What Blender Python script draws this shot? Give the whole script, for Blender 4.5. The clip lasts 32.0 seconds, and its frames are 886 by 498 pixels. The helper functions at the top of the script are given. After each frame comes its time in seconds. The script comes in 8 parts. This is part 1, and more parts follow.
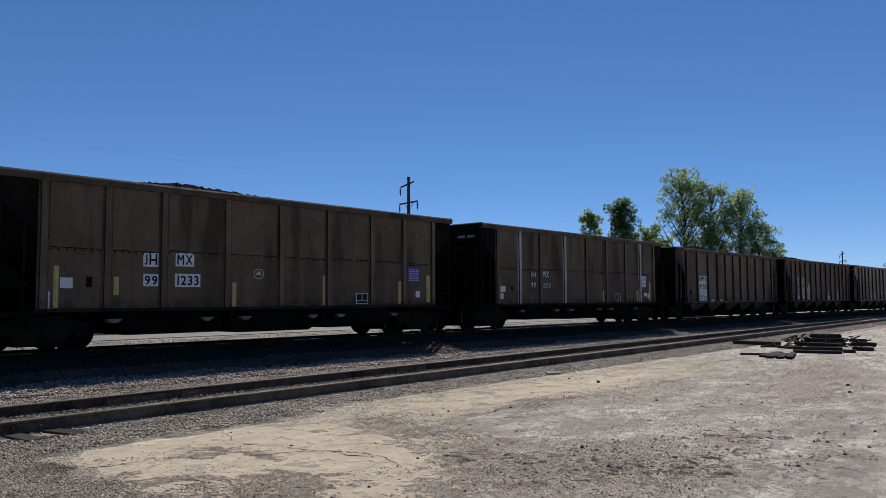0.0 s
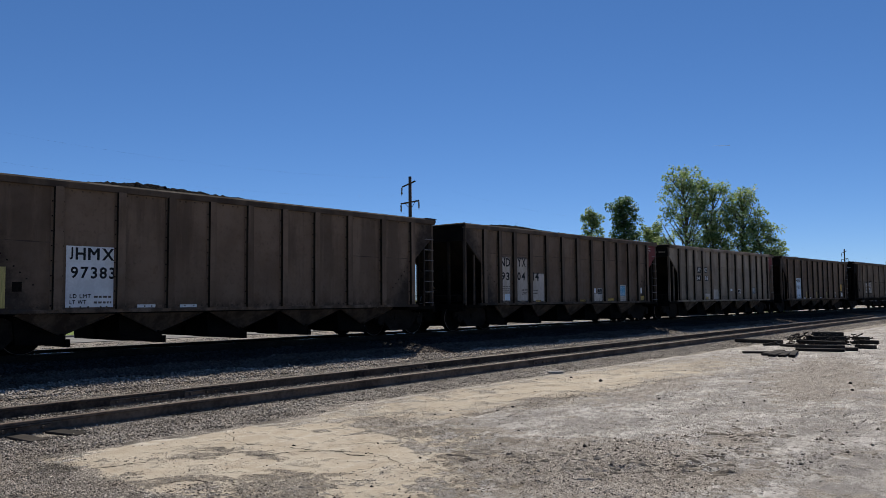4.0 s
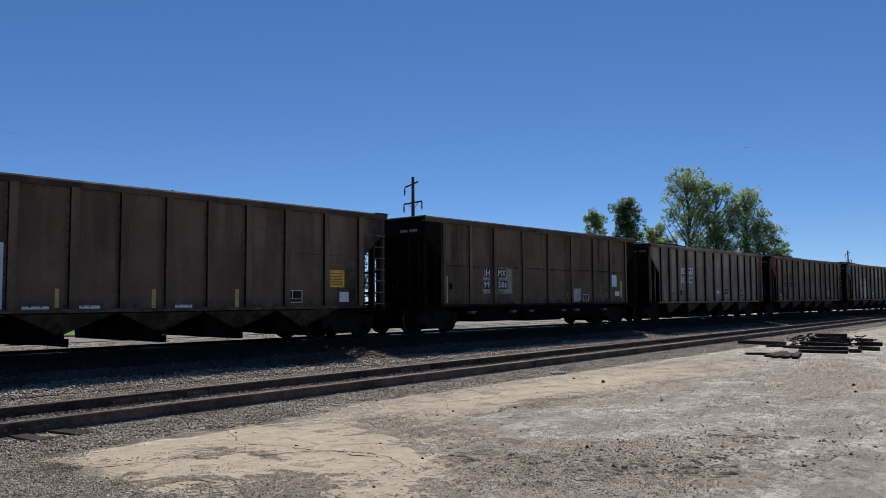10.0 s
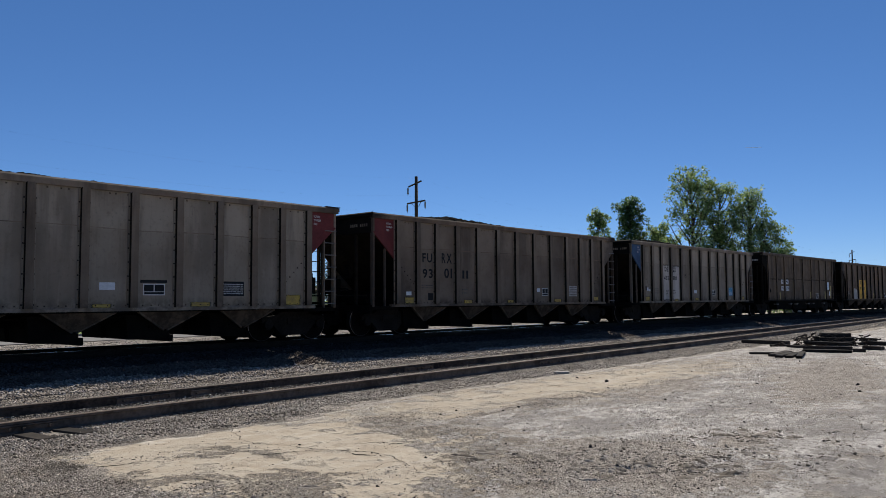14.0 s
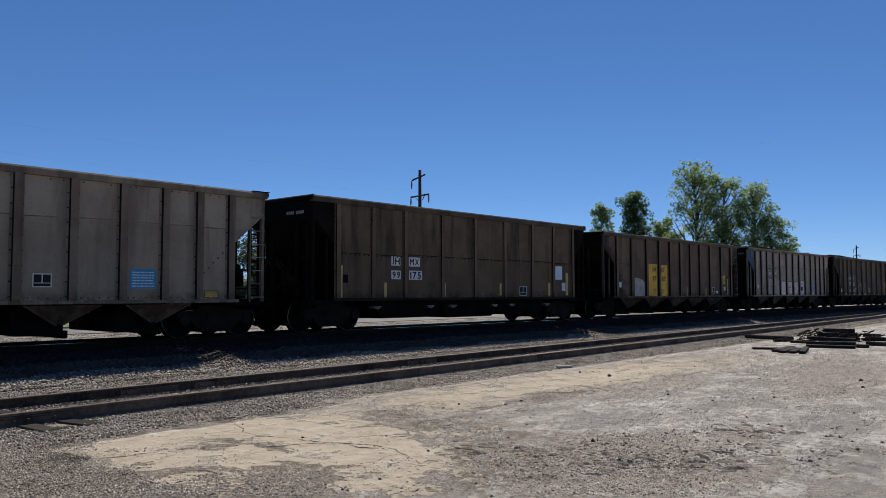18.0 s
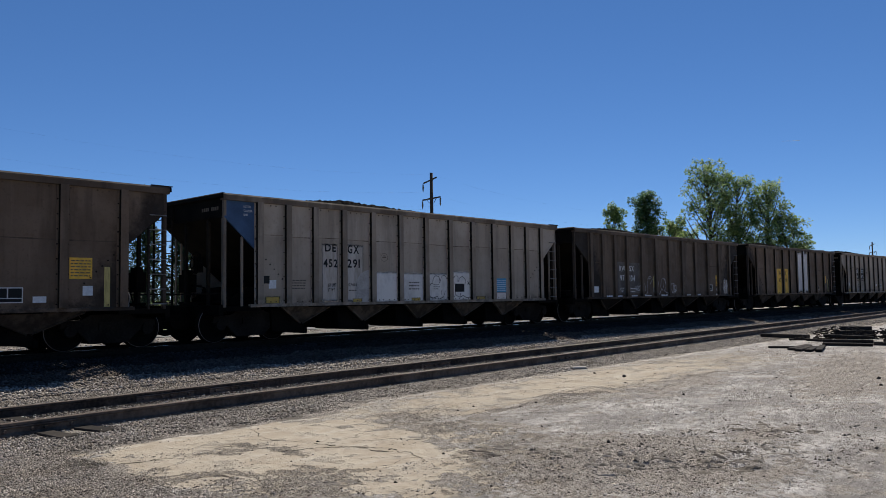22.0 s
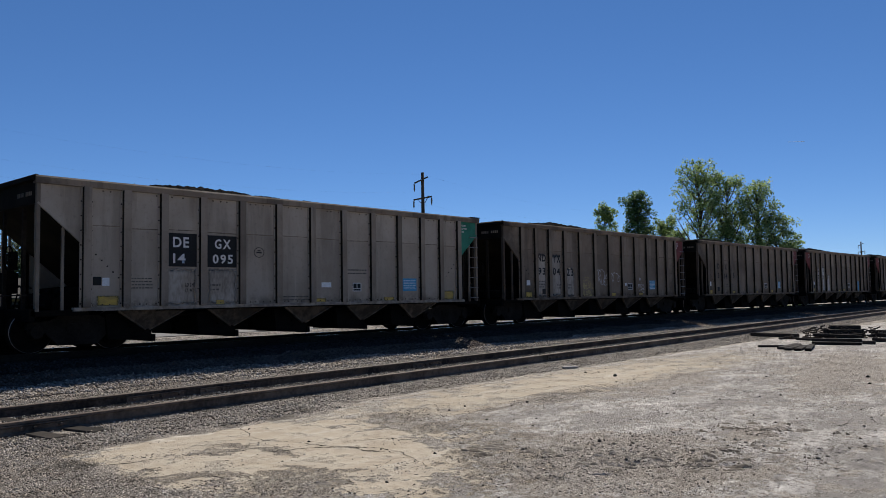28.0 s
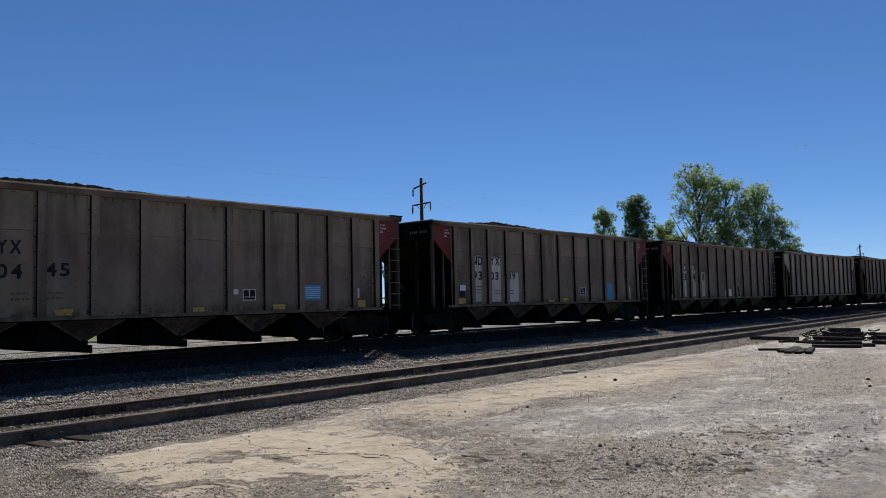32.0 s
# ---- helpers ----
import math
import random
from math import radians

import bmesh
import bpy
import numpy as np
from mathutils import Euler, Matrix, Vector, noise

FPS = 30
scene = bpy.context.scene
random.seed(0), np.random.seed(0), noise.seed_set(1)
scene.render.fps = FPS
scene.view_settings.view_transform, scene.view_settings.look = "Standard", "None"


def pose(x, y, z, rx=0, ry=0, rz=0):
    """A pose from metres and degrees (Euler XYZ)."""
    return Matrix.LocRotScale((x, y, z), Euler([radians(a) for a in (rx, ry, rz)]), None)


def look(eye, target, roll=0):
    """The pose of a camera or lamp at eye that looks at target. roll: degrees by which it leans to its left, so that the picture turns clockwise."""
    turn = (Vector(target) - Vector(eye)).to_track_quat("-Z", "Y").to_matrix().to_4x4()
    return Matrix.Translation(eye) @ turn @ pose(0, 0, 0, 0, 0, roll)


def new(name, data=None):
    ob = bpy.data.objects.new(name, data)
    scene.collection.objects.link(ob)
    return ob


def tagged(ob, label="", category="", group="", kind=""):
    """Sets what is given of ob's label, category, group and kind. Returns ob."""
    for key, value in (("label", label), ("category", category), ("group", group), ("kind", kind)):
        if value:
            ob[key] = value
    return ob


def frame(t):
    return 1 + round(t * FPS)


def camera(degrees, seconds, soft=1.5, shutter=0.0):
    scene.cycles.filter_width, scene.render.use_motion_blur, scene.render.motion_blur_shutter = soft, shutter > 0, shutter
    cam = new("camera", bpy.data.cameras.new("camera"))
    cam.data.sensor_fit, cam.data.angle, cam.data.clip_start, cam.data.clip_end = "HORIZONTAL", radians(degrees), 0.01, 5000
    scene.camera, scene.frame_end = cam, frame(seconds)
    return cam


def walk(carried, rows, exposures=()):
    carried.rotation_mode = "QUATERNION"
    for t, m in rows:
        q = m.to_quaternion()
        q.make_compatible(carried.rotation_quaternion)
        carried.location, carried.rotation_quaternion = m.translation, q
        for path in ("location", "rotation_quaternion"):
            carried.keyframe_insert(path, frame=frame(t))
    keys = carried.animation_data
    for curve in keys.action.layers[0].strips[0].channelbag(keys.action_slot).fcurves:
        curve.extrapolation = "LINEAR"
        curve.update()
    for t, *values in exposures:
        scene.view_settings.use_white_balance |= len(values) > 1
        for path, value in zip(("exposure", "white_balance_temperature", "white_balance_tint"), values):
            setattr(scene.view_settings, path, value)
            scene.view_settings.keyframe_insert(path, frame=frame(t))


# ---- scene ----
EYE = Vector((0.0, 0.0, 1.628))
cam = camera(58.93, 32.0, soft=0.58)


def aim(yaw, pitch, roll):
    """A pose at the eye: yaw from the track's direction, pitch upwards, roll, in degrees."""
    a, b = radians(yaw), radians(pitch)
    way = Vector((math.cos(a) * math.cos(b), math.sin(a) * math.cos(b), math.sin(b)))
    return look(EYE, EYE + way * 10, roll)


# the camera is held in the hand: seconds, then yaw, pitch and roll
walk(cam, [
    (0, aim(40.116, 3.726, -0.288)), (0.5, aim(40.08, 3.718, -0.293)), (1, aim(40.055, 3.719, -0.328)),
    (1.5, aim(40.062, 3.728, -0.408)), (2, aim(40.111, 3.694, -0.36)), (2.5, aim(40.129, 3.709, -0.425)),
    (3, aim(40.173, 3.718, -0.42)), (3.5, aim(40.192, 3.7, -0.464)), (5.5, aim(40.344, 3.672, -0.603)),
    (6, aim(40.35, 3.695, -0.62)), (6.5, aim(40.393, 3.698, -0.632)), (7, aim(40.431, 3.692, -0.685)),
    (7.5, aim(40.447, 3.68, -0.699)), (8, aim(40.449, 3.683, -0.698)), (8.5, aim(40.414, 3.762, -0.663)),
    (9, aim(40.408, 3.737, -0.53)), (9.5, aim(40.431, 3.731, -0.44)), (10, aim(40.439, 3.727, -0.363)),
    (10.5, aim(40.436, 3.764, -0.306)), (11, aim(40.423, 3.767, -0.269)), (11.5, aim(40.444, 3.762, -0.291)),
    (12, aim(40.485, 3.735, -0.315)), (12.5, aim(40.527, 3.725, -0.356)), (13, aim(40.556, 3.693, -0.251)),
    (13.5, aim(40.604, 3.704, -0.294)), (14, aim(40.681, 3.682, -0.354)), (14.5, aim(40.74, 3.69, -0.338)),
    (16.5, aim(40.664, 3.399, -0.062)), (17, aim(40.776, 3.373, -0.018)), (17.5, aim(40.836, 3.334, -0.1)),
    (18, aim(40.93, 3.228, -0.088)), (18.5, aim(40.967, 3.207, -0.182)), (19, aim(41.012, 3.238, -0.241)),
    (19.5, aim(41.147, 3.319, -0.363)), (20, aim(41.356, 3.438, -0.55)), (20.5, aim(41.503, 3.472, -0.717)),
    (21, aim(41.639, 3.45, -0.775)), (21.5, aim(41.689, 3.461, -0.811)), (22, aim(41.833, 3.421, -0.826)),
    (22.5, aim(41.892, 3.414, -0.816)), (23, aim(41.813, 3.412, -0.836)), (23.5, aim(41.807, 3.389, -0.768)),
    (24, aim(41.75, 3.372, -0.776)), (24.5, aim(41.691, 3.37, -0.774)), (25, aim(41.632, 3.355, -0.787)),
    (25.5, aim(41.603, 3.335, -0.824)), (27.5, aim(41.384, 3.343, -0.837)), (28, aim(41.196, 3.386, -0.888)),
    (28.5, aim(41.072, 3.453, -0.99)), (29, aim(41.036, 3.461, -1.07)), (29.5, aim(41.086, 3.511, -1.09)),
    (30, aim(41.043, 3.577, -1.202)), (30.5, aim(41.041, 3.627, -1.226)), (31, aim(41.06, 3.68, -1.262)),
    (31.5, aim(41.102, 3.736, -1.272)), (32, aim(41.122, 3.793, -1.31)),
])

# ---- light ----
SUN_TO = Vector((0.80, 0.52, 1.0)).normalized()
world = bpy.data.worlds.new("world")
scene.world = world
world.use_nodes = True
sky = world.node_tree.nodes.new("ShaderNodeTexSky")
sky.sky_type, sky.sun_disc = "NISHITA", False
sky.sun_elevation = math.asin(SUN_TO.z)
sky.sun_rotation = math.atan2(SUN_TO.x, SUN_TO.y)
sky.air_density, sky.dust_density, sky.ozone_density, sky.altitude = 0.6, 0.0, 5.0, 300
clear = world.node_tree.nodes.new("ShaderNodeHueSaturation")
clear.inputs["Saturation"].default_value, clear.inputs["Hue"].default_value = 1.14, 0.500
clear.inputs["Value"].default_value = 1.0
world.node_tree.links.new(sky.outputs[0], clear.inputs["Color"])
cool = world.node_tree.nodes.new("ShaderNodeMixRGB")
cool.blend_type, cool.inputs[0].default_value, cool.inputs[2].default_value = "MULTIPLY", 1.0, (0.725, 0.835, 1.02, 1)
hazy = world.node_tree.nodes.new("ShaderNodeGamma")
hazy.inputs[1].default_value = 0.80
world.node_tree.links.new(clear.outputs[0], hazy.inputs[0])
world.node_tree.links.new(hazy.outputs[0], cool.inputs[1])
world.node_tree.links.new(cool.outputs[0], world.node_tree.nodes["Background"].inputs[0])
world.node_tree.nodes["Background"].inputs[1].default_value = 0.107
sun = new("sun", bpy.data.lights.new("sun", "SUN"))
sun.data.energy, sun.data.angle, sun.data.color = 4.4, radians(0.6), (1.0, 0.935, 0.83)
sun.matrix_world = look((0, 0, 60), Vector((0, 0, 60)) - SUN_TO)
scene.view_settings.exposure = 0.30

# ---- materials ----


def material(name, base, rough=0.8, metal=0.0, gloss=0.25, other=None, amount=0.5, size=1.0, fine=12.0, bump=0.0, streak=0.0, tint=0.0):
    """A painted or mineral surface: base and other mixed by a coarse and a fine noise, vertical streaks, bump and a tint by piece."""
    m = bpy.data.materials.new(name)
    m.use_nodes = True
    n, l = m.node_tree.nodes, m.node_tree.links
    b = n["Principled BSDF"]
    b.inputs["Metallic"].default_value = metal
    b.inputs["Specular IOR Level"].default_value = gloss
    geo = n.new("ShaderNodeTexCoord")
    map1 = n.new("ShaderNodeMapping")
    l.new(geo.outputs["Object"], map1.inputs[0])
    info = n.new("ShaderNodeObjectInfo")
    shift = n.new("ShaderNodeVectorMath")
    shift.operation = "SCALE"
    shift.inputs[0].default_value = (37, 91, 53)
    l.new(info.outputs["Random"], shift.inputs["Scale"])
    l.new(shift.outputs[0], map1.inputs["Location"])
    map1.inputs["Scale"].default_value = (1, 1, 1 - 0.8 * streak)
    coarse, grain = n.new("ShaderNodeTexNoise"), n.new("ShaderNodeTexNoise")
    coarse.inputs["Scale"].default_value, coarse.inputs["Detail"].default_value = size, 6
    grain.inputs["Scale"].default_value, grain.inputs["Detail"].default_value = size * fine, 4
    l.new(map1.outputs[0], coarse.inputs["Vector"])
    l.new(map1.outputs[0], grain.inputs["Vector"])
    mix = n.new("ShaderNodeMath")
    mix.operation = "MULTIPLY_ADD"
    l.new(grain.outputs[0], mix.inputs[0])
    mix.inputs[1].default_value = 0.5
    l.new(coarse.outputs[0], mix.inputs[2])
    ramp = n.new("ShaderNodeMapRange")
    l.new(mix.outputs[0], ramp.inputs[0])
    ramp.inputs[1].default_value, ramp.inputs[2].default_value = 0.6, 0.9
    ramp.inputs[3].default_value, ramp.inputs[4].default_value = 0.0, amount * 2
    col = n.new("ShaderNodeMixRGB")
    col.inputs[1].default_value = (*base, 1)
    col.inputs[2].default_value = (*(other or [c * 0.6 for c in base]), 1)
    l.new(ramp.outputs[0], col.inputs[0])
    out = col.outputs[0]
    if streak:
        # soot run down the sides, and pale dust patches
        run, dust_shade = n.new("ShaderNodeTexNoise"), n.new("ShaderNodeTexNoise")
        long_ = n.new("ShaderNodeMapping")
        l.new(map1.outputs[0], long_.inputs[0])
        long_.inputs["Scale"].default_value = (1.9, 1.9, 0.8)
        run.inputs["Scale"].default_value, run.inputs["Detail"].default_value, run.inputs["Roughness"].default_value = 0.9, 10, 0.7
        dust_shade.inputs["Scale"].default_value, dust_shade.inputs["Detail"].default_value = 0.8, 8
        l.new(long_.outputs[0], run.inputs["Vector"])
        l.new(geo.outputs["Object"], dust_shade.inputs["Vector"])
        for tex, lo, hi, amt, shade in ((run, 0.52, 0.72, 0.45, [c * 0.34 for c in base]), (dust_shade, 0.54, 0.70, 0.35, [min(1, c * 1.35 + 0.02) for c in base])):
            r = n.new("ShaderNodeMapRange")
            l.new(tex.outputs[0], r.inputs[0])
            r.inputs[1].default_value, r.inputs[2].default_value = lo, hi
            r.inputs[3].default_value, r.inputs[4].default_value = 0.0, amt
            mx = n.new("ShaderNodeMixRGB")
            l.new(r.outputs[0], mx.inputs[0])
            l.new(out, mx.inputs[1])
            mx.inputs[2].default_value = (*shade, 1)
            out = mx.outputs[0]
    if tint:
        hsv = n.new("ShaderNodeHueSaturation")
        val = n.new("ShaderNodeMapRange")
        l.new(info.outputs["Random"], val.inputs[0])
        val.inputs[3].default_value, val.inputs[4].default_value = 1 - tint, 1 + tint
        l.new(val.outputs[0], hsv.inputs["Value"])
        l.new(out, hsv.inputs["Color"])
        out = hsv.outputs[0]
    l.new(out, b.inputs["Base Color"])
    rr = n.new("ShaderNodeMapRange")
    l.new(grain.outputs[0], rr.inputs[0])
    rr.inputs[3].default_value, rr.inputs[4].default_value = max(rough - 0.15, 0.05), min(rough + 0.15, 1)
    l.new(rr.outputs[0], b.inputs["Roughness"])
    if bump:
        bm_ = n.new("ShaderNodeBump")
        bm_.inputs["Distance"].default_value = bump
        bm_.inputs["Strength"].default_value = 0.6
        l.new(mix.outputs[0], bm_.inputs["Height"])
        l.new(bm_.outputs[0], b.inputs["Normal"])
    return m


def flat(name, base, rough=0.7, wear=0.35):
    return material(name, base, rough, other=[c * 0.55 for c in base], amount=wear, size=3.0, fine=9.0)


M = {
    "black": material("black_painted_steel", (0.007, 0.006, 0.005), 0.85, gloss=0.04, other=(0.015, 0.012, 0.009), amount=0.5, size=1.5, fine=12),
    # darker than oily steel: the underside's deep shade is in the colour
    "under": material("shade_black_steel", (0.005, 0.0045, 0.004), 0.9, gloss=0.03, other=(0.011, 0.009, 0.007), amount=0.5, size=2.0, fine=10),
    # sooty parts; also the shade painted on the side posts' left faces
    "soot": material("soot_and_shade_paint", (0.014, 0.011, 0.009), 0.9, gloss=0.04, other=(0.034, 0.027, 0.02), amount=0.5, size=0.8, fine=14),
    "truck": material("dusty_truck_steel", (0.022, 0.018, 0.0145), 0.85, gloss=0.08, other=(0.010, 0.008, 0.0065), amount=0.5, size=2.0, fine=10),
    "wheel": material("worn_wheel_steel", (0.010, 0.008, 0.006), 0.8, gloss=0.06, size=3.0),
    "tread": material("bright_wheel_rim", (0.22, 0.2, 0.19), 0.45, metal=1.0, size=4.0),
    "red": flat("oxide_red_paint", (0.16, 0.03, 0.028)),
    "green": flat("green_paint", (0.03, 0.20, 0.13)),
    "blue": flat("blue_paint", (0.05, 0.10, 0.19)),
    "yellow": flat("yellow_paint", (0.85, 0.50, 0.075), wear=0.35),
    "lemon": flat("pale_yellow_reflector", (0.58, 0.47, 0.17), wear=0.4),
    "white": flat("white_paint", (0.72, 0.74, 0.74), wear=0.2),
    "silver": flat("silver_grey_paint", (0.46, 0.435, 0.40), wear=0.35),
    "sticker": flat("pale_blue_sticker", (0.62, 0.72, 0.78), wear=0.15),
    "cyan": flat("bright_blue_placard", (0.06, 0.30, 0.50), wear=0.15),
    "teal": flat("dark_teal_placard", (0.025, 0.075, 0.10), wear=0.15),
    "navy": flat("violet_blue_placard", (0.07, 0.06, 0.30), wear=0.15),
    "letter": flat("black_lettering", (0.012, 0.012, 0.012), wear=0.1),
    "pale": flat("whitish_lettering", (0.66, 0.65, 0.62), wear=0.2),
    "chalk": flat("white_spray_paint", (0.68, 0.68, 0.70), wear=0.2),
    "coal": material("coal", (0.0028, 0.0028, 0.003), 0.95, gloss=0.01, other=(0.007, 0.007, 0.0075), size=8.0, fine=6, bump=0.03),
    "rail": material("rusted_rail", (0.095, 0.068, 0.05), 0.85, other=(0.03, 0.021, 0.015), size=2.5, fine=8, bump=0.004),
    "oilrail": material("oily_dark_rail", (0.022, 0.017, 0.013), 0.8, gloss=0.12, other=(0.010, 0.008, 0.006), size=2.5, fine=8),
    "dustyrail": material("dusty_rusted_rail", (0.165, 0.120, 0.088), 0.9, other=(0.065, 0.045, 0.032), size=1.6, fine=10, bump=0.004),
    "railtop": material("polished_rail_head", (0.86, 0.85, 0.84), 0.05, metal=1.0, amount=0.15, size=5.0),
    "dulltop": material("rust_filmed_rail_head", (0.12, 0.082, 0.06), 0.7, size=5.0),
    "tie": material("weathered_timber_tie", (0.08, 0.064, 0.05), 0.9, other=(0.06, 0.048, 0.04), size=2.0, fine=14, bump=0.01, tint=0.25),
    "stone": material("pale_ballast_stone", (0.40, 0.385, 0.36), 0.9, other=(0.24, 0.225, 0.205), size=3.0, fine=10, tint=0.0),
    "pole": material("weathered_pole_wood", (0.085, 0.062, 0.045), 0.9, other=(0.05, 0.036, 0.026), size=1.0, fine=16, streak=0.9),
    "porcelain": flat("grey_glazed_porcelain", (0.16, 0.15, 0.15), rough=0.3),
    "wire": flat("dark_wire", (0.02, 0.02, 0.02)),
    "bark": material("tree_bark", (0.11, 0.085, 0.065), 0.95, other=(0.055, 0.042, 0.034), size=3.0, fine=8, bump=0.02),
    "wall": material("brown_brick_wall", (0.16, 0.12, 0.095), 0.9, other=(0.11, 0.082, 0.065), size=0.6),
    "palewall": material("pale_rendered_wall", (0.50, 0.485, 0.44), 0.9, other=(0.40, 0.385, 0.35), size=0.6),
    "roof": material("tan_shingle_roof", (0.085, 0.078, 0.068), 0.9, other=(0.062, 0.057, 0.05), size=1.2),
    "glass": flat("dark_window_glass", (0.02, 0.024, 0.03), rough=0.12),
    "lampmetal": flat("dark_lamp_metal", (0.03, 0.03, 0.032), rough=0.5),
}


def car_paint(name, base, grime, soot=0.6, rust=0.3, tide=2.74, below=0.8, ends=0.0):
    """Weathered paint on a car's side: soot run down in broad and narrow bands, rust, a tide line below which the dirt is thicker."""
    m = bpy.data.materials.new(name)
    m.use_nodes = True
    n, l = m.node_tree.nodes, m.node_tree.links
    b = n["Principled BSDF"]
    b.inputs["Specular IOR Level"].default_value = 0.22
    tc, info, shift = n.new("ShaderNodeTexCoord"), n.new("ShaderNodeObjectInfo"), n.new("ShaderNodeVectorMath")
    shift.operation = "MULTIPLY_ADD"
    shift.inputs[1].default_value = (37, 91, 53)
    l.new(info.outputs["Random"], shift.inputs[0])
    l.new(tc.outputs["Object"], shift.inputs[2])
    sep = n.new("ShaderNodeSeparateXYZ")
    l.new(tc.outputs["Object"], sep.inputs[0])

    def noise_(scale, detail, rough, stretch=(1, 1, 1)):
        mp, t = n.new("ShaderNodeMapping"), n.new("ShaderNodeTexNoise")
        mp.inputs["Scale"].default_value = stretch
        l.new(shift.outputs[0], mp.inputs[0])
        l.new(mp.outputs[0], t.inputs[0])
        t.inputs["Scale"].default_value, t.inputs["Detail"].default_value, t.inputs["Roughness"].default_value = scale, detail, rough
        return t.outputs[0]

    def ramp(v, lo, hi, a=0.0, c=1.0):
        r = n.new("ShaderNodeMapRange")
        r.interpolation_type = "SMOOTHSTEP"
        l.new(v, r.inputs[0])
        for i, q in enumerate((lo, hi, a, c)):
            r.inputs[i + 1].default_value = q
        return r.outputs[0]

    def calc(op, a, c):
        q = n.new("ShaderNodeMath")
        q.operation = op
        for i, v in enumerate((a, c)):
            if isinstance(v, (int, float)):
                q.inputs[i].default_value = v
            else:
                l.new(v, q.inputs[i])
        return q.outputs[0]

    def mix(f, a, c):
        q = n.new("ShaderNodeMixRGB")
        l.new(f, q.inputs[0])
        for i, v in ((1, a), (2, c)):
            if isinstance(v, tuple):
                q.inputs[i].default_value = (*v, 1)
            else:
                l.new(v, q.inputs[i])
        return q.outputs[0]
    z = sep.outputs[2]
    blotch, grain, speck = noise_(0.7, 7, 0.6), noise_(11, 5, 0.6), noise_(3.2, 10, 0.7)
    wide, thin = noise_(1.0, 7, 0.6, (1.25, 1.25, 0.16)), noise_(1.0, 8, 0.62, (6.5, 6.5, 0.40))
    col = mix(ramp(blotch, 0.38, 0.64, 0.0, 0.75), base, grime)
    col = mix(ramp(calc("ADD", z, calc("MULTIPLY", speck, 0.10)), tide + 0.02, tide + 0.09, 1 - below, 0.0), col, tuple(c * 0.42 for c in grime))
    high = ramp(z, 1.5, 2.7, 0.45, 1.0)
    col = mix(calc("MULTIPLY", ramp(wide, 0.47, 0.60, 0.0, soot), high), col, tuple(c * 0.30 for c in grime))
    col = mix(ramp(thin, 0.55, 0.75, 0.0, 0.5 * soot), col, tuple(c * 0.3 for c in grime))
    col = mix(ramp(thin, 0.42, 0.27, 0.0, 0.30), col, tuple(min(1.0, c * 1.25) for c in base))
    col = mix(ramp(speck, 0.57, 0.70, 0.0, rust), col, (0.105, 0.056, 0.027))
    # coal dust caked on the end panels, with a ragged border
    if ends:
        out = calc("ADD", calc("ABSOLUTE", sep.outputs[0], 0.0), calc("MULTIPLY", calc("SUBTRACT", speck, 0.5), 1.4))
        col = mix(ramp(calc("SUBTRACT", out, calc("MULTIPLY", calc("SUBTRACT", z, 2.4), 0.55)), 5.75, 6.55, 0.0, ends), col, (0.014, 0.011, 0.009))
    # splashes along the foot
    foot = calc("MULTIPLY", ramp(z, 1.28, 0.97, 0.0, 0.8), ramp(speck, 0.40, 0.58, 0.0, 1.0))
    col = mix(foot, col, tuple(c * 0.45 for c in grime))
    col = mix(ramp(grain, 0.52, 0.75, 0.0, 0.35), col, tuple(c * 0.5 for c in grime))
    tone = n.new("ShaderNodeHueSaturation")
    l.new(ramp(info.outputs["Random"], 0.0, 1.0, 0.94, 1.06), tone.inputs["Value"])
    l.new(col, tone.inputs["Color"])
    l.new(tone.outputs[0], b.inputs["Base Color"])
    l.new(ramp(speck, 0.3, 0.7, 0.62, 0.92), b.inputs["Roughness"])
    bp = n.new("ShaderNodeBump")
    bp.inputs["Distance"].default_value, bp.inputs["Strength"].default_value = 0.03, 0.35
    l.new(calc("ADD", noise_(1.1, 3, 0.5), calc("MULTIPLY", speck, 0.12)), bp.inputs["Height"])
    l.new(bp.outputs[0], b.inputs["Normal"])
    return m


M["grey"] = car_paint("grey_grimy_paint", (0.338, 0.282, 0.212), (0.238, 0.188, 0.134), soot=0.45, rust=0.12, below=0.80)
M["light"] = car_paint("light_grey_paint", (0.415, 0.350, 0.276), (0.312, 0.254, 0.192), soot=0.35, rust=0.08, below=0.84)
M["taupe"] = car_paint("taupe_grimy_paint", (0.246, 0.191, 0.138), (0.166, 0.122, 0.084), soot=0.5, rust=0.2, below=0.84, ends=0.55)
M["brown"] = car_paint("brown_grimy_paint", (0.184, 0.129, 0.087), (0.123, 0.083, 0.053), soot=0.45, rust=0.3, tide=2.42, below=0.92, ends=0.85)
M["rusty"] = car_paint("brown_rusted_paint", (0.142, 0.101, 0.062), (0.088, 0.059, 0.035), soot=0.72, rust=0.4, tide=2.22, below=0.95)
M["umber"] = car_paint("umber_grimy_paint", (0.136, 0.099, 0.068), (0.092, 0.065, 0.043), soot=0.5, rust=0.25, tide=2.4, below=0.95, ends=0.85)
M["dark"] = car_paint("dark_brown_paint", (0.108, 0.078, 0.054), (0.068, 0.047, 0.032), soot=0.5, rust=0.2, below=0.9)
M["greypost"] = car_paint("grimy_grey_post", (0.225, 0.174, 0.124), (0.152, 0.112, 0.076), soot=0.55, rust=0.2, below=0.85)
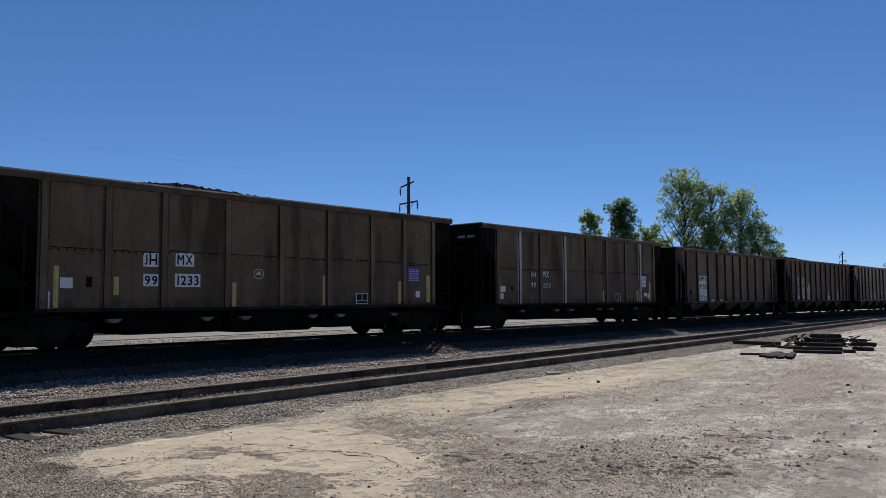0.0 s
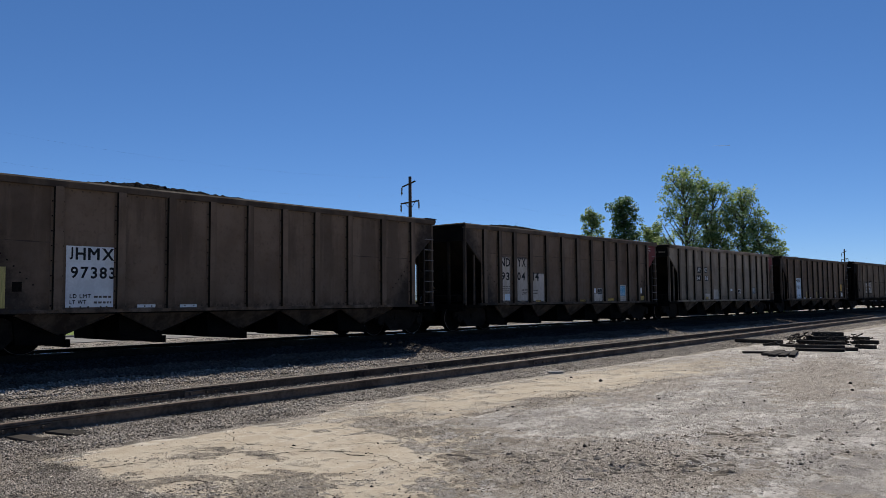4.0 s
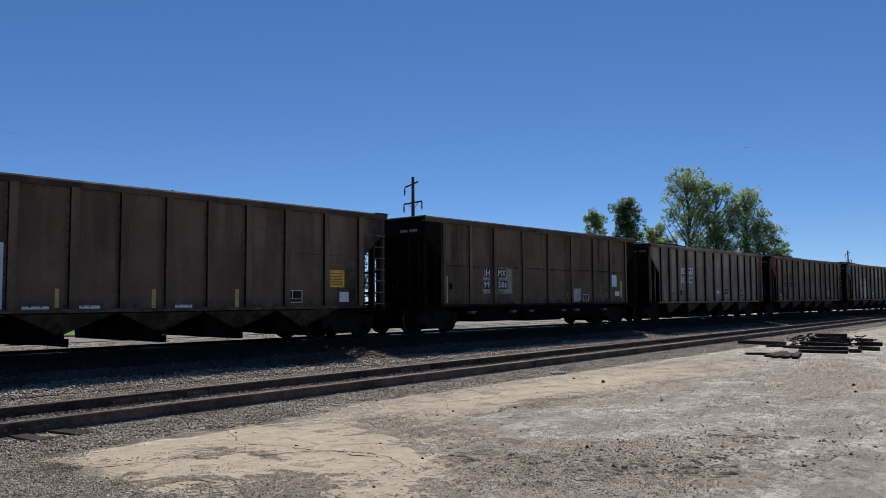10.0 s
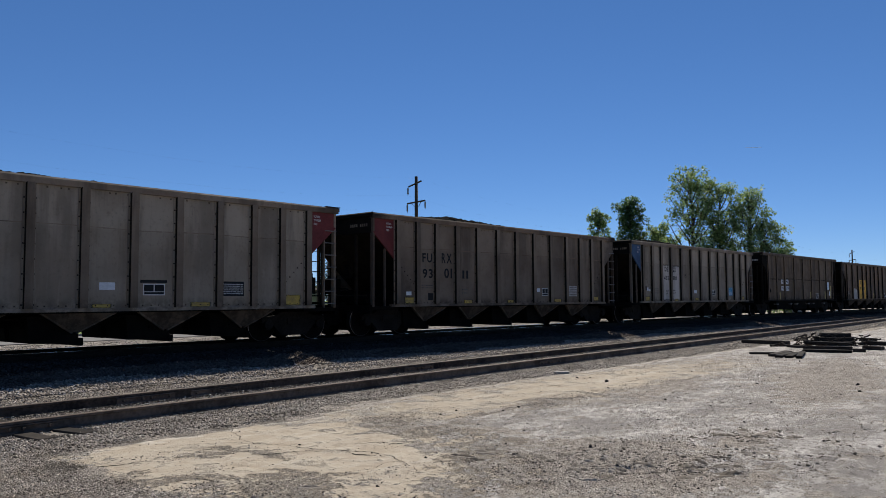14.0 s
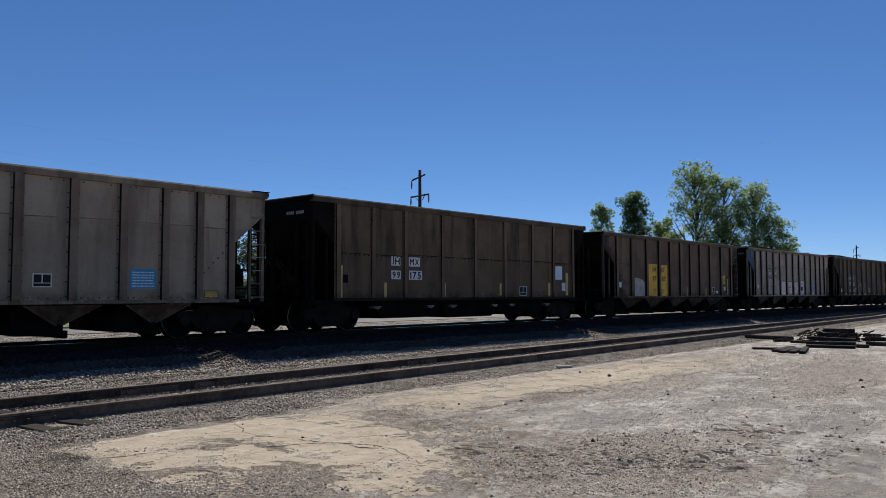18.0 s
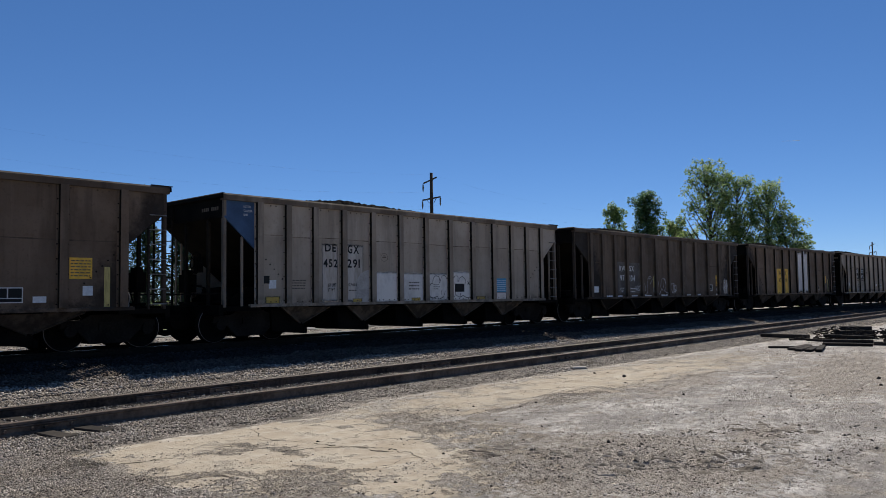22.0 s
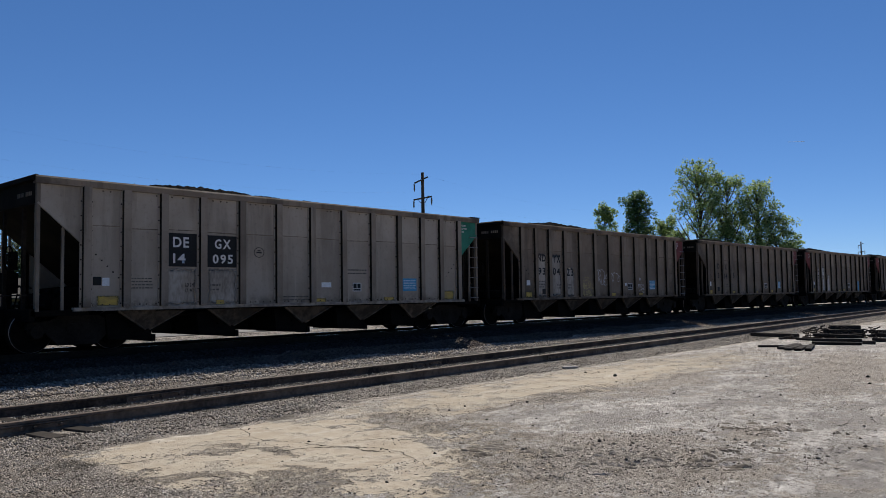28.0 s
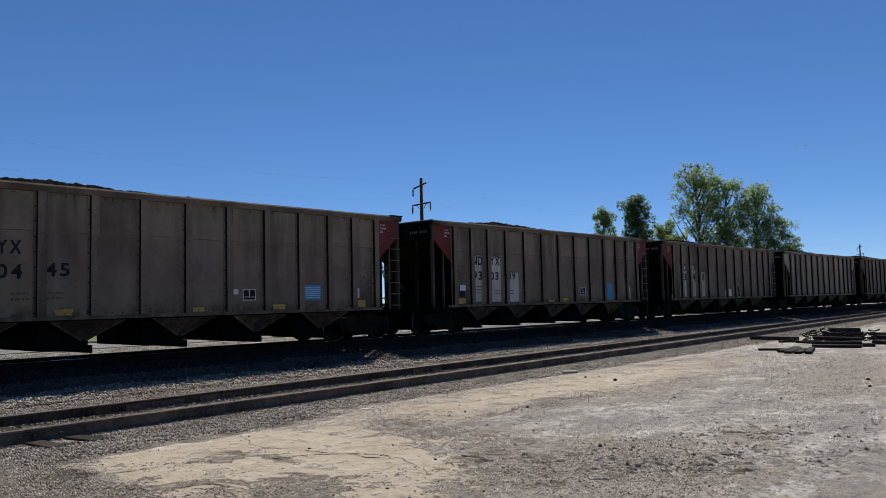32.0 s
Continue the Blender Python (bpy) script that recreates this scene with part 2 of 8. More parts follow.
M["lightpost"] = car_paint("grimy_light_post", (0.315, 0.256, 0.195), (0.226, 0.176, 0.128), soot=0.5, rust=0.15, below=0.85)
M["rung"] = material("worn_grey_steel", (0.20, 0.19, 0.18), 0.55, gloss=0.5, other=(0.08, 0.07, 0.06), size=4.0)


def leaf_material(name, a, b):
    m = bpy.data.materials.new(name)
    m.use_nodes = True
    n, l = m.node_tree.nodes, m.node_tree.links
    p = n["Principled BSDF"]
    geo = n.new("ShaderNodeNewGeometry")
    col = n.new("ShaderNodeMixRGB")
    col.inputs[1].default_value, col.inputs[2].default_value = (*a, 1), (*b, 1)
    l.new(geo.outputs["Random Per Island"], col.inputs[0])
    l.new(col.outputs[0], p.inputs["Base Color"])
    p.inputs["Roughness"].default_value = 0.6
    tr = n.new("ShaderNodeBsdfTranslucent")
    l.new(col.outputs[0], tr.inputs[0])
    ms = n.new("ShaderNodeMixShader")
    ms.inputs[0].default_value = 0.55
    l.new(p.outputs[0], ms.inputs[1])
    l.new(tr.outputs[0], ms.inputs[2])
    l.new(ms.outputs[0], n["Material Output"].inputs[0])
    return m


M["leaf"] = leaf_material("light_green_leaves", (0.075, 0.145, 0.035), (0.42, 0.52, 0.20))
M["leafdark"] = leaf_material("dark_green_leaves", (0.035, 0.08, 0.03), (0.17, 0.26, 0.10))
M["needle"] = leaf_material("dull_green_needles", (0.035, 0.06, 0.03), (0.08, 0.10, 0.05))

# ---- mesh helpers ----


def box(bm, x0, x1, y0, y1, z0, z1, m=None):
    v = [bm.verts.new((x, y, z)) for x in (x0, x1) for y in (y0, y1) for z in (z0, z1)]
    if m is not None:
        for q in v:
            q.co = m @ q.co
    for f in ((0, 1, 3, 2), (4, 6, 7, 5), (0, 4, 5, 1), (2, 3, 7, 6), (0, 2, 6, 4), (1, 5, 7, 3)):
        bm.faces.new([v[i] for i in f])
    return v


def prism(bm, outline, lo, hi, plane="xz"):
    """A plate: the outline in the plane, from lo to hi along the third axis."""
    def at(p, h):
        return (p[0], h, p[1]) if plane == "xz" else (p[0], p[1], h) if plane == "xy" else (h, p[0], p[1])
    a = [bm.verts.new(at(p, lo)) for p in outline]
    b = [bm.verts.new(at(p, hi)) for p in outline]
    k = len(a)
    bm.faces.new(a)
    bm.faces.new(b[::-1])
    for i in range(k):
        bm.faces.new((a[i], b[i], b[(i + 1) % k], a[(i + 1) % k]))


def tube(bm, points, radius, sides=6, taper=None):
    """A round bar along points."""
    rings = []
    pts = [Vector(p) for p in points]
    for i, p in enumerate(pts):
        way = (pts[min(i + 1, len(pts) - 1)] - pts[max(i - 1, 0)]).normalized()
        side = way.orthogonal().normalized()
        up = way.cross(side)
        r = radius if taper is None else radius + (taper - radius) * i / (len(pts) - 1)
        rings.append([bm.verts.new(p + side * (r * math.cos(2 * math.pi * k / sides)) + up * (r * math.sin(2 * math.pi * k / sides))) for k in range(sides)])
    for a, b in zip(rings, rings[1:]):
        for k in range(sides):
            bm.faces.new((a[k], a[(k + 1) % sides], b[(k + 1) % sides], b[k]))
    bm.faces.new(rings[0][::-1])
    bm.faces.new(rings[-1])


def lathe(bm, profile, centre, axis="y", sides=24):
    """A turned body: profile of (along, radius)."""
    rings = []
    for h, r in profile:
        ring = []
        for k in range(sides):
            a = 2 * math.pi * k / sides
            c, s = r * math.cos(a), r * math.sin(a)
            p = (c, h, s) if axis == "y" else (c, s, h)
            ring.append(bm.verts.new(Vector(p) + Vector(centre)))
        rings.append(ring)
    for a, b in zip(rings, rings[1:]):
        for k in range(sides):
            bm.faces.new((a[k], b[k], b[(k + 1) % sides], a[(k + 1) % sides]))
    bm.faces.new(rings[0])
    bm.faces.new(rings[-1][::-1])


def mesh_of(bm, mat, smooth=False):
    bmesh.ops.recalc_face_normals(bm, faces=bm.faces)
    me = bpy.data.meshes.new("mesh")
    bm.to_mesh(me)
    bm.free()
    for x in (mat if isinstance(mat, (list, tuple)) else [mat]):
        me.materials.append(M[x])
    if smooth:
        me.polygons.foreach_set("use_smooth", [True] * len(me.polygons))
    return me


CACHE = {}


def cached(key, mat, make, smooth=False):
    """One mesh for each key and material; make(bm) draws it."""
    k = (key, mat)
    if k not in CACHE:
        bm = bmesh.new()
        make(bm)
        CACHE[k] = mesh_of(bm, mat, smooth)
    return CACHE[k]


shared = cached


def part(name, me, parent, label="", m=None):
    """Links a mesh as one part under a thing or a part."""
    if isinstance(me, bmesh.types.BMesh):
        raise ValueError("mesh wanted")
    ob = new(name, me)
    ob.parent = parent
    if m is not None:
        ob.matrix_basis = m
    if label:
        tagged(ob, label)
    return ob


def thing(name, label, category, group="", kind="", me=None):
    return tagged(new(name, me), label, category, group, kind)


def sheet(name, verts, faces, mats, label, category, kind="structure", index=None, smooth=False):
    me = bpy.data.meshes.new(name)
    me.from_pydata(verts, [], faces)
    for x in mats:
        me.materials.append(M[x] if isinstance(x, str) else x)
    if index is not None:
        me.polygons.foreach_set("material_index", index)
    if smooth:
        me.polygons.foreach_set("use_smooth", [True] * len(me.polygons))
    me.update()
    return tagged(new(name, me), label, category, kind=kind)


# ---- plan ----
RAIL_Z = 0.516          # top of the main track's rails over the lot
SIDE_Z = 0.172          # top of the siding's rails
MAIN_Y = 18.717         # the main track's centre line
BEND = 0.00032
PITCH = 16.18           # coupling to coupling


def main_y(x):
    if x <= 0:
        return MAIN_Y
    if x <= 110:
        return MAIN_Y - BEND * x * x
    return MAIN_Y - BEND * 110 * 110 - 2 * BEND * 110 * (x - 110)


def main_turn(x):
    return math.atan(-2 * BEND * min(max(x, 0), 110))


def side_y(x):
    return 10.98 + 0.028 * x


# ---- ground ----


def ground_height(x, y):
    """Lot at 0; the ballast bank of the main track; flat beyond."""
    d = abs(y - main_y(x))
    if y > main_y(x) and d > 2:
        return max(0.0, 0.33 - 0.33 * min(1.0, (d - 1.75) / 1.6))
    return 0.33 - 0.33 * min(1.0, max(0.0, (d - 1.75) / 2.4))


def relief(x, y):
    """Low bumps of the worn lot near the eye, and ridges where tyres have churned it."""
    edge = min(1.0, max(0.0, (x - 1.2) / 0.8)) * min(1.0, max(0.0, (15.0 - x) / 3)) * min(1.0, max(0.0, (y - 1.6) / 0.5)) * min(1.0, max(0.0, (9.6 - y) / 0.8))
    if edge <= 0:
        return 0.0
    tan_ = math.exp(-((x - 5.3) / 1.8) ** 4 - ((y - 7.4) / 1.4) ** 4)
    h = 0.016 * noise.noise((x * 1.9, y * 1.9, 1)) + 0.010 * noise.noise((x * 5.3, y * 5.3, 2)) + 0.006 * noise.noise((x * 13, y * 13, 3))
    # tread ridges lie across the way the tyres went
    along_, across = (x - 5.6) * 0.739 - (y - 5.0) * 0.674, (x - 5.6) * 0.674 + (y - 5.0) * 0.739
    bed = math.exp(-((across + 0.2) / 0.75) ** 4) * min(1.0, max(0.0, along_ + 0.6)) * min(1.0, max(0.0, 5.4 - along_))
    warp = noise.noise((x * 1.3, y * 1.3, 7)) * 2.2
    tread = min(0.03, max(0.0, noise.noise((along_ * 4.6 + warp, across * 2.6 + warp, 5)) - 0.05) * 0.13) + max(0.0, noise.noise((x * 7, y * 7, 6))) * 0.009
    return edge * (h * (1 - 0.75 * tan_) + bed * tread)


def ground_material():
    m = bpy.data.materials.new("lot_and_gravel")
    m.use_nodes = True
    n, l = m.node_tree.nodes, m.node_tree.links
    b = n["Principled BSDF"]
    b.inputs["Roughness"].default_value = 0.95
    b.inputs["Specular IOR Level"].default_value = 0.15
    tc = n.new("ShaderNodeTexCoord")
    pos = tc.outputs["Object"]

    def noise_(scale, detail=6, rough=0.6, stretch=None):
        t = n.new("ShaderNodeTexNoise")
        t.inputs["Scale"].default_value, t.inputs["Detail"].default_value, t.inputs["Roughness"].default_value = scale, detail, rough
        if stretch:
            mp = n.new("ShaderNodeMapping")
            mp.inputs["Scale"].default_value = stretch
            l.new(pos, mp.inputs[0])
            l.new(mp.outputs[0], t.inputs[0])
        else:
            l.new(pos, t.inputs[0])
        return t.outputs[0]

    def calc(op, a, c, clamp=False):
        q = n.new("ShaderNodeMath")
        q.operation, q.use_clamp = op, clamp
        for i, v in enumerate((a, c)):
            if isinstance(v, (int, float)):
                q.inputs[i].default_value = v
            else:
                l.new(v, q.inputs[i])
        return q.outputs[0]

    def step(v, lo, hi):
        q = n.new("ShaderNodeMapRange")
        q.interpolation_type = "SMOOTHSTEP"
        l.new(v, q.inputs[0])
        q.inputs[1].default_value, q.inputs[2].default_value = lo, hi
        return q.outputs[0]

    def mix(f, a, c):
        q = n.new("ShaderNodeMixRGB")
        l.new(f, q.inputs[0])
        for i, v in ((1, a), (2, c)):
            if isinstance(v, tuple):
                q.inputs[i].default_value = (*v, 1)
            else:
                l.new(v, q.inputs[i])
        return q.outputs[0]

    big, mid, fine, grit = noise_(0.5, 5), noise_(2.2, 8, 0.65), noise_(13, 6, 0.7), noise_(70, 4, 0.7)
    # positions pushed about by noise, so that no border runs smooth
    push = n.new("ShaderNodeTexNoise")
    push.inputs["Scale"].default_value, push.inputs["Detail"].default_value = 1.1, 7
    l.new(pos, push.inputs[0])
    away = n.new("ShaderNodeVectorMath")
    away.operation = "MULTIPLY_ADD"
    l.new(push.outputs[1], away.inputs[0])
    away.inputs[1].default_value = (1.7, 1.7, 0)
    l.new(pos, away.inputs[2])
    back = n.new("ShaderNodeVectorMath")
    back.operation = "SUBTRACT"
    l.new(away.outputs[0], back.inputs[0])
    back.inputs[1].default_value = (0.85, 0.85, 0)
    sep, moved = n.new("ShaderNodeSeparateXYZ"), n.new("ShaderNodeSeparateXYZ")
    l.new(pos, sep.inputs[0])
    l.new(back.outputs[0], moved.inputs[0])
    x, y = sep.outputs[0], sep.outputs[1]
    wx, wy = moved.outputs[0], moved.outputs[1]

    def blot(cx, cy, rx, ry, turn=0.0, lo=1.1, hi=0.9):
        """1 inside a wavering oval patch, 0 outside."""
        c, s = math.cos(radians(turn)), math.sin(radians(turn))
        u, v = calc("SUBTRACT", wx, cx), calc("SUBTRACT", wy, cy)
        a_ = calc("DIVIDE", calc("ADD", calc("MULTIPLY", u, c), calc("MULTIPLY", v, s)), rx)
        b_ = calc("DIVIDE", calc("SUBTRACT", calc("MULTIPLY", v, c), calc("MULTIPLY", u, s)), ry)
        r = calc("SQRT", calc("ADD", calc("MULTIPLY", a_, a_), calc("MULTIPLY", b_, b_)), 0.0)
        return step(calc("ADD", r, calc("ADD", calc("MULTIPLY", calc("SUBTRACT", mid, 0.5), 2.6), calc("MULTIPLY", calc("SUBTRACT", fine, 0.5), 1.4))), lo, hi)

    # gravel: pale and dark grains
    gravel = mix(step(grit, 0.40, 0.60), (0.088, 0.075, 0.061), (0.52, 0.462, 0.39))
    gravel = mix(step(mid, 0.46, 0.62), gravel, (0.17, 0.148, 0.122))
    # shade in the hollow by the rail joint, painted into the gravel
    gravel = mix(calc("MULTIPLY", blot(4.3, 10.02, 0.55, 0.2), 0.9), gravel, (0.018, 0.015, 0.012))
    # the train's shade on the bank, put into the colour by height
    dust_shade = step(sep.outputs[2], 0.02, 0.14)
    gravel = mix(dust_shade, gravel, mix(step(grit, 0.40, 0.62), (0.06, 0.050, 0.041), (0.19, 0.158, 0.126)))
    # nearly black at the top, for the deepest shade by the ties
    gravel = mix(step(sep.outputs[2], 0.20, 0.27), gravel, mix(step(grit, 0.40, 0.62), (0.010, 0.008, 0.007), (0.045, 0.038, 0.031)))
    # worn concrete: tan towards the tracks, pale grey elsewhere, mottled
    tan_ = mix(step(mid, 0.35, 0.65), (0.372, 0.312, 0.234), (0.44, 0.385, 0.304))
    pale = mix(step(mid, 0.38, 0.62), (0.44, 0.402, 0.362), (0.60, 0.558, 0.51))
    blotch, speck, crumb = noise_(3.4, 12, 0.72), noise_(28, 6, 0.75), noise_(9.0, 10, 0.78)
    wide = noise_(1.0, 12, 0.70, (0.8, 1.25, 1))
    pale = mix(calc("MULTIPLY", step(wide, 0.50, 0.535), 0.8), pale, (0.29, 0.264, 0.236))
    pale = mix(calc("MULTIPLY", step(wide, 0.43, 0.40), 0.7), pale, (0.72, 0.68, 0.625))
    loose = mix(step(grit, 0.40, 0.60), (0.17, 0.152, 0.132), (0.56, 0.52, 0.465))
    pale = mix(calc("MULTIPLY", step(blotch, 0.505, 0.545), 0.9), pale, loose)
    pale = mix(calc("MULTIPLY", step(crumb, 0.57, 0.61), 0.8), pale, (0.20, 0.176, 0.148))
    pale = mix(calc("MULTIPLY", step(speck, 0.57, 0.63), 0.8), pale, (0.15, 0.133, 0.112))
    pale = mix(calc("MULTIPLY", step(crumb, 0.40, 0.36), 0.7), pale, (0.78, 0.73, 0.66))
    scuff = noise_(2.0, 12, 0.72, (0.45, 1.5, 1))
    tan_ = mix(calc("MULTIPLY", step(scuff, 0.56, 0.60), 0.6), tan_, (0.37, 0.31, 0.23))
    tan_ = mix(calc("MULTIPLY", step(scuff, 0.44, 0.40), 0.6), tan_, (0.475, 0.425, 0.35))
    tan_ = mix(calc("MULTIPLY", step(crumb, 0.60, 0.64), 0.55), tan_, (0.25, 0.21, 0.16))
    vein = step(calc("ABSOLUTE", calc("SUBTRACT", noise_(1.5, 6, 0.6), 0.5), 0.0), 0.011, 0.003)
    vein = calc("MULTIPLY", vein, step(noise_(0.8, 3), 0.48, 0.56))
    tan_ = mix(calc("MULTIPLY", vein, 0.55), tan_, (0.20, 0.165, 0.125))
    pale = mix(calc("MULTIPLY", vein, 0.75), pale, (0.15, 0.132, 0.112))
    tan_zone = calc("MAXIMUM", blot(5.3, 6.9, 2.1, 2.6, 0), blot(13.0, 7.9, 7.5, 1.3, -2, 1.5, 0.5))
    slab = mix(tan_zone, pale, tan_)
    # gravel and dirt drifted over the slab
    drift = 0.0
    for spot in ((7.35, 7.1, 0.8, 0.35, 68), (6.9, 3.9, 1.6, 1.35, 20), (17.5, 4.6, 5.0, 1.0, 12), (9.9, 6.95, 1.7, 0.20, 5), (7.7, 6.2, 0.25, 0.9, 10),
                 (4.35, 5.5, 0.45, 0.7, -50), (3.62, 7.05, 0.28, 0.4, 0), (5.15, 7.0, 0.12, 0.55, 20), (3.95, 6.45, 0.2, 0.4, 30), (13.5, 6.2, 2.2, 0.3, 10), (9.4, 3.3, 0.8, 0.3, 0),
                 (4.72, 7.3, 0.34, 0.12, -30), (4.0, 6.2, 0.4, 0.16, -35)):
        drift = calc("MAXIMUM", drift, blot(*spot))
    drift = calc("MAXIMUM", drift, calc("MULTIPLY", step(mid, 0.56, 0.60), calc("SUBTRACT", 0.85, calc("MULTIPLY", tan_zone, 0.6))))
    drift = calc("MULTIPLY", drift, calc("SUBTRACT", 1.0, calc("MULTIPLY", tan_zone, step(calc("ADD", calc("MULTIPLY", crumb, 0.6), calc("MULTIPLY", speck, 0.4)), 0.53, 0.47))))
    lot = mix(drift, slab, mix(step(calc("ADD", calc("MULTIPLY", grit, 0.62), calc("MULTIPLY", crumb, 0.38)), 0.45, 0.56), (0.53, 0.468, 0.395), (0.165, 0.140, 0.112)))
    line = calc("ADD", 8.6, calc("MULTIPLY", step(x, 7.2, 8.6), 0.55))
    inside = calc("MULTIPLY", step(calc("SUBTRACT", line, calc("ADD", y, calc("MULTIPLY", calc("SUBTRACT", wy, y), 0.35))), -0.03, 0.03), step(calc("ADD", x, calc("MULTIPLY", calc("SUBTRACT", wx, x), 0.5)), 3.56, 3.64), True)
    rim = calc("SUBTRACT", line, calc("ADD", y, calc("MULTIPLY", calc("SUBTRACT", wy, y), 0.35)))
    lot = mix(calc("MULTIPLY", calc("MULTIPLY", step(rim, 0.16, 0.05), step(mid, 0.40, 0.55)), 0.7), lot, (0.58, 0.525, 0.44))
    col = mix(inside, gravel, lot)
    # grass far beyond the tracks
    grass = mix(step(fine, 0.35, 0.65), (0.10, 0.15, 0.03), (0.20, 0.25, 0.07))
    lawn = step(calc("ADD", y, calc("MULTIPLY", calc("SUBTRACT", mid, 0.5), 0.6)), 37.6, 38.0)
    col = mix(lawn, col, grass)
    l.new(col, b.inputs["Base Color"])
    bp = n.new("ShaderNodeBump")
    bp.inputs["Distance"].default_value, bp.inputs["Strength"].default_value = 0.03, 1.0
    bare = calc("SUBTRACT", 1.0, calc("MULTIPLY", calc("MULTIPLY", calc("MULTIPLY", tan_zone, inside), calc("SUBTRACT", 1.0, drift)), 0.82))
    rough_part = calc("MULTIPLY", calc("ADD", grit, calc("MULTIPLY", fine, 1.3)), bare)
    l.new(calc("ADD", rough_part, calc("MULTIPLY", mid, 1.6)), bp.inputs["Height"])
    l.new(bp.outputs[0], b.inputs["Normal"])
    return m


def build_ground():
    xs = [-1600, -700, -300, -120, -60, -30] + [i * 1.0 for i in range(-20, 2)] + [1.5 + 0.026 * i for i in range(366)] + [11.1 + 0.06 * i for i in range(65)] + [i * 1.0 for i in range(15, 111)] + [130, 160, 220, 320, 700, 1600]
    ys = [-1600, -600, -200, -60, -20, -8, 0, 1.0] + [1.6 + 0.026 * i for i in range(308)] + [10, 12.2] + [12.5 + 0.25 * i for i in range(48)] + [25, 30, 40, 60, 90, 200, 600, 1600]
    verts, faces = [], []
    for x in xs:
        for y in ys:
            yy = y + (main_y(x) - MAIN_Y if 12 < y < 26 else 0)
            verts.append((x, yy, ground_height(x, yy) if 12 < y < 26 else relief(x, yy)))
    k = len(ys)
    for i in range(len(xs) - 1):
        for j in range(k - 1):
            a = i * k + j
            faces.append((a, a + k, a + k + 1, a + 1))
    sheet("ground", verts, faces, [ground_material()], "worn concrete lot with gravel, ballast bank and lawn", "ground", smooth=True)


build_ground()

# ---- tracks ----
RAIL_SHAPE = [(-0.07, 0), (0.07, 0), (0.07, 0.015), (0.012, 0.035), (0.012, 0.125), (0.036, 0.135), (0.036, 0.165), (0.026, 0.172), (-0.026, 0.172), (-0.036, 0.165), (-0.036, 0.135), (-0.012, 0.125), (-0.012, 0.035), (-0.07, 0.015)]


def rail(name, line, z_top, x0, x1, step, head, parent, label, body="rail"):
    xs = [x0 + i * step for i in range(int((x1 - x0) / step) + 1)]
    verts, faces, index = [], [], []
    k = len(RAIL_SHAPE)
    for x in xs:
        for o, h in RAIL_SHAPE:
            verts.append((x, line(x) + o, z_top - 0.172 + h))
    for i in range(len(xs) - 1):
        for j in range(k):
            a, b = i * k + j, i * k + (j + 1) % k
            faces.append((a, b, b + k, a + k))
            index.append(1 if j == 7 else 0)
    me = bpy.data.meshes.new(name)
    me.from_pydata(verts, [], faces)
    me.materials.append(M[body])
    me.materials.append(M[head])
    me.polygons.foreach_set("material_index", index)
    me.update()
    return part(name, me, parent, label)


def tie_mesh(mat):
    def make(bm):
        box(bm, -0.115, 0.115, -1.3, 1.3, -0.17, 0)
        bmesh.ops.bevel(bm, geom=bm.edges[:], offset=0.012, segments=1, affect="EDGES")
    return cached("tie", mat, make)


M["oldtie"] = material("dark_creosoted_timber", (0.017, 0.0145, 0.0125), 0.9, gloss=0.1, other=(0.042, 0.035, 0.029), amount=0.5, size=1.6, fine=16, bump=0.01, tint=0.3)


def make_joint_bar(bm):
    """Angle bars on both sides of a rail joint, with four bolts and their nuts."""
    for q in (-1, 1):
        prism(bm, [(q * 0.013, 0.122), (q * 0.046, 0.128), (q * 0.052, 0.112), (q * 0.034, 0.098), (q * 0.034, 0.052), (q * 0.060, 0.036), (q * 0.078, 0.020), (q * 0.070, 0.016), (q * 0.013, 0.04)], -0.5, 0.5, "yz")
    for x in (-0.40, -0.08, 0.08, 0.40):
        lathe(bm, [(-0.085, 0.0), (-0.085, 0.019), (-0.060, 0.024), (0.060, 0.024), (0.085, 0.019), (0.085, 0.0)], (x, 0, 0.076), "y", 8)


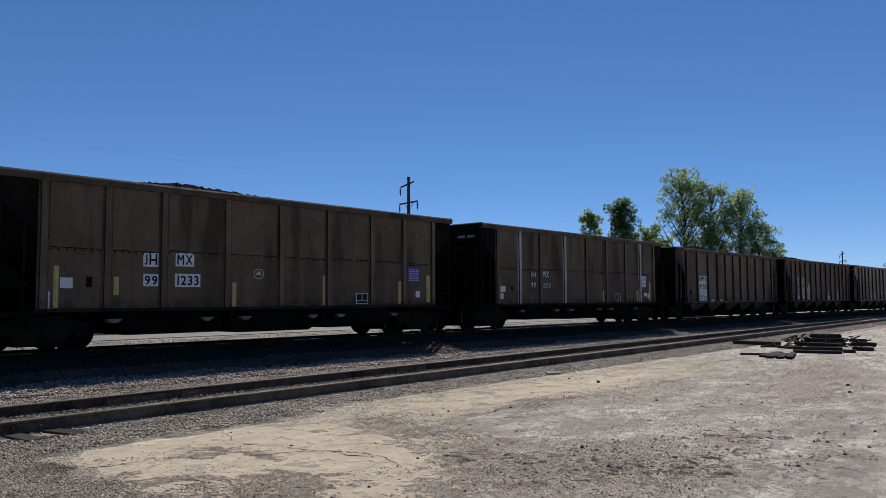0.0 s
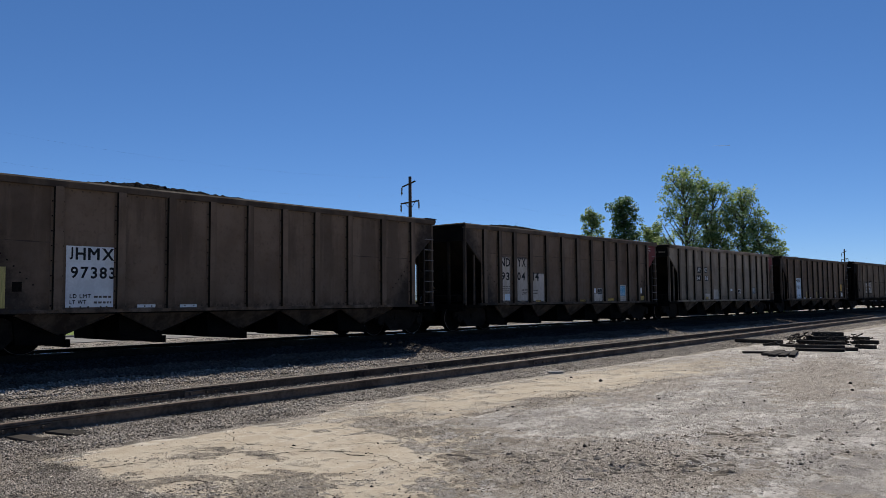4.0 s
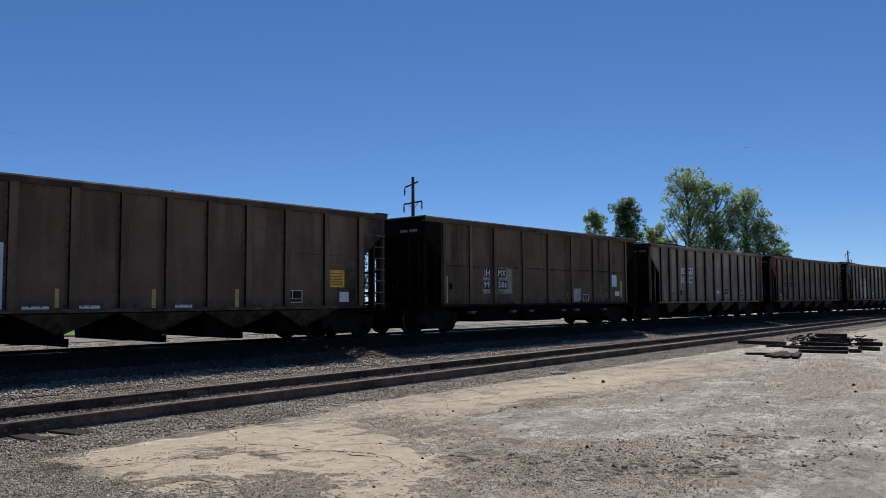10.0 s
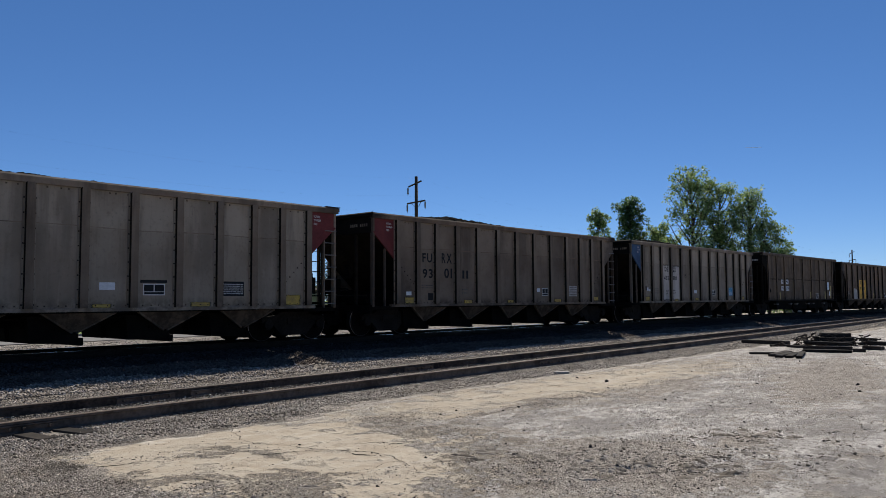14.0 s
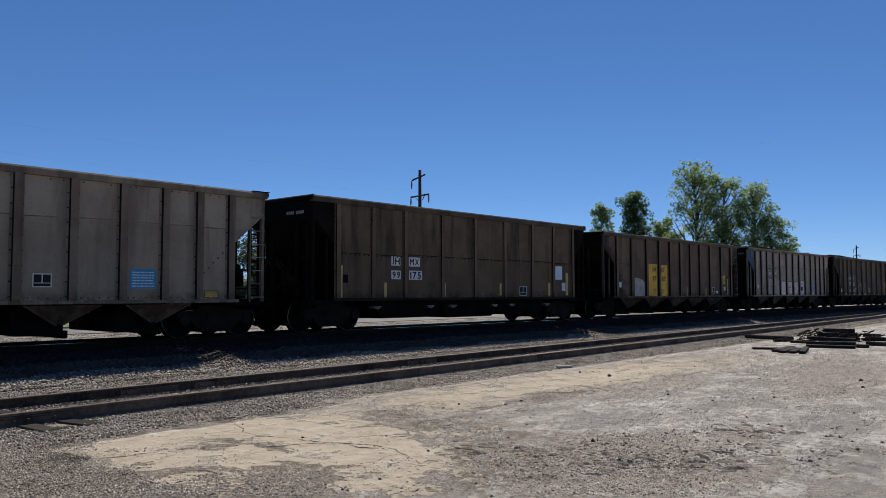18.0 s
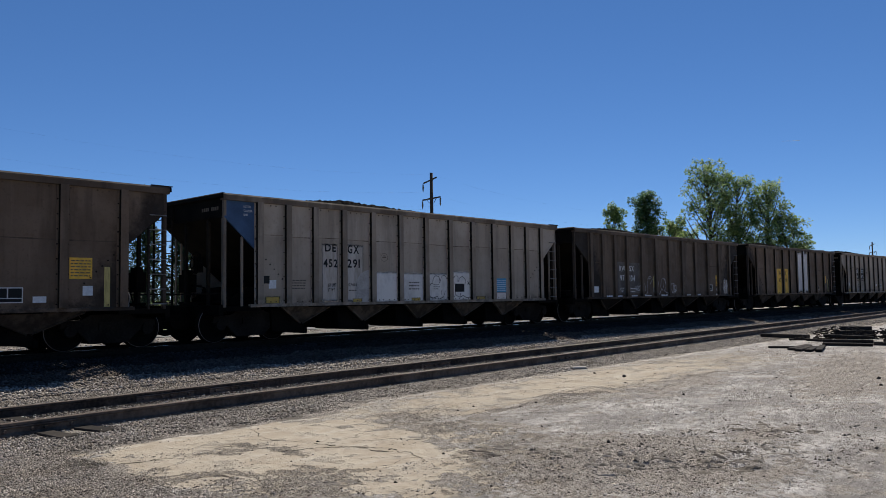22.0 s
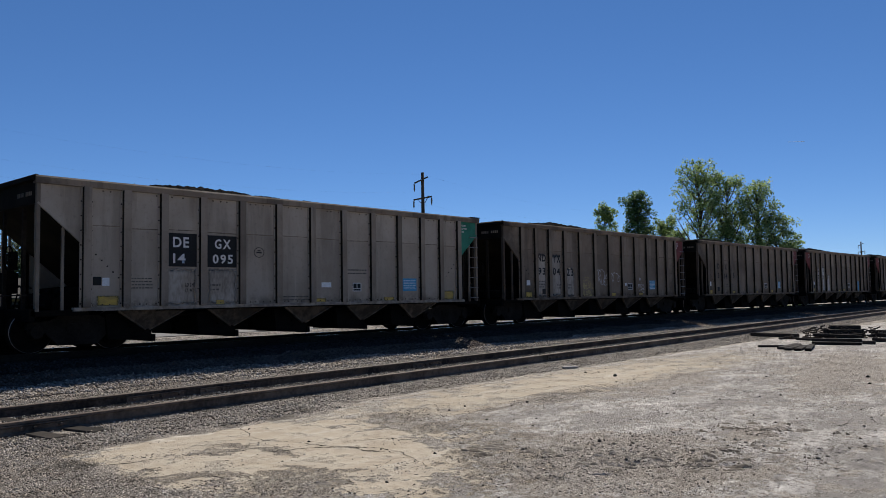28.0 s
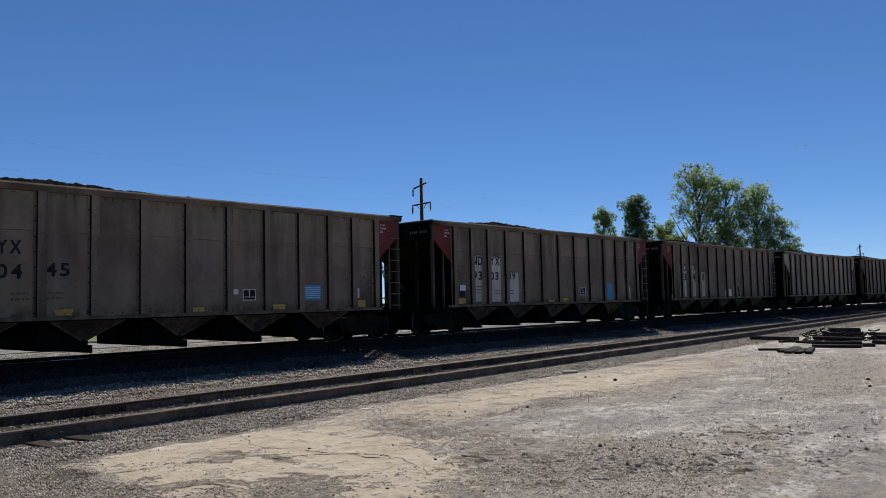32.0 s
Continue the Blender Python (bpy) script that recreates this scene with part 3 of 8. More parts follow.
def build_tracks():
    main = thing("main_track", "main railway track with polished rails on timber ties", "railway track", kind="structure")
    for o in (-0.755, 0.755):
        rail("rail", lambda x: main_y(x) + o, RAIL_Z, -300, 320, 2.0, "railtop", main, "dark oily rail with a polished head", "oilrail")
    rnd = random.Random(5)
    x = -30.0
    while x < 112:
        ob = part("tie", tie_mesh("tie"), main, m=pose(x, main_y(x), RAIL_Z - 0.176 + rnd.uniform(-0.012, 0.0), 0, 0, math.degrees(main_turn(x)) + rnd.uniform(-0.6, 0.6)))
        x += 0.52 + rnd.uniform(-0.02, 0.02)
    side = thing("siding_track", "rusty little-used siding track with half-buried ties", "railway track", kind="structure")
    for o in (-0.755, 0.755):
        rail("rail", lambda x: side_y(x) + o, SIDE_Z, -120, 108, 2.0, "dulltop", side, "rusted rail with dull head", "dustyrail" if o < 0 else "rail")
    x = -20.0
    while x < 100:
        part("tie", tie_mesh("tie"), side, m=pose(x, side_y(x) + rnd.uniform(-0.06, 0.06), SIDE_Z - 0.178 + rnd.uniform(-0.03, 0.0), rnd.uniform(-0.6, 0.6), 0, 1.6 + rnd.uniform(-2, 2)))
        x += 0.56 + rnd.uniform(-0.05, 0.05)
    for x, turn in ((3.93, 6), (4.30, 13)):
        part("tie", tie_mesh("oldtie"), side, "dark tie end standing clear of the gravel", pose(x, side_y(x) - 0.12, 0.034, 0.6, 0, turn))
    for x, y in ((3.95, -0.755), (6.52, 0.755), (7.83, 0.755), (13.2, 0.755), (16.4, -0.755)):
        part("joint_bar", cached("joint_bar", "dustyrail", make_joint_bar), side, "bolted rail joint bar", pose(x, side_y(x) + y, 0, 0, 0, 1.6))


build_tracks()

# ---- coal cars ----
# A car's own space: origin on the rail tops at its middle, x along the track, the lot's side at negative y.
POSTS = {
    "ribbed": [-6.24, -5.34, -4.43, -3.40, -2.28, -1.14, 0.0, 1.14, 2.28, 3.40, 4.43, 5.34, 6.24],
    "wide": [-6.22, -4.90, -3.50, -2.25, -1.12, 0.0, 1.12, 2.25, 3.50, 4.90, 6.22],
    "long": [-6.22, -5.39, -4.51, -3.57, -2.38, -1.20, -0.03, 1.22, 2.50, 3.80, 5.00, 6.22],
    "gondola": [-6.13, -4.74, -3.36, -1.60, 0.10, 1.80, 3.52, 4.95, 6.34],
}
END_X, END_TOP, SLOPE_LOW = 7.29, 3.18, 2.30
TIPS = [-4.62, -2.33, 0.0, 2.18, 4.38]


def make_side(bm):
    prism(bm, [(-6.24, 0.96), (6.24, 0.96), (6.24, 3.62), (-6.24, 3.62)], -0.012, 0.012)


def make_wing(bm):
    prism(bm, [(6.24, SLOPE_LOW), (END_X - 0.02, END_TOP), (END_X - 0.02, 3.62), (6.24, 3.62)], -0.012, 0.012)
    # folded stiffener along the cut edge
    a, b = Vector((6.26, 0, SLOPE_LOW)), Vector((END_X - 0.02, 0, END_TOP))
    n = Vector((-(b - a).z, 0, (b - a).x)).normalized() * 0.05
    prism(bm, [(a.x, a.z), (b.x, b.z), ((b + n).x, (b + n).z), ((a + n).x, (a + n).z)], -0.022, 0.022)


def make_post(kind):
    w, d = (0.088, 0.105) if kind != "gondola" else (0.072, 0.06)

    def make(bm):
        draw(bm)
        # slot 1: bolts, and the left face with its shade painted in
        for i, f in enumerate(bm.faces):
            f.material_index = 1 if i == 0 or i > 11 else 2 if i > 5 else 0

    def draw(bm):
        box(bm, -w, w, -d, 0.0, 0.97, 3.61)
        box(bm, -w - 0.05, w + 0.05, -0.018, 0.0, 0.97, 3.61)
        for z in ([1.05 + 0.32 * i for i in range(9)] if kind != "gondola" else [3.08, 3.24, 3.4, 3.53, 2.45, 2.3, 1.7]):
            for x in (-w - 0.028, w + 0.028):
                box(bm, x - 0.013, x + 0.013, -0.032, -0.018, z - 0.015, z + 0.015)
    return make


def make_bolts(bm):
    for i in range(58):
        x = -6.1 + i * 0.214 + 0.04 * math.sin(i * 2.7)
        for z in (1.02,) + ((3.55,) if i % 6 not in (0, 5) else ()):
            box(bm, x - 0.015, x + 0.015, -0.026, -0.012, z - 0.015, z + 0.015)


def make_slope_bolts(bm):
    # where the slope sheet inside meets the side
    for i in range(6):
        for q in (-1, 1):
            x, z = q * (6.02 - 0.13 * i), 2.13 - 0.127 * i
            box(bm, x - 0.016, x + 0.016, -0.026, -0.012, z - 0.016, z + 0.016)


def make_seam(kind):
    """Weld seams between the posts, bay by bay, none quite at the height of the next."""
    def make(bm):
        rnd = random.Random(len(kind))
        at = [-6.2] + POSTS[kind][1:-1] + [6.2]
        level = {"gondola": 2.25, "wide": 2.43, "ribbed": 2.755, "long": 2.43}[kind]
        for i, (a, b) in enumerate(zip(at, at[1:])):
            if kind in ("wide", "long") and 0 < i < len(at) - 3:
                continue
            z, lean = level + rnd.uniform(-0.025, 0.025), rnd.uniform(-0.012, 0.012)
            for q in range(8):
                x0, x1 = a + (b - a) * q / 8, a + (b - a) * (q + 1) / 8
                w = rnd.uniform(0.007, 0.016)
                d = z + lean * q / 4
                box(bm, x0, x1, -0.0155, -0.012, d - w, d + w)
                if kind == "gondola":
                    box(bm, x0 - 0.02, x0 + 0.02, -0.024, -0.012, d - 0.058, d - 0.022)
    return make


def make_chord(bm):
    prism(bm, [(-0.09, 3.60), (0.07, 3.60), (0.07, 3.72), (0.03, 3.77), (-0.07, 3.77), (-0.10, 3.73)], -END_X - 0.03, END_X + 0.03, "yz")


def make_sill(bm):
    prism(bm, [(-0.06, 0.89), (0.06, 0.89), (0.06, 0.97), (-0.05, 0.97), (-0.06, 0.94)], -6.5, 6.5, "yz")


def make_end_sheet(bm):
    # upright plate under the top beam, then the slope sheet down to the hopper
    box(bm, END_X - 0.03, END_X, -1.5, 1.5, END_TOP, 3.66)
    drop = (END_TOP - SLOPE_LOW) / (END_X - 6.24)
    x_low = END_X - (END_TOP - 0.98) / drop
    prism(bm, [(END_X - 0.03, END_TOP), (END_X, END_TOP - 0.02), (x_low + 0.04, 0.96), (x_low, 0.98)], -1.52, 1.52)
    prism(bm, [(END_X - 0.02, 3.64), (END_X + 0.10, 3.66), (END_X + 0.10, 3.75), (END_X + 0.02, 3.79), (END_X - 0.06, 3.77)], -1.6, 1.6)
    # louvred stiffeners on the slope
    for z in (2.52, 2.58, 2.64, 2.70):
        x = END_X - (END_TOP - z) / drop
        box(bm, x - 0.01, x + 0.03, -0.95, -0.35, z - 0.012, z + 0.012)


def make_corner_post(bm):
    box(bm, -0.04, 0.04, -0.05, 0.05, 0.90, 3.66)
    for i in range(8):
        box(bm, -0.02, 0.02, -0.066, -0.05, 1.1 + 0.32 * i, 1.14 + 0.32 * i)


def make_end_sill(bm):
    box(bm, 6.15, END_X + 0.06, -1.55, 1.55, 0.80, 0.92)
    box(bm, END_X - 0.02, END_X + 0.10, -1.55, 1.55, 0.70, 0.96)


def make_stile(bm):
    box(bm, 6.84, 6.88, -0.03, 0.03, 0.9, 2.86)


def make_corner_cap(bm):
    # a flat plate over the corner of the top beams
    prism(bm, [(6.86, -1.63), (END_X + 0.11, -1.63), (END_X + 0.11, -1.18), (7.12, -1.18), (6.95, -1.4)], 3.772, 3.795, "xy")


def make_air_pipe(bm):
    # a bent train-line pipe with a valve, standing on the platform
    pts = [(6.42 + 0.10 * math.sin(i * 0.55) + 0.02 * i, -1.28 + 0.03 * i, 0.93 + 0.075 * i - 0.012 * max(0, i - 5) ** 2) for i in range(9)]
    tube(bm, pts, 0.02, 6)
    box(bm, 6.36, 6.50, -1.34, -1.22, 0.92, 1.03)


def make_rung(bm):
    # one rung between the corner post and an inner stile
    tube(bm, [(6.86, 0, 0), (6.86, -0.06, 0), (END_X - 0.02, -0.06, 0), (END_X - 0.02, 0, 0)], 0.015, 5)


def make_end_ladder(bm):
    for y in (-1.3, -0.86):
        box(bm, END_X + 0.03, END_X + 0.07, y - 0.02, y + 0.02, 0.9, 3.6)
    for i in range(8):
        z = 1.05 + 0.33 * i
        tube(bm, [(END_X + 0.08, -1.3, z), (END_X + 0.08, -0.86, z)], 0.013, 5)
    tube(bm, [(END_X + 0.12, -1.45, 1.25), (END_X + 0.12, 1.45, 1.25)], 0.016, 5)


def make_end_frame(bm):
    # uprights and cross bars between the platform and the end beam
    for x, y in ((END_X - 0.1, -1.12), (END_X - 0.1, -0.66), (END_X - 0.1, 0.2), (END_X - 0.1, 1.2)):
        box(bm, x - 0.035, x + 0.035, y - 0.04, y + 0.04, 0.9, 3.0)
    for z in (1.35, 2.05):
        box(bm, END_X - 0.16, END_X - 0.04, -1.46, 1.46, z - 0.035, z + 0.035)


def make_chute(x, w=0.80):
    """A hopper pocket: the V plate on each side, folded edges, sloped sheets and the discharge gate."""
    def make(bm):
        y = -1.47
        prism(bm, [(x - w, 0.88), (x + w, 0.88), (x + 0.06, 0.44), (x - 0.06, 0.44)], y, y + 0.02)
        plate_faces = len(bm.faces)
        for q in (-1, 1):
            a, b = Vector((x + q * (w + 0.02), 0.88)), Vector((x + q * 0.05, 0.44))
            n = Vector((0, 0.035))
            prism(bm, [a, b, b - n, a - n], y - 0.035, y + 0.05)
        for i, f in enumerate(bm.faces):
            f.material_index = 1 if i >= plate_faces else 0
        # the plate leans in towards its tip
        for v in bm.verts:
            v.co.y += (0.88 - v.co.z) * 0.55
    return make


def make_gate(x, low=0.17):
    def make(bm):
        prism(bm, [(x - 0.98, 0.80), (x + 0.10, 0.80), (x + 0.12, low), (x - 0.92, low + 0.06)], -1.18, -0.12)
        prism(bm, [(x - 0.98, 0.80), (x + 0.10, 0.80), (x + 0.12, low), (x - 0.92, low + 0.06)], 0.12, 1.18)
        box(bm, x + 0.10, x + 0.20, -1.22, 1.22, low - 0.03, low + 0.14)
        tube(bm, [(x - 0.4, -1.25, 0.5), (x - 0.4, 1.25, 0.5)], 0.03, 6)
    return make


def make_tub(x0, x1, low, side):
    """One rounded tub of a gondola's floor, beside the centre sill."""
    def make(bm):
        a, b = (0.18, 1.35) if side > 0 else (-1.35, -0.18)
        prism(bm, [(x0, 0.9), (x1, 0.9), (x1 - 0.12, low + 0.12), (x1 - 0.3, low), (x0 + 0.3, low), (x0 + 0.12, low + 0.12)], a, b)
    return make


def make_bracket(bm):
    prism(bm, [(-0.19, 0.72), (0.19, 0.72), (0.06, 0.63), (-0.06, 0.63)], -1.52, -1.30)


def make_centre(bm):
    box(bm, -7.2, 7.2, -0.17, 0.17, 0.55, 0.95)
    tube(bm, [(-5.0, -0.9, 0.74), (5.0, -0.9, 0.74)], 0.025, 6)


def make_bay_floor(bm):
    box(bm, -4.55, 4.55, -1.5, 1.5, 0.86, 0.95)


def make_coupler(bm):
    box(bm, 7.2, 7.75, -0.16, 0.16, 0.56, 0.94)
    prism(bm, [(7.70, -0.17), (7.95, -0.20), (8.09, -0.05), (8.03, 0.06), (8.09, 0.16), (7.9, 0.2), (7.7, 0.14)], 0.55, 0.96, "xy")
    box(bm, 7.28, 7.40, -0.36, 0.36, 0.50, 1.02)
    # carrier and draft gear under the shank
    prism(bm, [(7.30, 0.56), (8.02, 0.56), (7.90, 0.36), (7.55, 0.34), (7.34, 0.44)], -0.26, 0.26)
    # uncoupling lever
    tube(bm, [(7.42, -1.45, 0.78), (7.42, -0.5, 0.70), (7.60, -0.2, 0.62), (7.62, 0.0, 0.54)], 0.016, 5)


def make_hose(bm):
    pts = []
    for i in range(11):
        a = i / 10
        pts.append((7.35 + 0.72 * a, -0.45 + 0.12 * a, 0.66 - 0.42 * math.sin(math.pi * min(1.0, a * 0.62))))
    tube(bm, pts, 0.036, 7)
    box(bm, 7.9, 8.08, -0.37, -0.28, 0.27, 0.36)


def make_brake_gear(bm):
    # reservoir, valve and a bent pipe on the end platform
    lathe(bm, [(-0.45, 0.02), (-0.42, 0.17), (0.42, 0.17), (0.45, 0.02)], (6.75, 0.45, 1.12), "y", 14)
    box(bm, 6.45, 6.72, -0.45, -0.25, 0.94, 1.30)
    tube(bm, [(6.95, -0.7, 0.93), (6.95, -0.7, 1.3), (6.8, -0.6, 1.48), (6.62, -0.4, 1.42)], 0.02, 6)
    tube(bm, [(6.5, -0.9, 0.93), (6.55, -0.95, 1.25), (6.7, -1.0, 1.3), (6.78, -1.0, 0.95)], 0.018, 6)


def make_valve_box(bm):
    box(bm, END_X - 0.34, END_X - 0.10, -0.78, -0.28, 1.30, 1.78)
    box(bm, END_X - 0.30, END_X - 0.14, -0.70, -0.40, 1.78, 1.90)
    lathe(bm, [(1.02, 0.05), (1.30, 0.05)], (END_X - 0.22, -0.5, 0.0), "z", 8)
    tube(bm, [(END_X - 0.2, -0.3, 1.5), (END_X - 0.2, 0.2, 1.46), (END_X - 0.25, 0.5, 1.25), (END_X - 0.3, 0.55, 0.95)], 0.022, 6)


def make_bolster_web(bm):
    # upright plates over the truck that carry the slope sheet, with the platform between them
    for y in (-0.95, -0.3, 0.3, 0.95):
        prism(bm, [(5.35, 0.92), (6.7, 0.92), (6.7, 1.12), (6.2, 1.42), (5.35, 1.5)], y - 0.012, y + 0.012)
    box(bm, 6.12, 6.2, -1.3, 1.3, 0.92, 1.42)
    tube(bm, [(6.95, -1.2, 1.02), (6.95, 1.2, 1.02)], 0.03, 6)


def make_brake_wheel(bm):
    for i in range(16):
        a, b = 2 * math.pi * i / 16, 2 * math.pi * (i + 1) / 16
        tube(bm, [(END_X + 0.16, 0.55 + 0.27 * math.cos(a), 2.05 + 0.27 * math.sin(a)), (END_X + 0.16, 0.55 + 0.27 * math.cos(b), 2.05 + 0.27 * math.sin(b))], 0.016, 5)
    for i in range(5):
        a = 2 * math.pi * i / 5
        tube(bm, [(END_X + 0.14, 0.55, 2.05), (END_X + 0.16, 0.55 + 0.27 * math.cos(a), 2.05 + 0.27 * math.sin(a))], 0.012, 5)
    box(bm, END_X + 0.02, END_X + 0.14, 0.42, 0.68, 1.8, 2.2)


def make_sideframe(bm):
    prism(bm, [(-1.10, 0.52), (-1.08, 0.66), (-0.62, 0.70), (-0.42, 0.80), (0.42, 0.80), (0.62, 0.70), (1.08, 0.66), (1.10, 0.52), (0.70, 0.42), (0.42, 0.15), (-0.42, 0.15), (-0.70, 0.42)], -1.09, -0.97)
    for x in (-0.889, 0.889):
        lathe(bm, [(-1.15, 0.05), (-1.14, 0.14), (-0.95, 0.16)], (x, 0, 0.457), "y", 12)
    for x in (-0.16, 0.0, 0.16):
        lathe(bm, [(0.26, 0.055), (0.46, 0.055)], (x, -1.02, 0.0), "z", 10)
    box(bm, -0.26, 0.26, -1.13, -0.93, 0.46, 0.62)


def make_bolster(bm):
    box(bm, -0.2, 0.2, -0.96, 0.96, 0.30, 0.62)
    box(bm, -0.36, 0.36, -0.9, 0.9, 0.14, 0.30)
    for x in (-0.42, 0.42):
        box(bm, x - 0.05, x + 0.05, -0.85, 0.85, 0.36, 0.46)


def make_wheelset(bm):
    lathe(bm, [(-1.05, 0.07), (1.05, 0.07)], (0, 0, 0), "y", 10)


def make_wheel(bm):
    lathe(bm, [(-0.815, 0.10), (-0.80, 0.20), (-0.775, 0.36), (-0.80, 0.40), (-0.80, 0.452), (-0.795, 0.457), (-0.70, 0.462), (-0.675, 0.485), (-0.665, 0.485), (-0.66, 0.40), (-0.70, 0.36), (-0.72, 0.20), (-0.66, 0.10)], (0, 0, 0), "y", 32)


def make_rim(bm):
    for i in range(32):
        a, b = 2 * math.pi * i / 32, 2 * math.pi * (i + 1) / 32
        q = [(-0.803, 0.444, a), (-0.803, 0.444, b), (-0.799, 0.4575, b), (-0.799, 0.4575, a)]
        bm.faces.new([bm.verts.new((r * math.cos(c), y, r * math.sin(c))) for y, r, c in q])


TURN = pose(0, 0, 0, 0, 0, 180)
WHEELSETS = []


def both_ends(name, me, parent, label=""):
    return [part(name, me, parent, label), part(name, me, parent, label, TURN)]


def build_truck(car, x):
    frame_ = part("truck", cached("bolster", "under", make_bolster), car, m=pose(x, 0, 0))
    part("sideframe", cached("sideframe", "truck", make_sideframe), frame_)
    part("sideframe", cached("sideframe", "truck", make_sideframe), frame_, m=TURN)
    for dx in (-0.889, 0.889):
        # wheels are one level under the truck and turn on it
        w = part("wheelset", wheelset_mesh(), frame_, "dark wheelset with a bright worn rim", pose(dx, 0, 0.457))
        WHEELSETS.append((car, w, dx))


def wheelset_mesh():
    if "wheelset" not in CACHE:
        bm = bmesh.new()
        make_wheelset(bm)
        make_wheel(bm)
        far = bmesh.new()
        make_wheel(far)
        bmesh.ops.rotate(far, verts=far.verts, cent=(0, 0, 0), matrix=Matrix.Rotation(math.pi, 3, "Z"))
        tmp = bpy.data.meshes.new("tmp")
        far.to_mesh(tmp)
        far.free()
        bm.from_mesh(tmp)
        count = len(bm.faces)
        make_rim(bm)
        bm.faces.ensure_lookup_table()
        for f in bm.faces[count:]:
            f.material_index = 1
        CACHE["wheelset"] = mesh_of(bm, ["wheel", "tread"])
    return CACHE["wheelset"]


def build_car(kind, paint, left="", right="", pale_posts=(), words="", stretch=1.0, offset=0.0):
    """A loaded coal car with all its parts. left, right: paint of the end wings. words: what the label says of it."""
    name = "gondola_car" if kind == "gondola" else "hopper_car"
    car = thing(name, words, "railway car", "coal cars of the train")
    end = "black" if kind == "gondola" else paint
    grimy = {"grey": "taupe", "light": "taupe", "taupe": "brown", "brown": "dark", "rusty": "dark", "umber": "dark"}.get(paint, "soot")
    # hopper pockets: a darker paint than the body, standing in for their deeper shade
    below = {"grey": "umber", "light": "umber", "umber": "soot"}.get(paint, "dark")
    ribs = {"grey": "greypost", "light": "lightpost", "taupe": "greypost", "brown": "brown" if kind == "wide" else "umber", "umber": "umber"}.get(paint, "soot") if kind != "gondola" else "brown"
    frame_paint = "black" if kind == "gondola" else ribs if paint in ("grey", "light") else "dark"
    steel = "black" if kind == "gondola" else "rung"
    lift = 1.04 if kind == "gondola" else 1.0

    def cached(key, mat, make, smooth=False):
        """A mesh of the body, made longer or taller for this kind of car."""
        def fitted(bm):
            make(bm)
            for v in bm.verts:
                v.co.x *= stretch if abs(v.co.x) > 0.3 else 1.0
                if v.co.z > 0.97:
                    v.co.z = 0.97 + (v.co.z - 0.97) * lift
        return shared("%s %.2f %.2f" % (key, stretch, lift), mat, fitted, smooth)
    for turn in (None, TURN):
        near = turn is None

        def put(nm, me, label="", m=None):
            return part(nm, me, car, label, (turn @ m) if (turn is not None and m is not None) else (turn if turn is not None else m))
        at_side = pose(0, -1.55, 0)
        put("side_panel", cached("side", paint, make_side), m=at_side)
        # wings: the first at the right end, the second (mirrored) at the left
        for q in (1, -1):
            col = (right if (q == 1) == near else left) or end
            key = "wing" if q == 1 else "wing_back"
            me = cached(key, col, make_wing if q == 1 else lambda bm: (make_wing(bm), bmesh.ops.scale(bm, vec=(-1, 1, 1), verts=bm.verts)))
            put("end_wing", me, "painted triangular end panel" if col != end else "", at_side)
        for i, x in enumerate(POSTS[kind]):
            mat = "silver" if (near and i in pale_posts) else ribs
            # second material: dark bolts and the painted shade on each post's left face
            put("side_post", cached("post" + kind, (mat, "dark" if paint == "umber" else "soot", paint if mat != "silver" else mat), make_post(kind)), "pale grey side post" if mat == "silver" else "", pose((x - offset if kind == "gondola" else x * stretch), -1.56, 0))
        put("top_chord", cached("chord", grimy, make_chord), m=at_side)
        put("side_sill", cached("sill", {"grey": "grey", "light": "light"}.get(paint, ribs) if kind != "gondola" else "soot", make_sill), m=at_side)
        tagged(put("riveted_edge", cached("bolts", "dark", make_bolts), m=at_side), kind="stuff")
        if kind != "gondola":
            tagged(put("slope_rivets", cached("slopebolts", "soot", make_slope_bolts), m=at_side), kind="stuff")
        tagged(put("panel_seam", cached("seam" + kind, grimy if kind != "gondola" else "soot", make_seam(kind)), m=at_side), kind="stuff")
        put("ladder_stile", cached("stile", "black" if kind == "gondola" else ribs, make_stile), m=pose(0, -1.53, 0))
        for i in range(7):
            put("rung", cached("rung", steel, make_rung), m=pose(0, -1.53, 1.02 + 0.345 * i))
        for x in ((-END_X + 0.05) * stretch, (END_X - 0.05) * stretch):
            put("corner_post", cached("corner", frame_paint, make_corner_post), m=pose(x, -1.52, 0))
        strut_at = -6.71 if near else 6.71
        put("side_strut", cached("strut", frame_paint, lambda bm: box(bm, -0.026, 0.026, -0.03, 0.03, 0.9, 2.74)), m=pose(strut_at * stretch, -1.50, 0))
        if kind != "gondola":
            put("corner_cap", cached("cap", "soot", make_corner_cap))
            put("air_pipe", cached("airpipe", "rung", make_air_pipe), "pale bent brake pipe")
    # end sheets and underframe: near-black colours that carry their shade
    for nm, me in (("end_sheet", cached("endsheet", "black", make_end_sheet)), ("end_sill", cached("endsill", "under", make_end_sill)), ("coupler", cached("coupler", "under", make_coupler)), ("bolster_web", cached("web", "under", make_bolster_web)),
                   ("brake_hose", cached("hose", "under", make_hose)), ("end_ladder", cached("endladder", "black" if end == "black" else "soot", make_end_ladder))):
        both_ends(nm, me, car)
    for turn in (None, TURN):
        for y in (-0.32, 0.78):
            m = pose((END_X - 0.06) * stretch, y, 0)
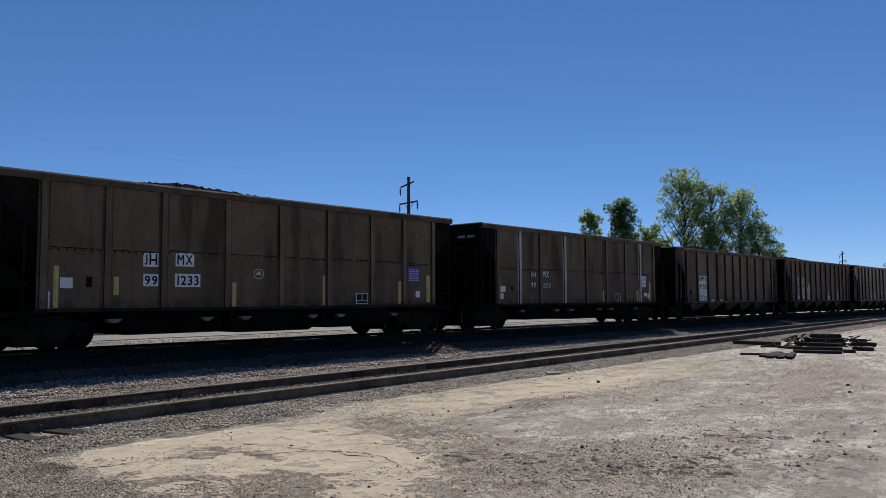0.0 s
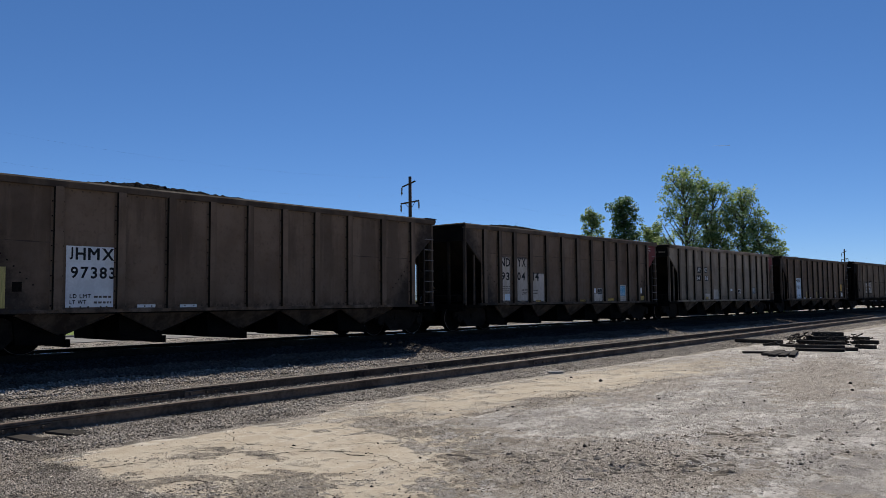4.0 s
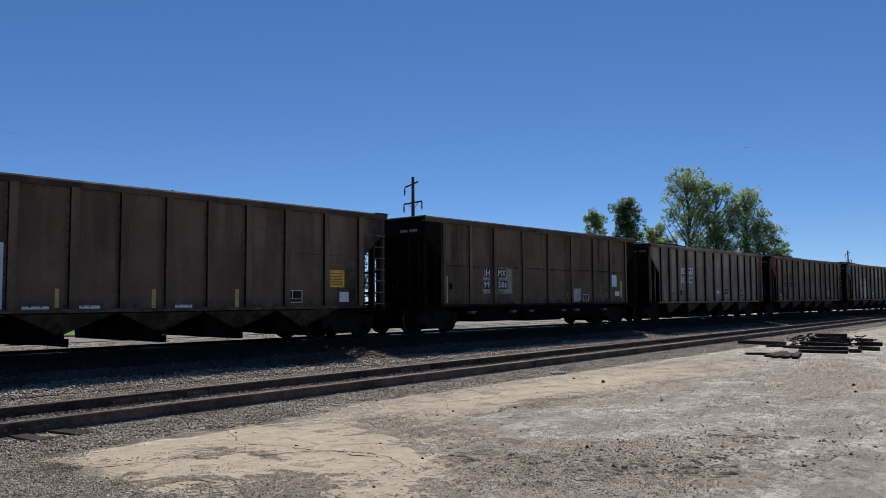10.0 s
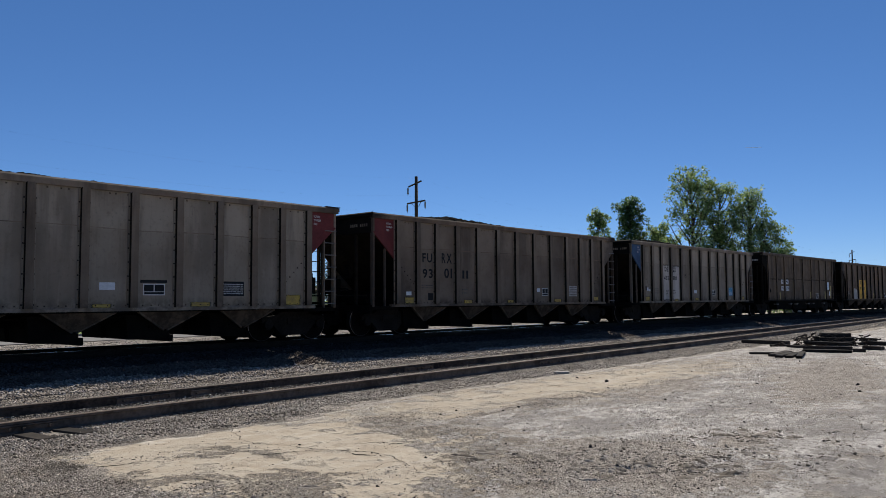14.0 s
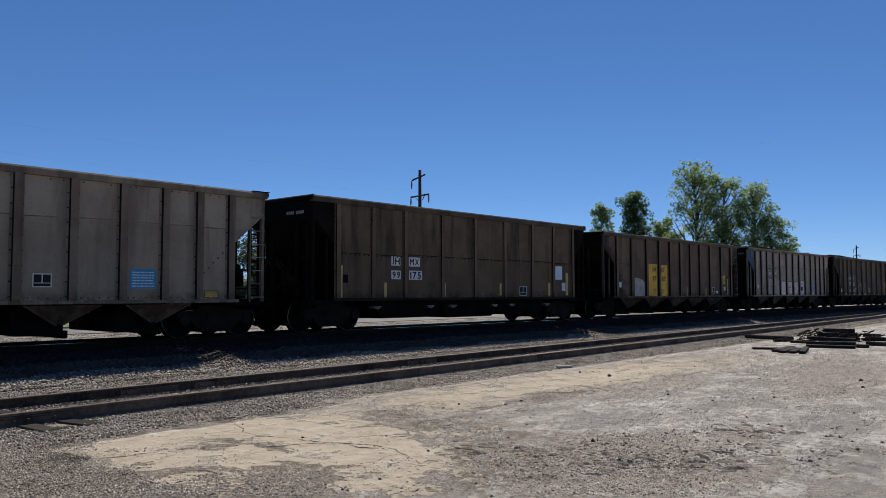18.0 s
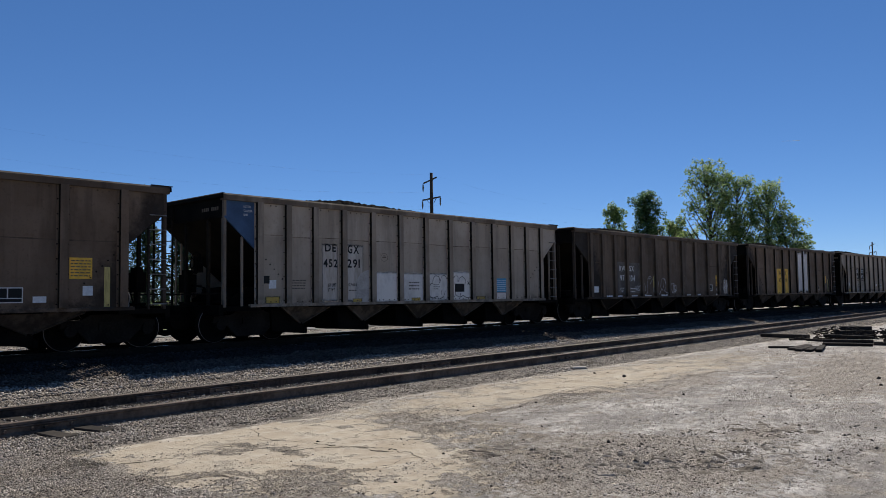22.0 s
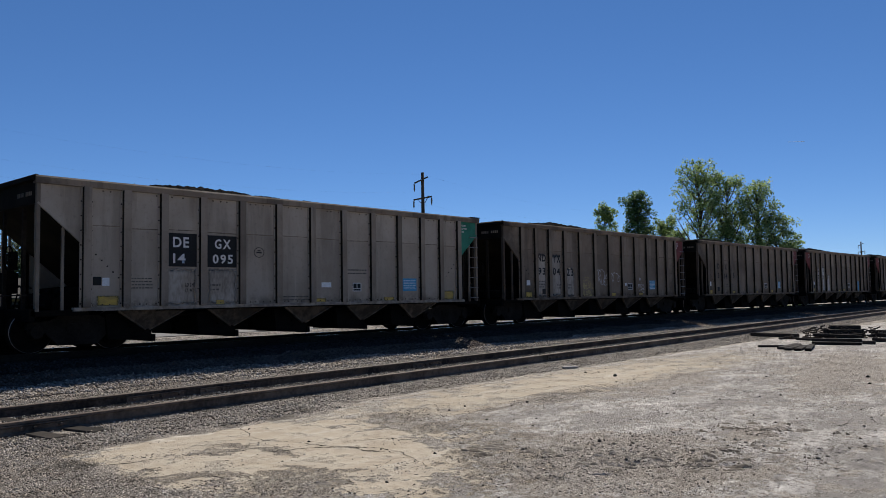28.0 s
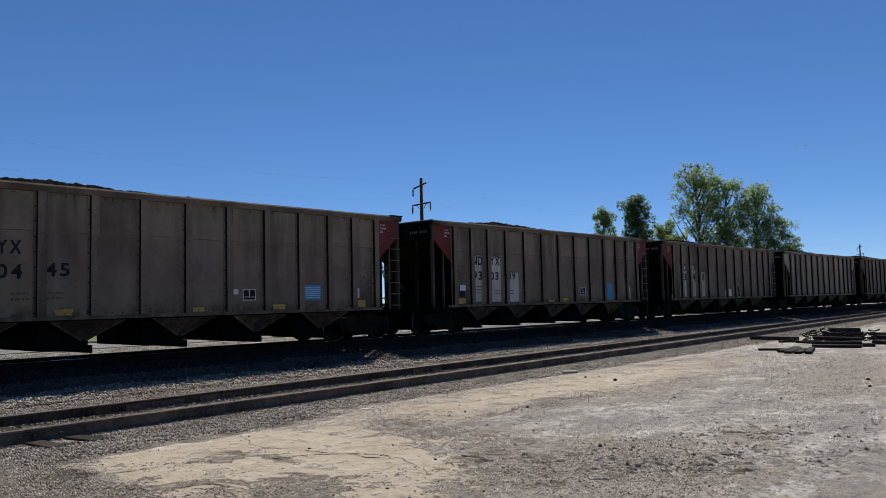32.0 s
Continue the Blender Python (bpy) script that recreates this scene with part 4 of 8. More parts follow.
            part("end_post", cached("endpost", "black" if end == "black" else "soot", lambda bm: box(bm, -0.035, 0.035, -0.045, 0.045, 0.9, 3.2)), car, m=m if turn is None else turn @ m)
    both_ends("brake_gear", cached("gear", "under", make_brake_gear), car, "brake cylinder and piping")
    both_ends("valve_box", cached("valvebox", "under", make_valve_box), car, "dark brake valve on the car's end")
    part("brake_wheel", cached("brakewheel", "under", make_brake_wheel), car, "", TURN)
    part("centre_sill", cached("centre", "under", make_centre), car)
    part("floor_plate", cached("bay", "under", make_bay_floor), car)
    if kind == "gondola":
        both_ends("end_frame", cached("endframe", "black", make_end_frame), car, "black uprights and cross bars over the platform")
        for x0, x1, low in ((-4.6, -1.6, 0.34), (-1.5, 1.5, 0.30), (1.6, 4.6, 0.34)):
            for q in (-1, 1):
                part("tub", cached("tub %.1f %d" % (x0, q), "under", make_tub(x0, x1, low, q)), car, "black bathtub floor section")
        for x in (-4.6, -2.2, -1.06, 1.2, 2.25, 4.5):
            part("bracket", cached("bracket", "rung", make_bracket), car, "small bracket under the sill", pose(x, 0, 0))
    else:
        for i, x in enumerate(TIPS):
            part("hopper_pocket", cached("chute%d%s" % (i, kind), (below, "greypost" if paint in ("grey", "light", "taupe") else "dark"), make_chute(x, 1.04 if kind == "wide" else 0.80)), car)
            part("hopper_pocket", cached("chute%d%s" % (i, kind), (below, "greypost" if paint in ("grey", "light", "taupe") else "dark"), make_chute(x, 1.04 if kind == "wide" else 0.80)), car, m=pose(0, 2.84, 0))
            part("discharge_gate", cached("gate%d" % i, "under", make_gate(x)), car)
    for x in (-6.17, 6.17):
        build_truck(car, x * stretch)
    return car


def coal_mesh(seed, heap):
    rnd = random.Random(seed)
    nx, ny = 240, 36
    lean = rnd.uniform(-4.2, -2.6)
    verts, faces = [], []
    for i in range(nx + 1):
        x = -7.2 + 14.4 * i / nx
        for j in range(ny + 1):
            y = -1.5 + 3.0 * j / ny
            hump = math.exp(-((x - lean) / 2.6) ** 2) * heap + 0.40 * math.exp(-((x + 0.6) / 4.6) ** 4)
            hump *= max(0.0, 1 - (abs(y) / 1.52) ** 2.2)
            h = 3.52 + hump
            lump = noise.noise((x * 2.2 + seed * 7, y * 2.2, 0)) * 0.06 + noise.noise((x * 9 + seed * 3, y * 9, 4)) * 0.07
            h += lump * min(1.0, max(0.0, (1.55 - abs(y)) * 3)) * (0.5 + hump)
            verts.append((x, y, h + 0.02))
    k = ny + 1
    for i in range(nx):
        for j in range(ny):
            a = i * k + j
            faces.append((a, a + k, a + k + 1, a + 1))
    me = bpy.data.meshes.new("coal")
    me.from_pydata(verts, [], faces)
    me.materials.append(M["coal"])
    return me


COAL = [coal_mesh(1, 0.16), coal_mesh(2, 0.13), coal_mesh(3, 0.0), coal_mesh(4, 0.03)]

# each car: kind, paint, left and right wing paint, pale posts, what sets it apart
GONDOLA = "dark brown coal gondola with "
HOPPER = "coal hopper car with "
CARS = [
    ("gondola", "rusty", "", "", (), GONDOLA + "black ends"),
    ("gondola", "rusty", "", "", (), GONDOLA + "violet placard and yellow stripes"),
    ("gondola", "rusty", "", "", (1, 3, 7), GONDOLA + "three pale riveted posts"),
    ("wide", "brown", "", "", (), "brown " + HOPPER + "white number panel"),
    ("ribbed", "brown", "", "red", (), "brown " + HOPPER + "white cleaned number panels"),
    ("ribbed", "grey", "", "red", (), "grey " + HOPPER + "black number squares, red end"),
    ("wide", "brown", "", "", (), "brown " + HOPPER + "pale blue number panel"),
    ("gondola", "rusty", "", "", (), GONDOLA + "white scraped patch"),
    ("ribbed", "grey", "", "red", (), "grey " + HOPPER + "white number stickers, red end"),
    ("ribbed", "taupe", "red", "", (), "grey-brown " + HOPPER + "dark red end"),
    ("ribbed", "grey", "blue", "", (), "grey " + HOPPER + "blue end wing, pale number panels"),
    ("gondola", "rusty", "", "", (), GONDOLA + "yellow stripes, white stickers"),
    ("wide", "brown", "", "", (), "brown " + HOPPER + "yellow number panel"),
    ("ribbed", "light", "blue", "", (), "light grey " + HOPPER + "black spray-painted scrawl"),
    ("long", "umber", "", "", (), "dark brown " + HOPPER + "white spray-painted scrawl"),
    ("wide", "brown", "", "", (6,), "brown " + HOPPER + "yellow panel and silver side panel"),
    ("ribbed", "light", "", "green", (), "light grey " + HOPPER + "black number squares, green end"),
    ("ribbed", "taupe", "", "red", (), "grey-brown " + HOPPER + "white and yellow scrawls"),
    ("ribbed", "taupe", "", "red", (), "grey-brown " + HOPPER + "black numbers, dark red end"),
    ("ribbed", "taupe", "red", "red", (), "grey-brown " + HOPPER + "both ends dark red"),
    ("ribbed", "taupe", "red", "", (), "grey-brown " + HOPPER + "white cleaned number panels"),
    ("ribbed", "grey", "", "", (), "grey " + HOPPER + "faded lettering"),
    ("ribbed", "taupe", "", "", (), "grey-brown " + HOPPER + "grimy plain sides"),
    ("ribbed", "grey", "", "", (), "grey " + HOPPER + "grimy plain sides"),
    ("ribbed", "taupe", "", "", (), "grey-brown " + HOPPER + "grimy plain sides"),
]
FIRST = -1
# how much longer each coupling distance is than the common pitch
SLACK = {0: 0.0, 1: -0.233, 2: 0.156, 3: -0.008, 4: -0.056, 5: 0.04, 6: 0.024, 7: -0.167, 8: -0.116, 9: -0.101, 10: -0.101, 11: -0.077, 12: -0.077, 13: 0.95, 14: -0.17, 15: -0.068, 16: -0.177, 17: 0.073, 18: -0.037, 19: 0.0}
LONG = 14
LOW = (2, 5, 6, 7, 11, 12)   # cars with a flatter load
SHORT = 0.9815          # the gondolas are a little shorter than the hoppers
OFFSET = {3: 0.13, 4: 0.12, 10: 0.11, 14: -0.12, 18: 0.09}    # by how much a body sits off the middle between its couplings
NUDGE = {3: 0.06, 4: 0.06, 10: 0.03}   # lettering that stands a little further along
OFFSETS = []
TRAIN = []


def build_train():
    for i, (kind, paint, left, right, pale, words) in enumerate(CARS):
        stretch = 1.085 if i == LONG else SHORT if kind == "gondola" else 1.0
        offset = OFFSET.get(i, 0.095 if kind == "gondola" else 0.0)
        car = build_car(kind, paint, left, right, pale, words, stretch, offset)
        coal = tagged(new("coal_load", COAL[i % 2 + (2 if i in LOW else 0)]), "black lump coal heaped in the car", "coal", "coal loads", "stuff")
        k = i + FIRST
        start = k * PITCH + sum(SLACK.get(q, 0.0) for q in range(0, max(k, 0))) + (PITCH + SLACK.get(k, 0.0)) / 2 + offset
        coal.scale.x = stretch
        OFFSETS.append(offset)
        TRAIN.append((car, coal, start, kind))


build_train()


def rolled(t):
    """Metres that the train has rolled at t seconds."""
    return 8.2727 * t + 0.02437 * t * t / 2 + -0.000058 * ((t - 16) ** 3 - 768 * t + 4096)

# ---- markings: stencils, panels, stripes and placards on the sides ----
# each call: metres along the car from its middle, then heights over the rails

M["clean"] = material("cleaned_grey_paint", (0.55, 0.50, 0.44), 0.75, other=(0.36, 0.315, 0.26), amount=0.5, size=1.2, fine=14, streak=0.7)
M["worn"] = material("half_cleaned_paint", (0.40, 0.35, 0.29), 0.75, other=(0.22, 0.18, 0.14), amount=0.6, size=1.2, fine=14, streak=0.7)
M["bright"] = material("bare_light_metal_paint", (0.74, 0.70, 0.64), 0.6, other=(0.52, 0.48, 0.43), amount=0.45, size=1.0, fine=14, streak=0.7)


def ragged(name, soft, torn):
    """Lets a painted patch fade out unevenly towards its borders."""
    m = M[name]
    n, l = m.node_tree.nodes, m.node_tree.links
    tc, sep, spots = n.new("ShaderNodeTexCoord"), n.new("ShaderNodeSeparateXYZ"), n.new("ShaderNodeTexNoise")
    l.new(tc.outputs["Object"], sep.inputs[0])
    spots.inputs["Scale"].default_value, spots.inputs["Detail"].default_value = 4.0, 12
    l.new(tc.outputs["Object"], spots.inputs[0])

    def calc(op, a, b):
        q = n.new("ShaderNodeMath")
        q.operation = op
        for i, v in enumerate((a, b)):
            if isinstance(v, float):
                q.inputs[i].default_value = v
            else:
                l.new(v, q.inputs[i])
        return q.outputs[0]
    x, z = sep.outputs[0], sep.outputs[2]
    d = calc("MINIMUM", calc("MINIMUM", x, calc("SUBTRACT", 1.0, x)), calc("MINIMUM", z, calc("SUBTRACT", 1.0, z)))
    d = calc("ADD", d, calc("MULTIPLY", calc("SUBTRACT", spots.outputs[0], 0.5), torn))
    r = n.new("ShaderNodeMapRange")
    r.interpolation_type = "SMOOTHSTEP"
    l.new(d, r.inputs[0])
    r.inputs[1].default_value, r.inputs[2].default_value = 0.0, soft
    l.new(r.outputs[0], n["Principled BSDF"].inputs["Alpha"])


for name, soft, torn in (("clean", 0.08, 0.08), ("worn", 0.15, 0.14), ("bright", 0.11, 0.12)):
    ragged(name, soft, torn)
M["faded"] = material("faded_black_panel", (0.040, 0.031, 0.024), 0.85, other=(0.062, 0.046, 0.034), amount=0.5, size=1.5, fine=12)
M["oldyellow"] = material("faded_yellow_patch", (0.52, 0.36, 0.075), 0.8, other=(0.28, 0.20, 0.08), amount=0.5, size=2.0, fine=10)
ragged("oldyellow", 0.2, 0.2)
M["oldstripe"] = material("worn_off_yellow_stripe", (0.34, 0.27, 0.12), 0.8, other=(0.16, 0.12, 0.06), amount=0.6, size=2.0, fine=10)
ragged("oldstripe", 0.3, 0.35)
M["scraped"] = flat("scraped_pale_paint", (0.52, 0.48, 0.43), wear=0.4)
M["faded"] = flat("faded_lettering", (0.14, 0.122, 0.102), wear=0.6)
FACE = -1.563           # the side panels' outer face
LAYER = {"clean": 0.004, "worn": 0.004, "bright": 0.004}
GLYPHS = {}


def glyph(sign):
    """One letter of the built-in font as a mesh one unit wide and high, upright, facing the lot; and how wide it is for its height."""
    if sign not in GLYPHS:
        curve = bpy.data.curves.new("letter", "FONT")
        curve.body, curve.offset, curve.resolution_u = sign, 0.0 if sign in "MNW" else 0.026, 3
        ob = bpy.data.objects.new("letter", curve)
        scene.collection.objects.link(ob)
        bpy.context.view_layer.update()
        me = bpy.data.meshes.new_from_object(ob.evaluated_get(bpy.context.evaluated_depsgraph_get()))
        bpy.data.objects.remove(ob)
        if sign in "MNW":
            # these keep their corners: drawn twice, a little apart, for the same weight
            k, co, rings = len(me.vertices), [v.co.copy() for v in me.vertices], [list(p.vertices) for p in me.polygons]
            me = bpy.data.meshes.new("letter")
            me.from_pydata(co + [q + Vector((0.055, 0, 0)) for q in co], [], rings + [[i + k for i in r] for r in rings])
            for v in me.vertices[k:]:
                v.co.z = 0.0006
        xs, ys = [v.co.x for v in me.vertices], [v.co.y for v in me.vertices]
        x0, y0, w, h = min(xs), min(ys), max(xs) - min(xs), max(ys) - min(ys)
        for v in me.vertices:
            v.co = ((v.co.x - x0) / w, -v.co.z, (v.co.y - y0) / h)
        GLYPHS[sign] = (me, w / h)
    return GLYPHS[sign]


def stencil(c, mat, text, x0, x1, z0, z1):
    """Lettering, sign by sign, from x0 to x1."""
    wide = [0.35 if s == " " else glyph(s)[1] for s in text]
    unit = (x1 - x0) / (sum(wide) + 0.2 * (len(text) - 1))
    x = x0
    for s, w in zip(text, wide):
        if s != " ":
            key = (s, mat)
            if key not in CACHE:
                me = glyph(s)[0].copy()
                me.materials.clear()
                me.materials.append(M[mat])
                CACHE[key] = me
            part("stencil", CACHE[key], c, "", Matrix.LocRotScale((x, FACE - 0.011, z0), None, (w * unit, 1, z1 - z0)))
        x += (w + 0.2) * unit


def plate(c, name, mat, x0, x1, z0, z1, lift=0.0):
    me = cached("unit_plate", mat, lambda bm: box(bm, 0, 1, 0, 0.004, 0, 1))
    y = FACE - LAYER.get(mat, 0.007) - lift
    return part(name, me, c, "", Matrix.LocRotScale((x0, y, z0), None, (x1 - x0, 1, z1 - z0)))


def text_bars(c, mat, rows, x0, x1, z0, z1):
    """Lettering too small to read: one bar for each row."""
    rnd = random.Random(int(1000 * abs(x0 + z0)))
    bm = bmesh.new()
    step = (z1 - z0) / rows
    for i in range(rows):
        z = z1 - step * (i + 0.75)
        x = x0
        while x < x1 - 0.02:
            w = min(rnd.uniform(0.08, 0.2) * max(0.5, x1 - x0), x1 - x)
            box(bm, x, x + w, FACE - 0.0125, FACE - 0.009, z, z + step * 0.36)
            x += w + 0.12 * step + 0.012
    return part("small_print", mesh_of(bm, "faded" if mat == "letter" else mat), c, "rows of tiny lettering")


def framed_box(c, x0, x1, z0, z1):
    b = part("stencil_box", cached("unit_plate", "letter", lambda bm: box(bm, 0, 1, 0, 0.004, 0, 1)), c, "black box with white frame", Matrix.LocRotScale((x0, FACE - 0.007, z0), None, (x1 - x0, 1, z1 - z0)))
    bm = bmesh.new()
    t = 0.022
    mid = (x0 + x1) / 2
    for a in ((x0, x1, z0, z0 + t), (x0, x1, z1 - t, z1), (x0, x0 + t, z0 + t, z1 - t), (x1 - t, x1, z0 + t, z1 - t), (mid - t / 2, mid + t / 2, z0 + 0.3 * (z1 - z0), z1 - t), (x0 + t, x1 - t, z0 + 0.28 * (z1 - z0), z0 + 0.28 * (z1 - z0) + t * 0.7)):
        box(bm, a[0], a[1], FACE - 0.013, FACE - 0.007, a[2], a[3])
    part("white_frame", mesh_of(bm, "pale"), c)


def emblem(c, mat, x0, x1, z0, z1):
    bm = bmesh.new()
    cx, cz, rx, rz = (x0 + x1) / 2, (z0 + z1) / 2, (x1 - x0) / 2, (z1 - z0) / 2
    for i in range(20):
        a, b = 2 * math.pi * i / 20, 2 * math.pi * (i + 1) / 20
        q = [(cx + rx * k * math.cos(d), cz + rz * k * math.sin(d)) for k, d in ((0.9, a), (0.9, b), (1, b), (1, a))]
        bm.faces.new([bm.verts.new((x, FACE - 0.008, z)) for x, z in q])
    box(bm, cx - rx * 0.5, cx + rx * 0.5, FACE - 0.009, FACE - 0.006, cz - rz * 0.15, cz + rz * 0.1)
    box(bm, cx - rx * 0.3, cx + rx * 0.3, FACE - 0.009, FACE - 0.006, cz + rz * 0.25, cz + rz * 0.45)
    return part("emblem", mesh_of(bm, mat), c, "plain round emblem")


def scrawl(c, mat, seed, x0, x1, z0, z1):
    """Spray-painted loops that spell nothing."""
    rnd = random.Random(seed)
    bm = bmesh.new()
    for n in range(3):
        # a running row of loops, then loose strokes over it
        loops, ph, high = rnd.uniform(2.2, 3.6), rnd.uniform(0, 6), rnd.uniform(0.26, 0.4)
        pts = []
        for i in range(64 if n == 0 else 12):
            f = i / (63 if n == 0 else 11)
            a = ph + f * loops * 2 * math.pi
            if n == 0:
                x = 0.12 + 0.72 * f + 0.16 * math.cos(a)
                z = 0.5 + high * math.sin(a) * (0.7 + 0.3 * math.sin(3 * f + ph))
            else:
                x = 0.1 + 0.75 * ((ph + n * 0.37) % 1) + 0.22 * f * math.cos(ph)
                z = 0.15 + 0.7 * f + 0.06 * math.sin(9 * f + ph)
            x, z = min(1, max(0, x)), min(1, max(0, z))
            pts.append((x0 + (x1 - x0) * x, z0 + (z1 - z0) * z))
        for p, q in zip(pts, pts[1:]):
            d = Vector((q[0] - p[0], q[1] - p[1]))
            if d.length < 0.004:
                continue
            o = Vector((-d.y, d.x)).normalized() * 0.0095
            e = d.normalized() * 0.006
            y = FACE - 0.012 - 0.0004 * n
            bm.faces.new([bm.verts.new((v[0], y, v[1])) for v in (Vector(p) - o - e, Vector(q) - o + e, Vector(q) + o + e, Vector(p) + o - e)])
    return part("scrawl", mesh_of(bm, mat), c, "spray-painted loops")


def strokes(c, mat, lines, x0, x1, z0, z1, w=0.013):
    """Spray-painted strokes: smooth runs through points given in hundredths of the box."""
    bm = bmesh.new()
    for n, line in enumerate(lines):
        p = [Vector((x0 + (x1 - x0) * u / 100, z0 + (z1 - z0) * v / 100)) for u, v in line]
        p = [p[0] * 2 - p[1]] + p + [p[-1] * 2 - p[-2]]
        run = []
        for a, b, d, e in zip(p, p[1:], p[2:], p[3:]):
            for i in range(6):
                f = i / 6
                run.append(0.5 * (2 * b + (d - a) * f + (2 * a - 5 * b + 4 * d - e) * f * f + (3 * b - a - 3 * d + e) * f ** 3))
        run.append(p[-2])
        y = FACE - 0.012 - 0.0004 * n
        rings = []
        for i, q in enumerate(run):
            way = (run[min(i + 1, len(run) - 1)] - run[max(i - 1, 0)]).normalized()
            o = Vector((-way.y, way.x)) * w * (0.75 + 0.35 * noise.noise((q.x * 5, q.y * 5, n)))
            rings.append([bm.verts.new((r.x, y, r.y)) for r in (q - o, q + o)])
        for a, b in zip(rings, rings[1:]):
            bm.faces.new((a[0], b[0], b[1], a[1]))
    return part("scrawl", mesh_of(bm, mat), c, "spray-painted looping strokes")


def torn_patch(c, mat, x0, x1, z0, z1, seed):
    """A scraped patch with an uneven outline."""
    rnd = random.Random(seed)
    ring = []
    for k in range(28):
        a = 2 * math.pi * k / 28
        u, v = math.cos(a), math.sin(a)
        q = 1 / max(abs(u), abs(v)) * rnd.uniform(0.82, 1.04) * (0.92 if k % 7 == 3 else 1.0)
        ring.append(((x0 + x1) / 2 + u * q * (x1 - x0) / 2, (z0 + z1) / 2 + v * q * (z1 - z0) / 2))
    bm = bmesh.new()
    prism(bm, ring, FACE - 0.007, FACE - 0.001)
    return part("scraped_patch", mesh_of(bm, mat), c, "white scraped patch with torn edges")


def rounded_patch(c, mat, x0, x1, z0, z1, rising=False):
    """A cleaned patch whose top falls away in a curve."""
    ring = [(x0, z0), (x1, z0)]
    for k in range(13):
        a = math.pi / 2 * k / 12
        ring.append((x0 + (x1 - x0) * math.cos(a) ** 0.8, z0 + (z1 - z0) * (0.35 + 0.65 * math.sin(a) ** 0.9)))
    if rising:
        ring = [(x0 + x1 - x, z) for x, z in reversed(ring)]
    bm = bmesh.new()
    prism(bm, ring, FACE - 0.008 if not rising else FACE - 0.005, FACE - 0.001)
    return part("cleaned_patch", mesh_of(bm, mat), c, "pale cleaned patch with a curved top")


def wing_notice(c, right):
    """Three short words on a painted end wing."""
    x = 6.46 if right else -7.06 + 0.36
    for i, word in enumerate(("ROTARY", "COUPLER", "END")):
        w = {"ROTARY": 0.22, "COUPLER": 0.26, "END": 0.12}[word]
        stencil(c, "pale", word, x, x + w, 3.44 - 0.105 * i, 3.50 - 0.105 * i)


def marks_1(c):
    plate(c, "painted_panel", "white", -3.87, -3.49, 1.93, 2.25)
    stencil(c, "letter", "JH", -3.84, -3.52, 1.97, 2.21)
    plate(c, "painted_panel", "white", -3.04, -2.54, 1.96, 2.28)
    stencil(c, "letter", "MX", -3.00, -2.58, 2.00, 2.24)
    plate(c, "painted_panel", "white", -3.86, -3.48, 1.47, 1.76)
    stencil(c, "letter", "99", -3.83, -3.51, 1.50, 1.72)
    plate(c, "painted_panel", "white", -3.05, -2.36, 1.46, 1.78)
    stencil(c, "letter", "1233", -2.99, -2.41, 1.50, 1.74)
    plate(c, "reflector_stripe", "lemon", -5.90, -5.79, 0.99, 1.89)
    plate(c, "reflector_stripe", "lemon", -4.57, -4.45, 1.26, 1.68)
    plate(c, "reflector_stripe", "lemon", -1.43, -1.31, 0.97, 1.59)
    plate(c, "reflector_stripe", "lemon", 1.59, 1.74, 0.99, 1.83)
    plate(c, "reflector_stripe", "lemon", 4.70, 4.85, 1.00, 1.71)
    plate(c, "reflector_stripe", "lemon", 6.03, 6.20, 1.05, 1.92)
    plate(c, "sticker", "white", -5.76, -5.49, 1.41, 1.64)
    plate(c, "placard", "navy", 5.14, 5.71, 1.69, 2.18)
    text_bars(c, "pale", 7, 5.20, 5.65, 1.72, 2.12)
    framed_box(c, 2.88, 3.37, 1.01, 1.33)
    plate(c, "sticker", "white", 5.51, 5.70, 1.20, 1.41)
    emblem(c, "pale", -0.78, -0.45, 1.69, 1.96)
    plate(c, "sticker", "white", -6.09, -5.97, 0.97, 1.34)
    plate(c, "painted_panel", "black", -5.20, -5.06, 1.44, 1.67)


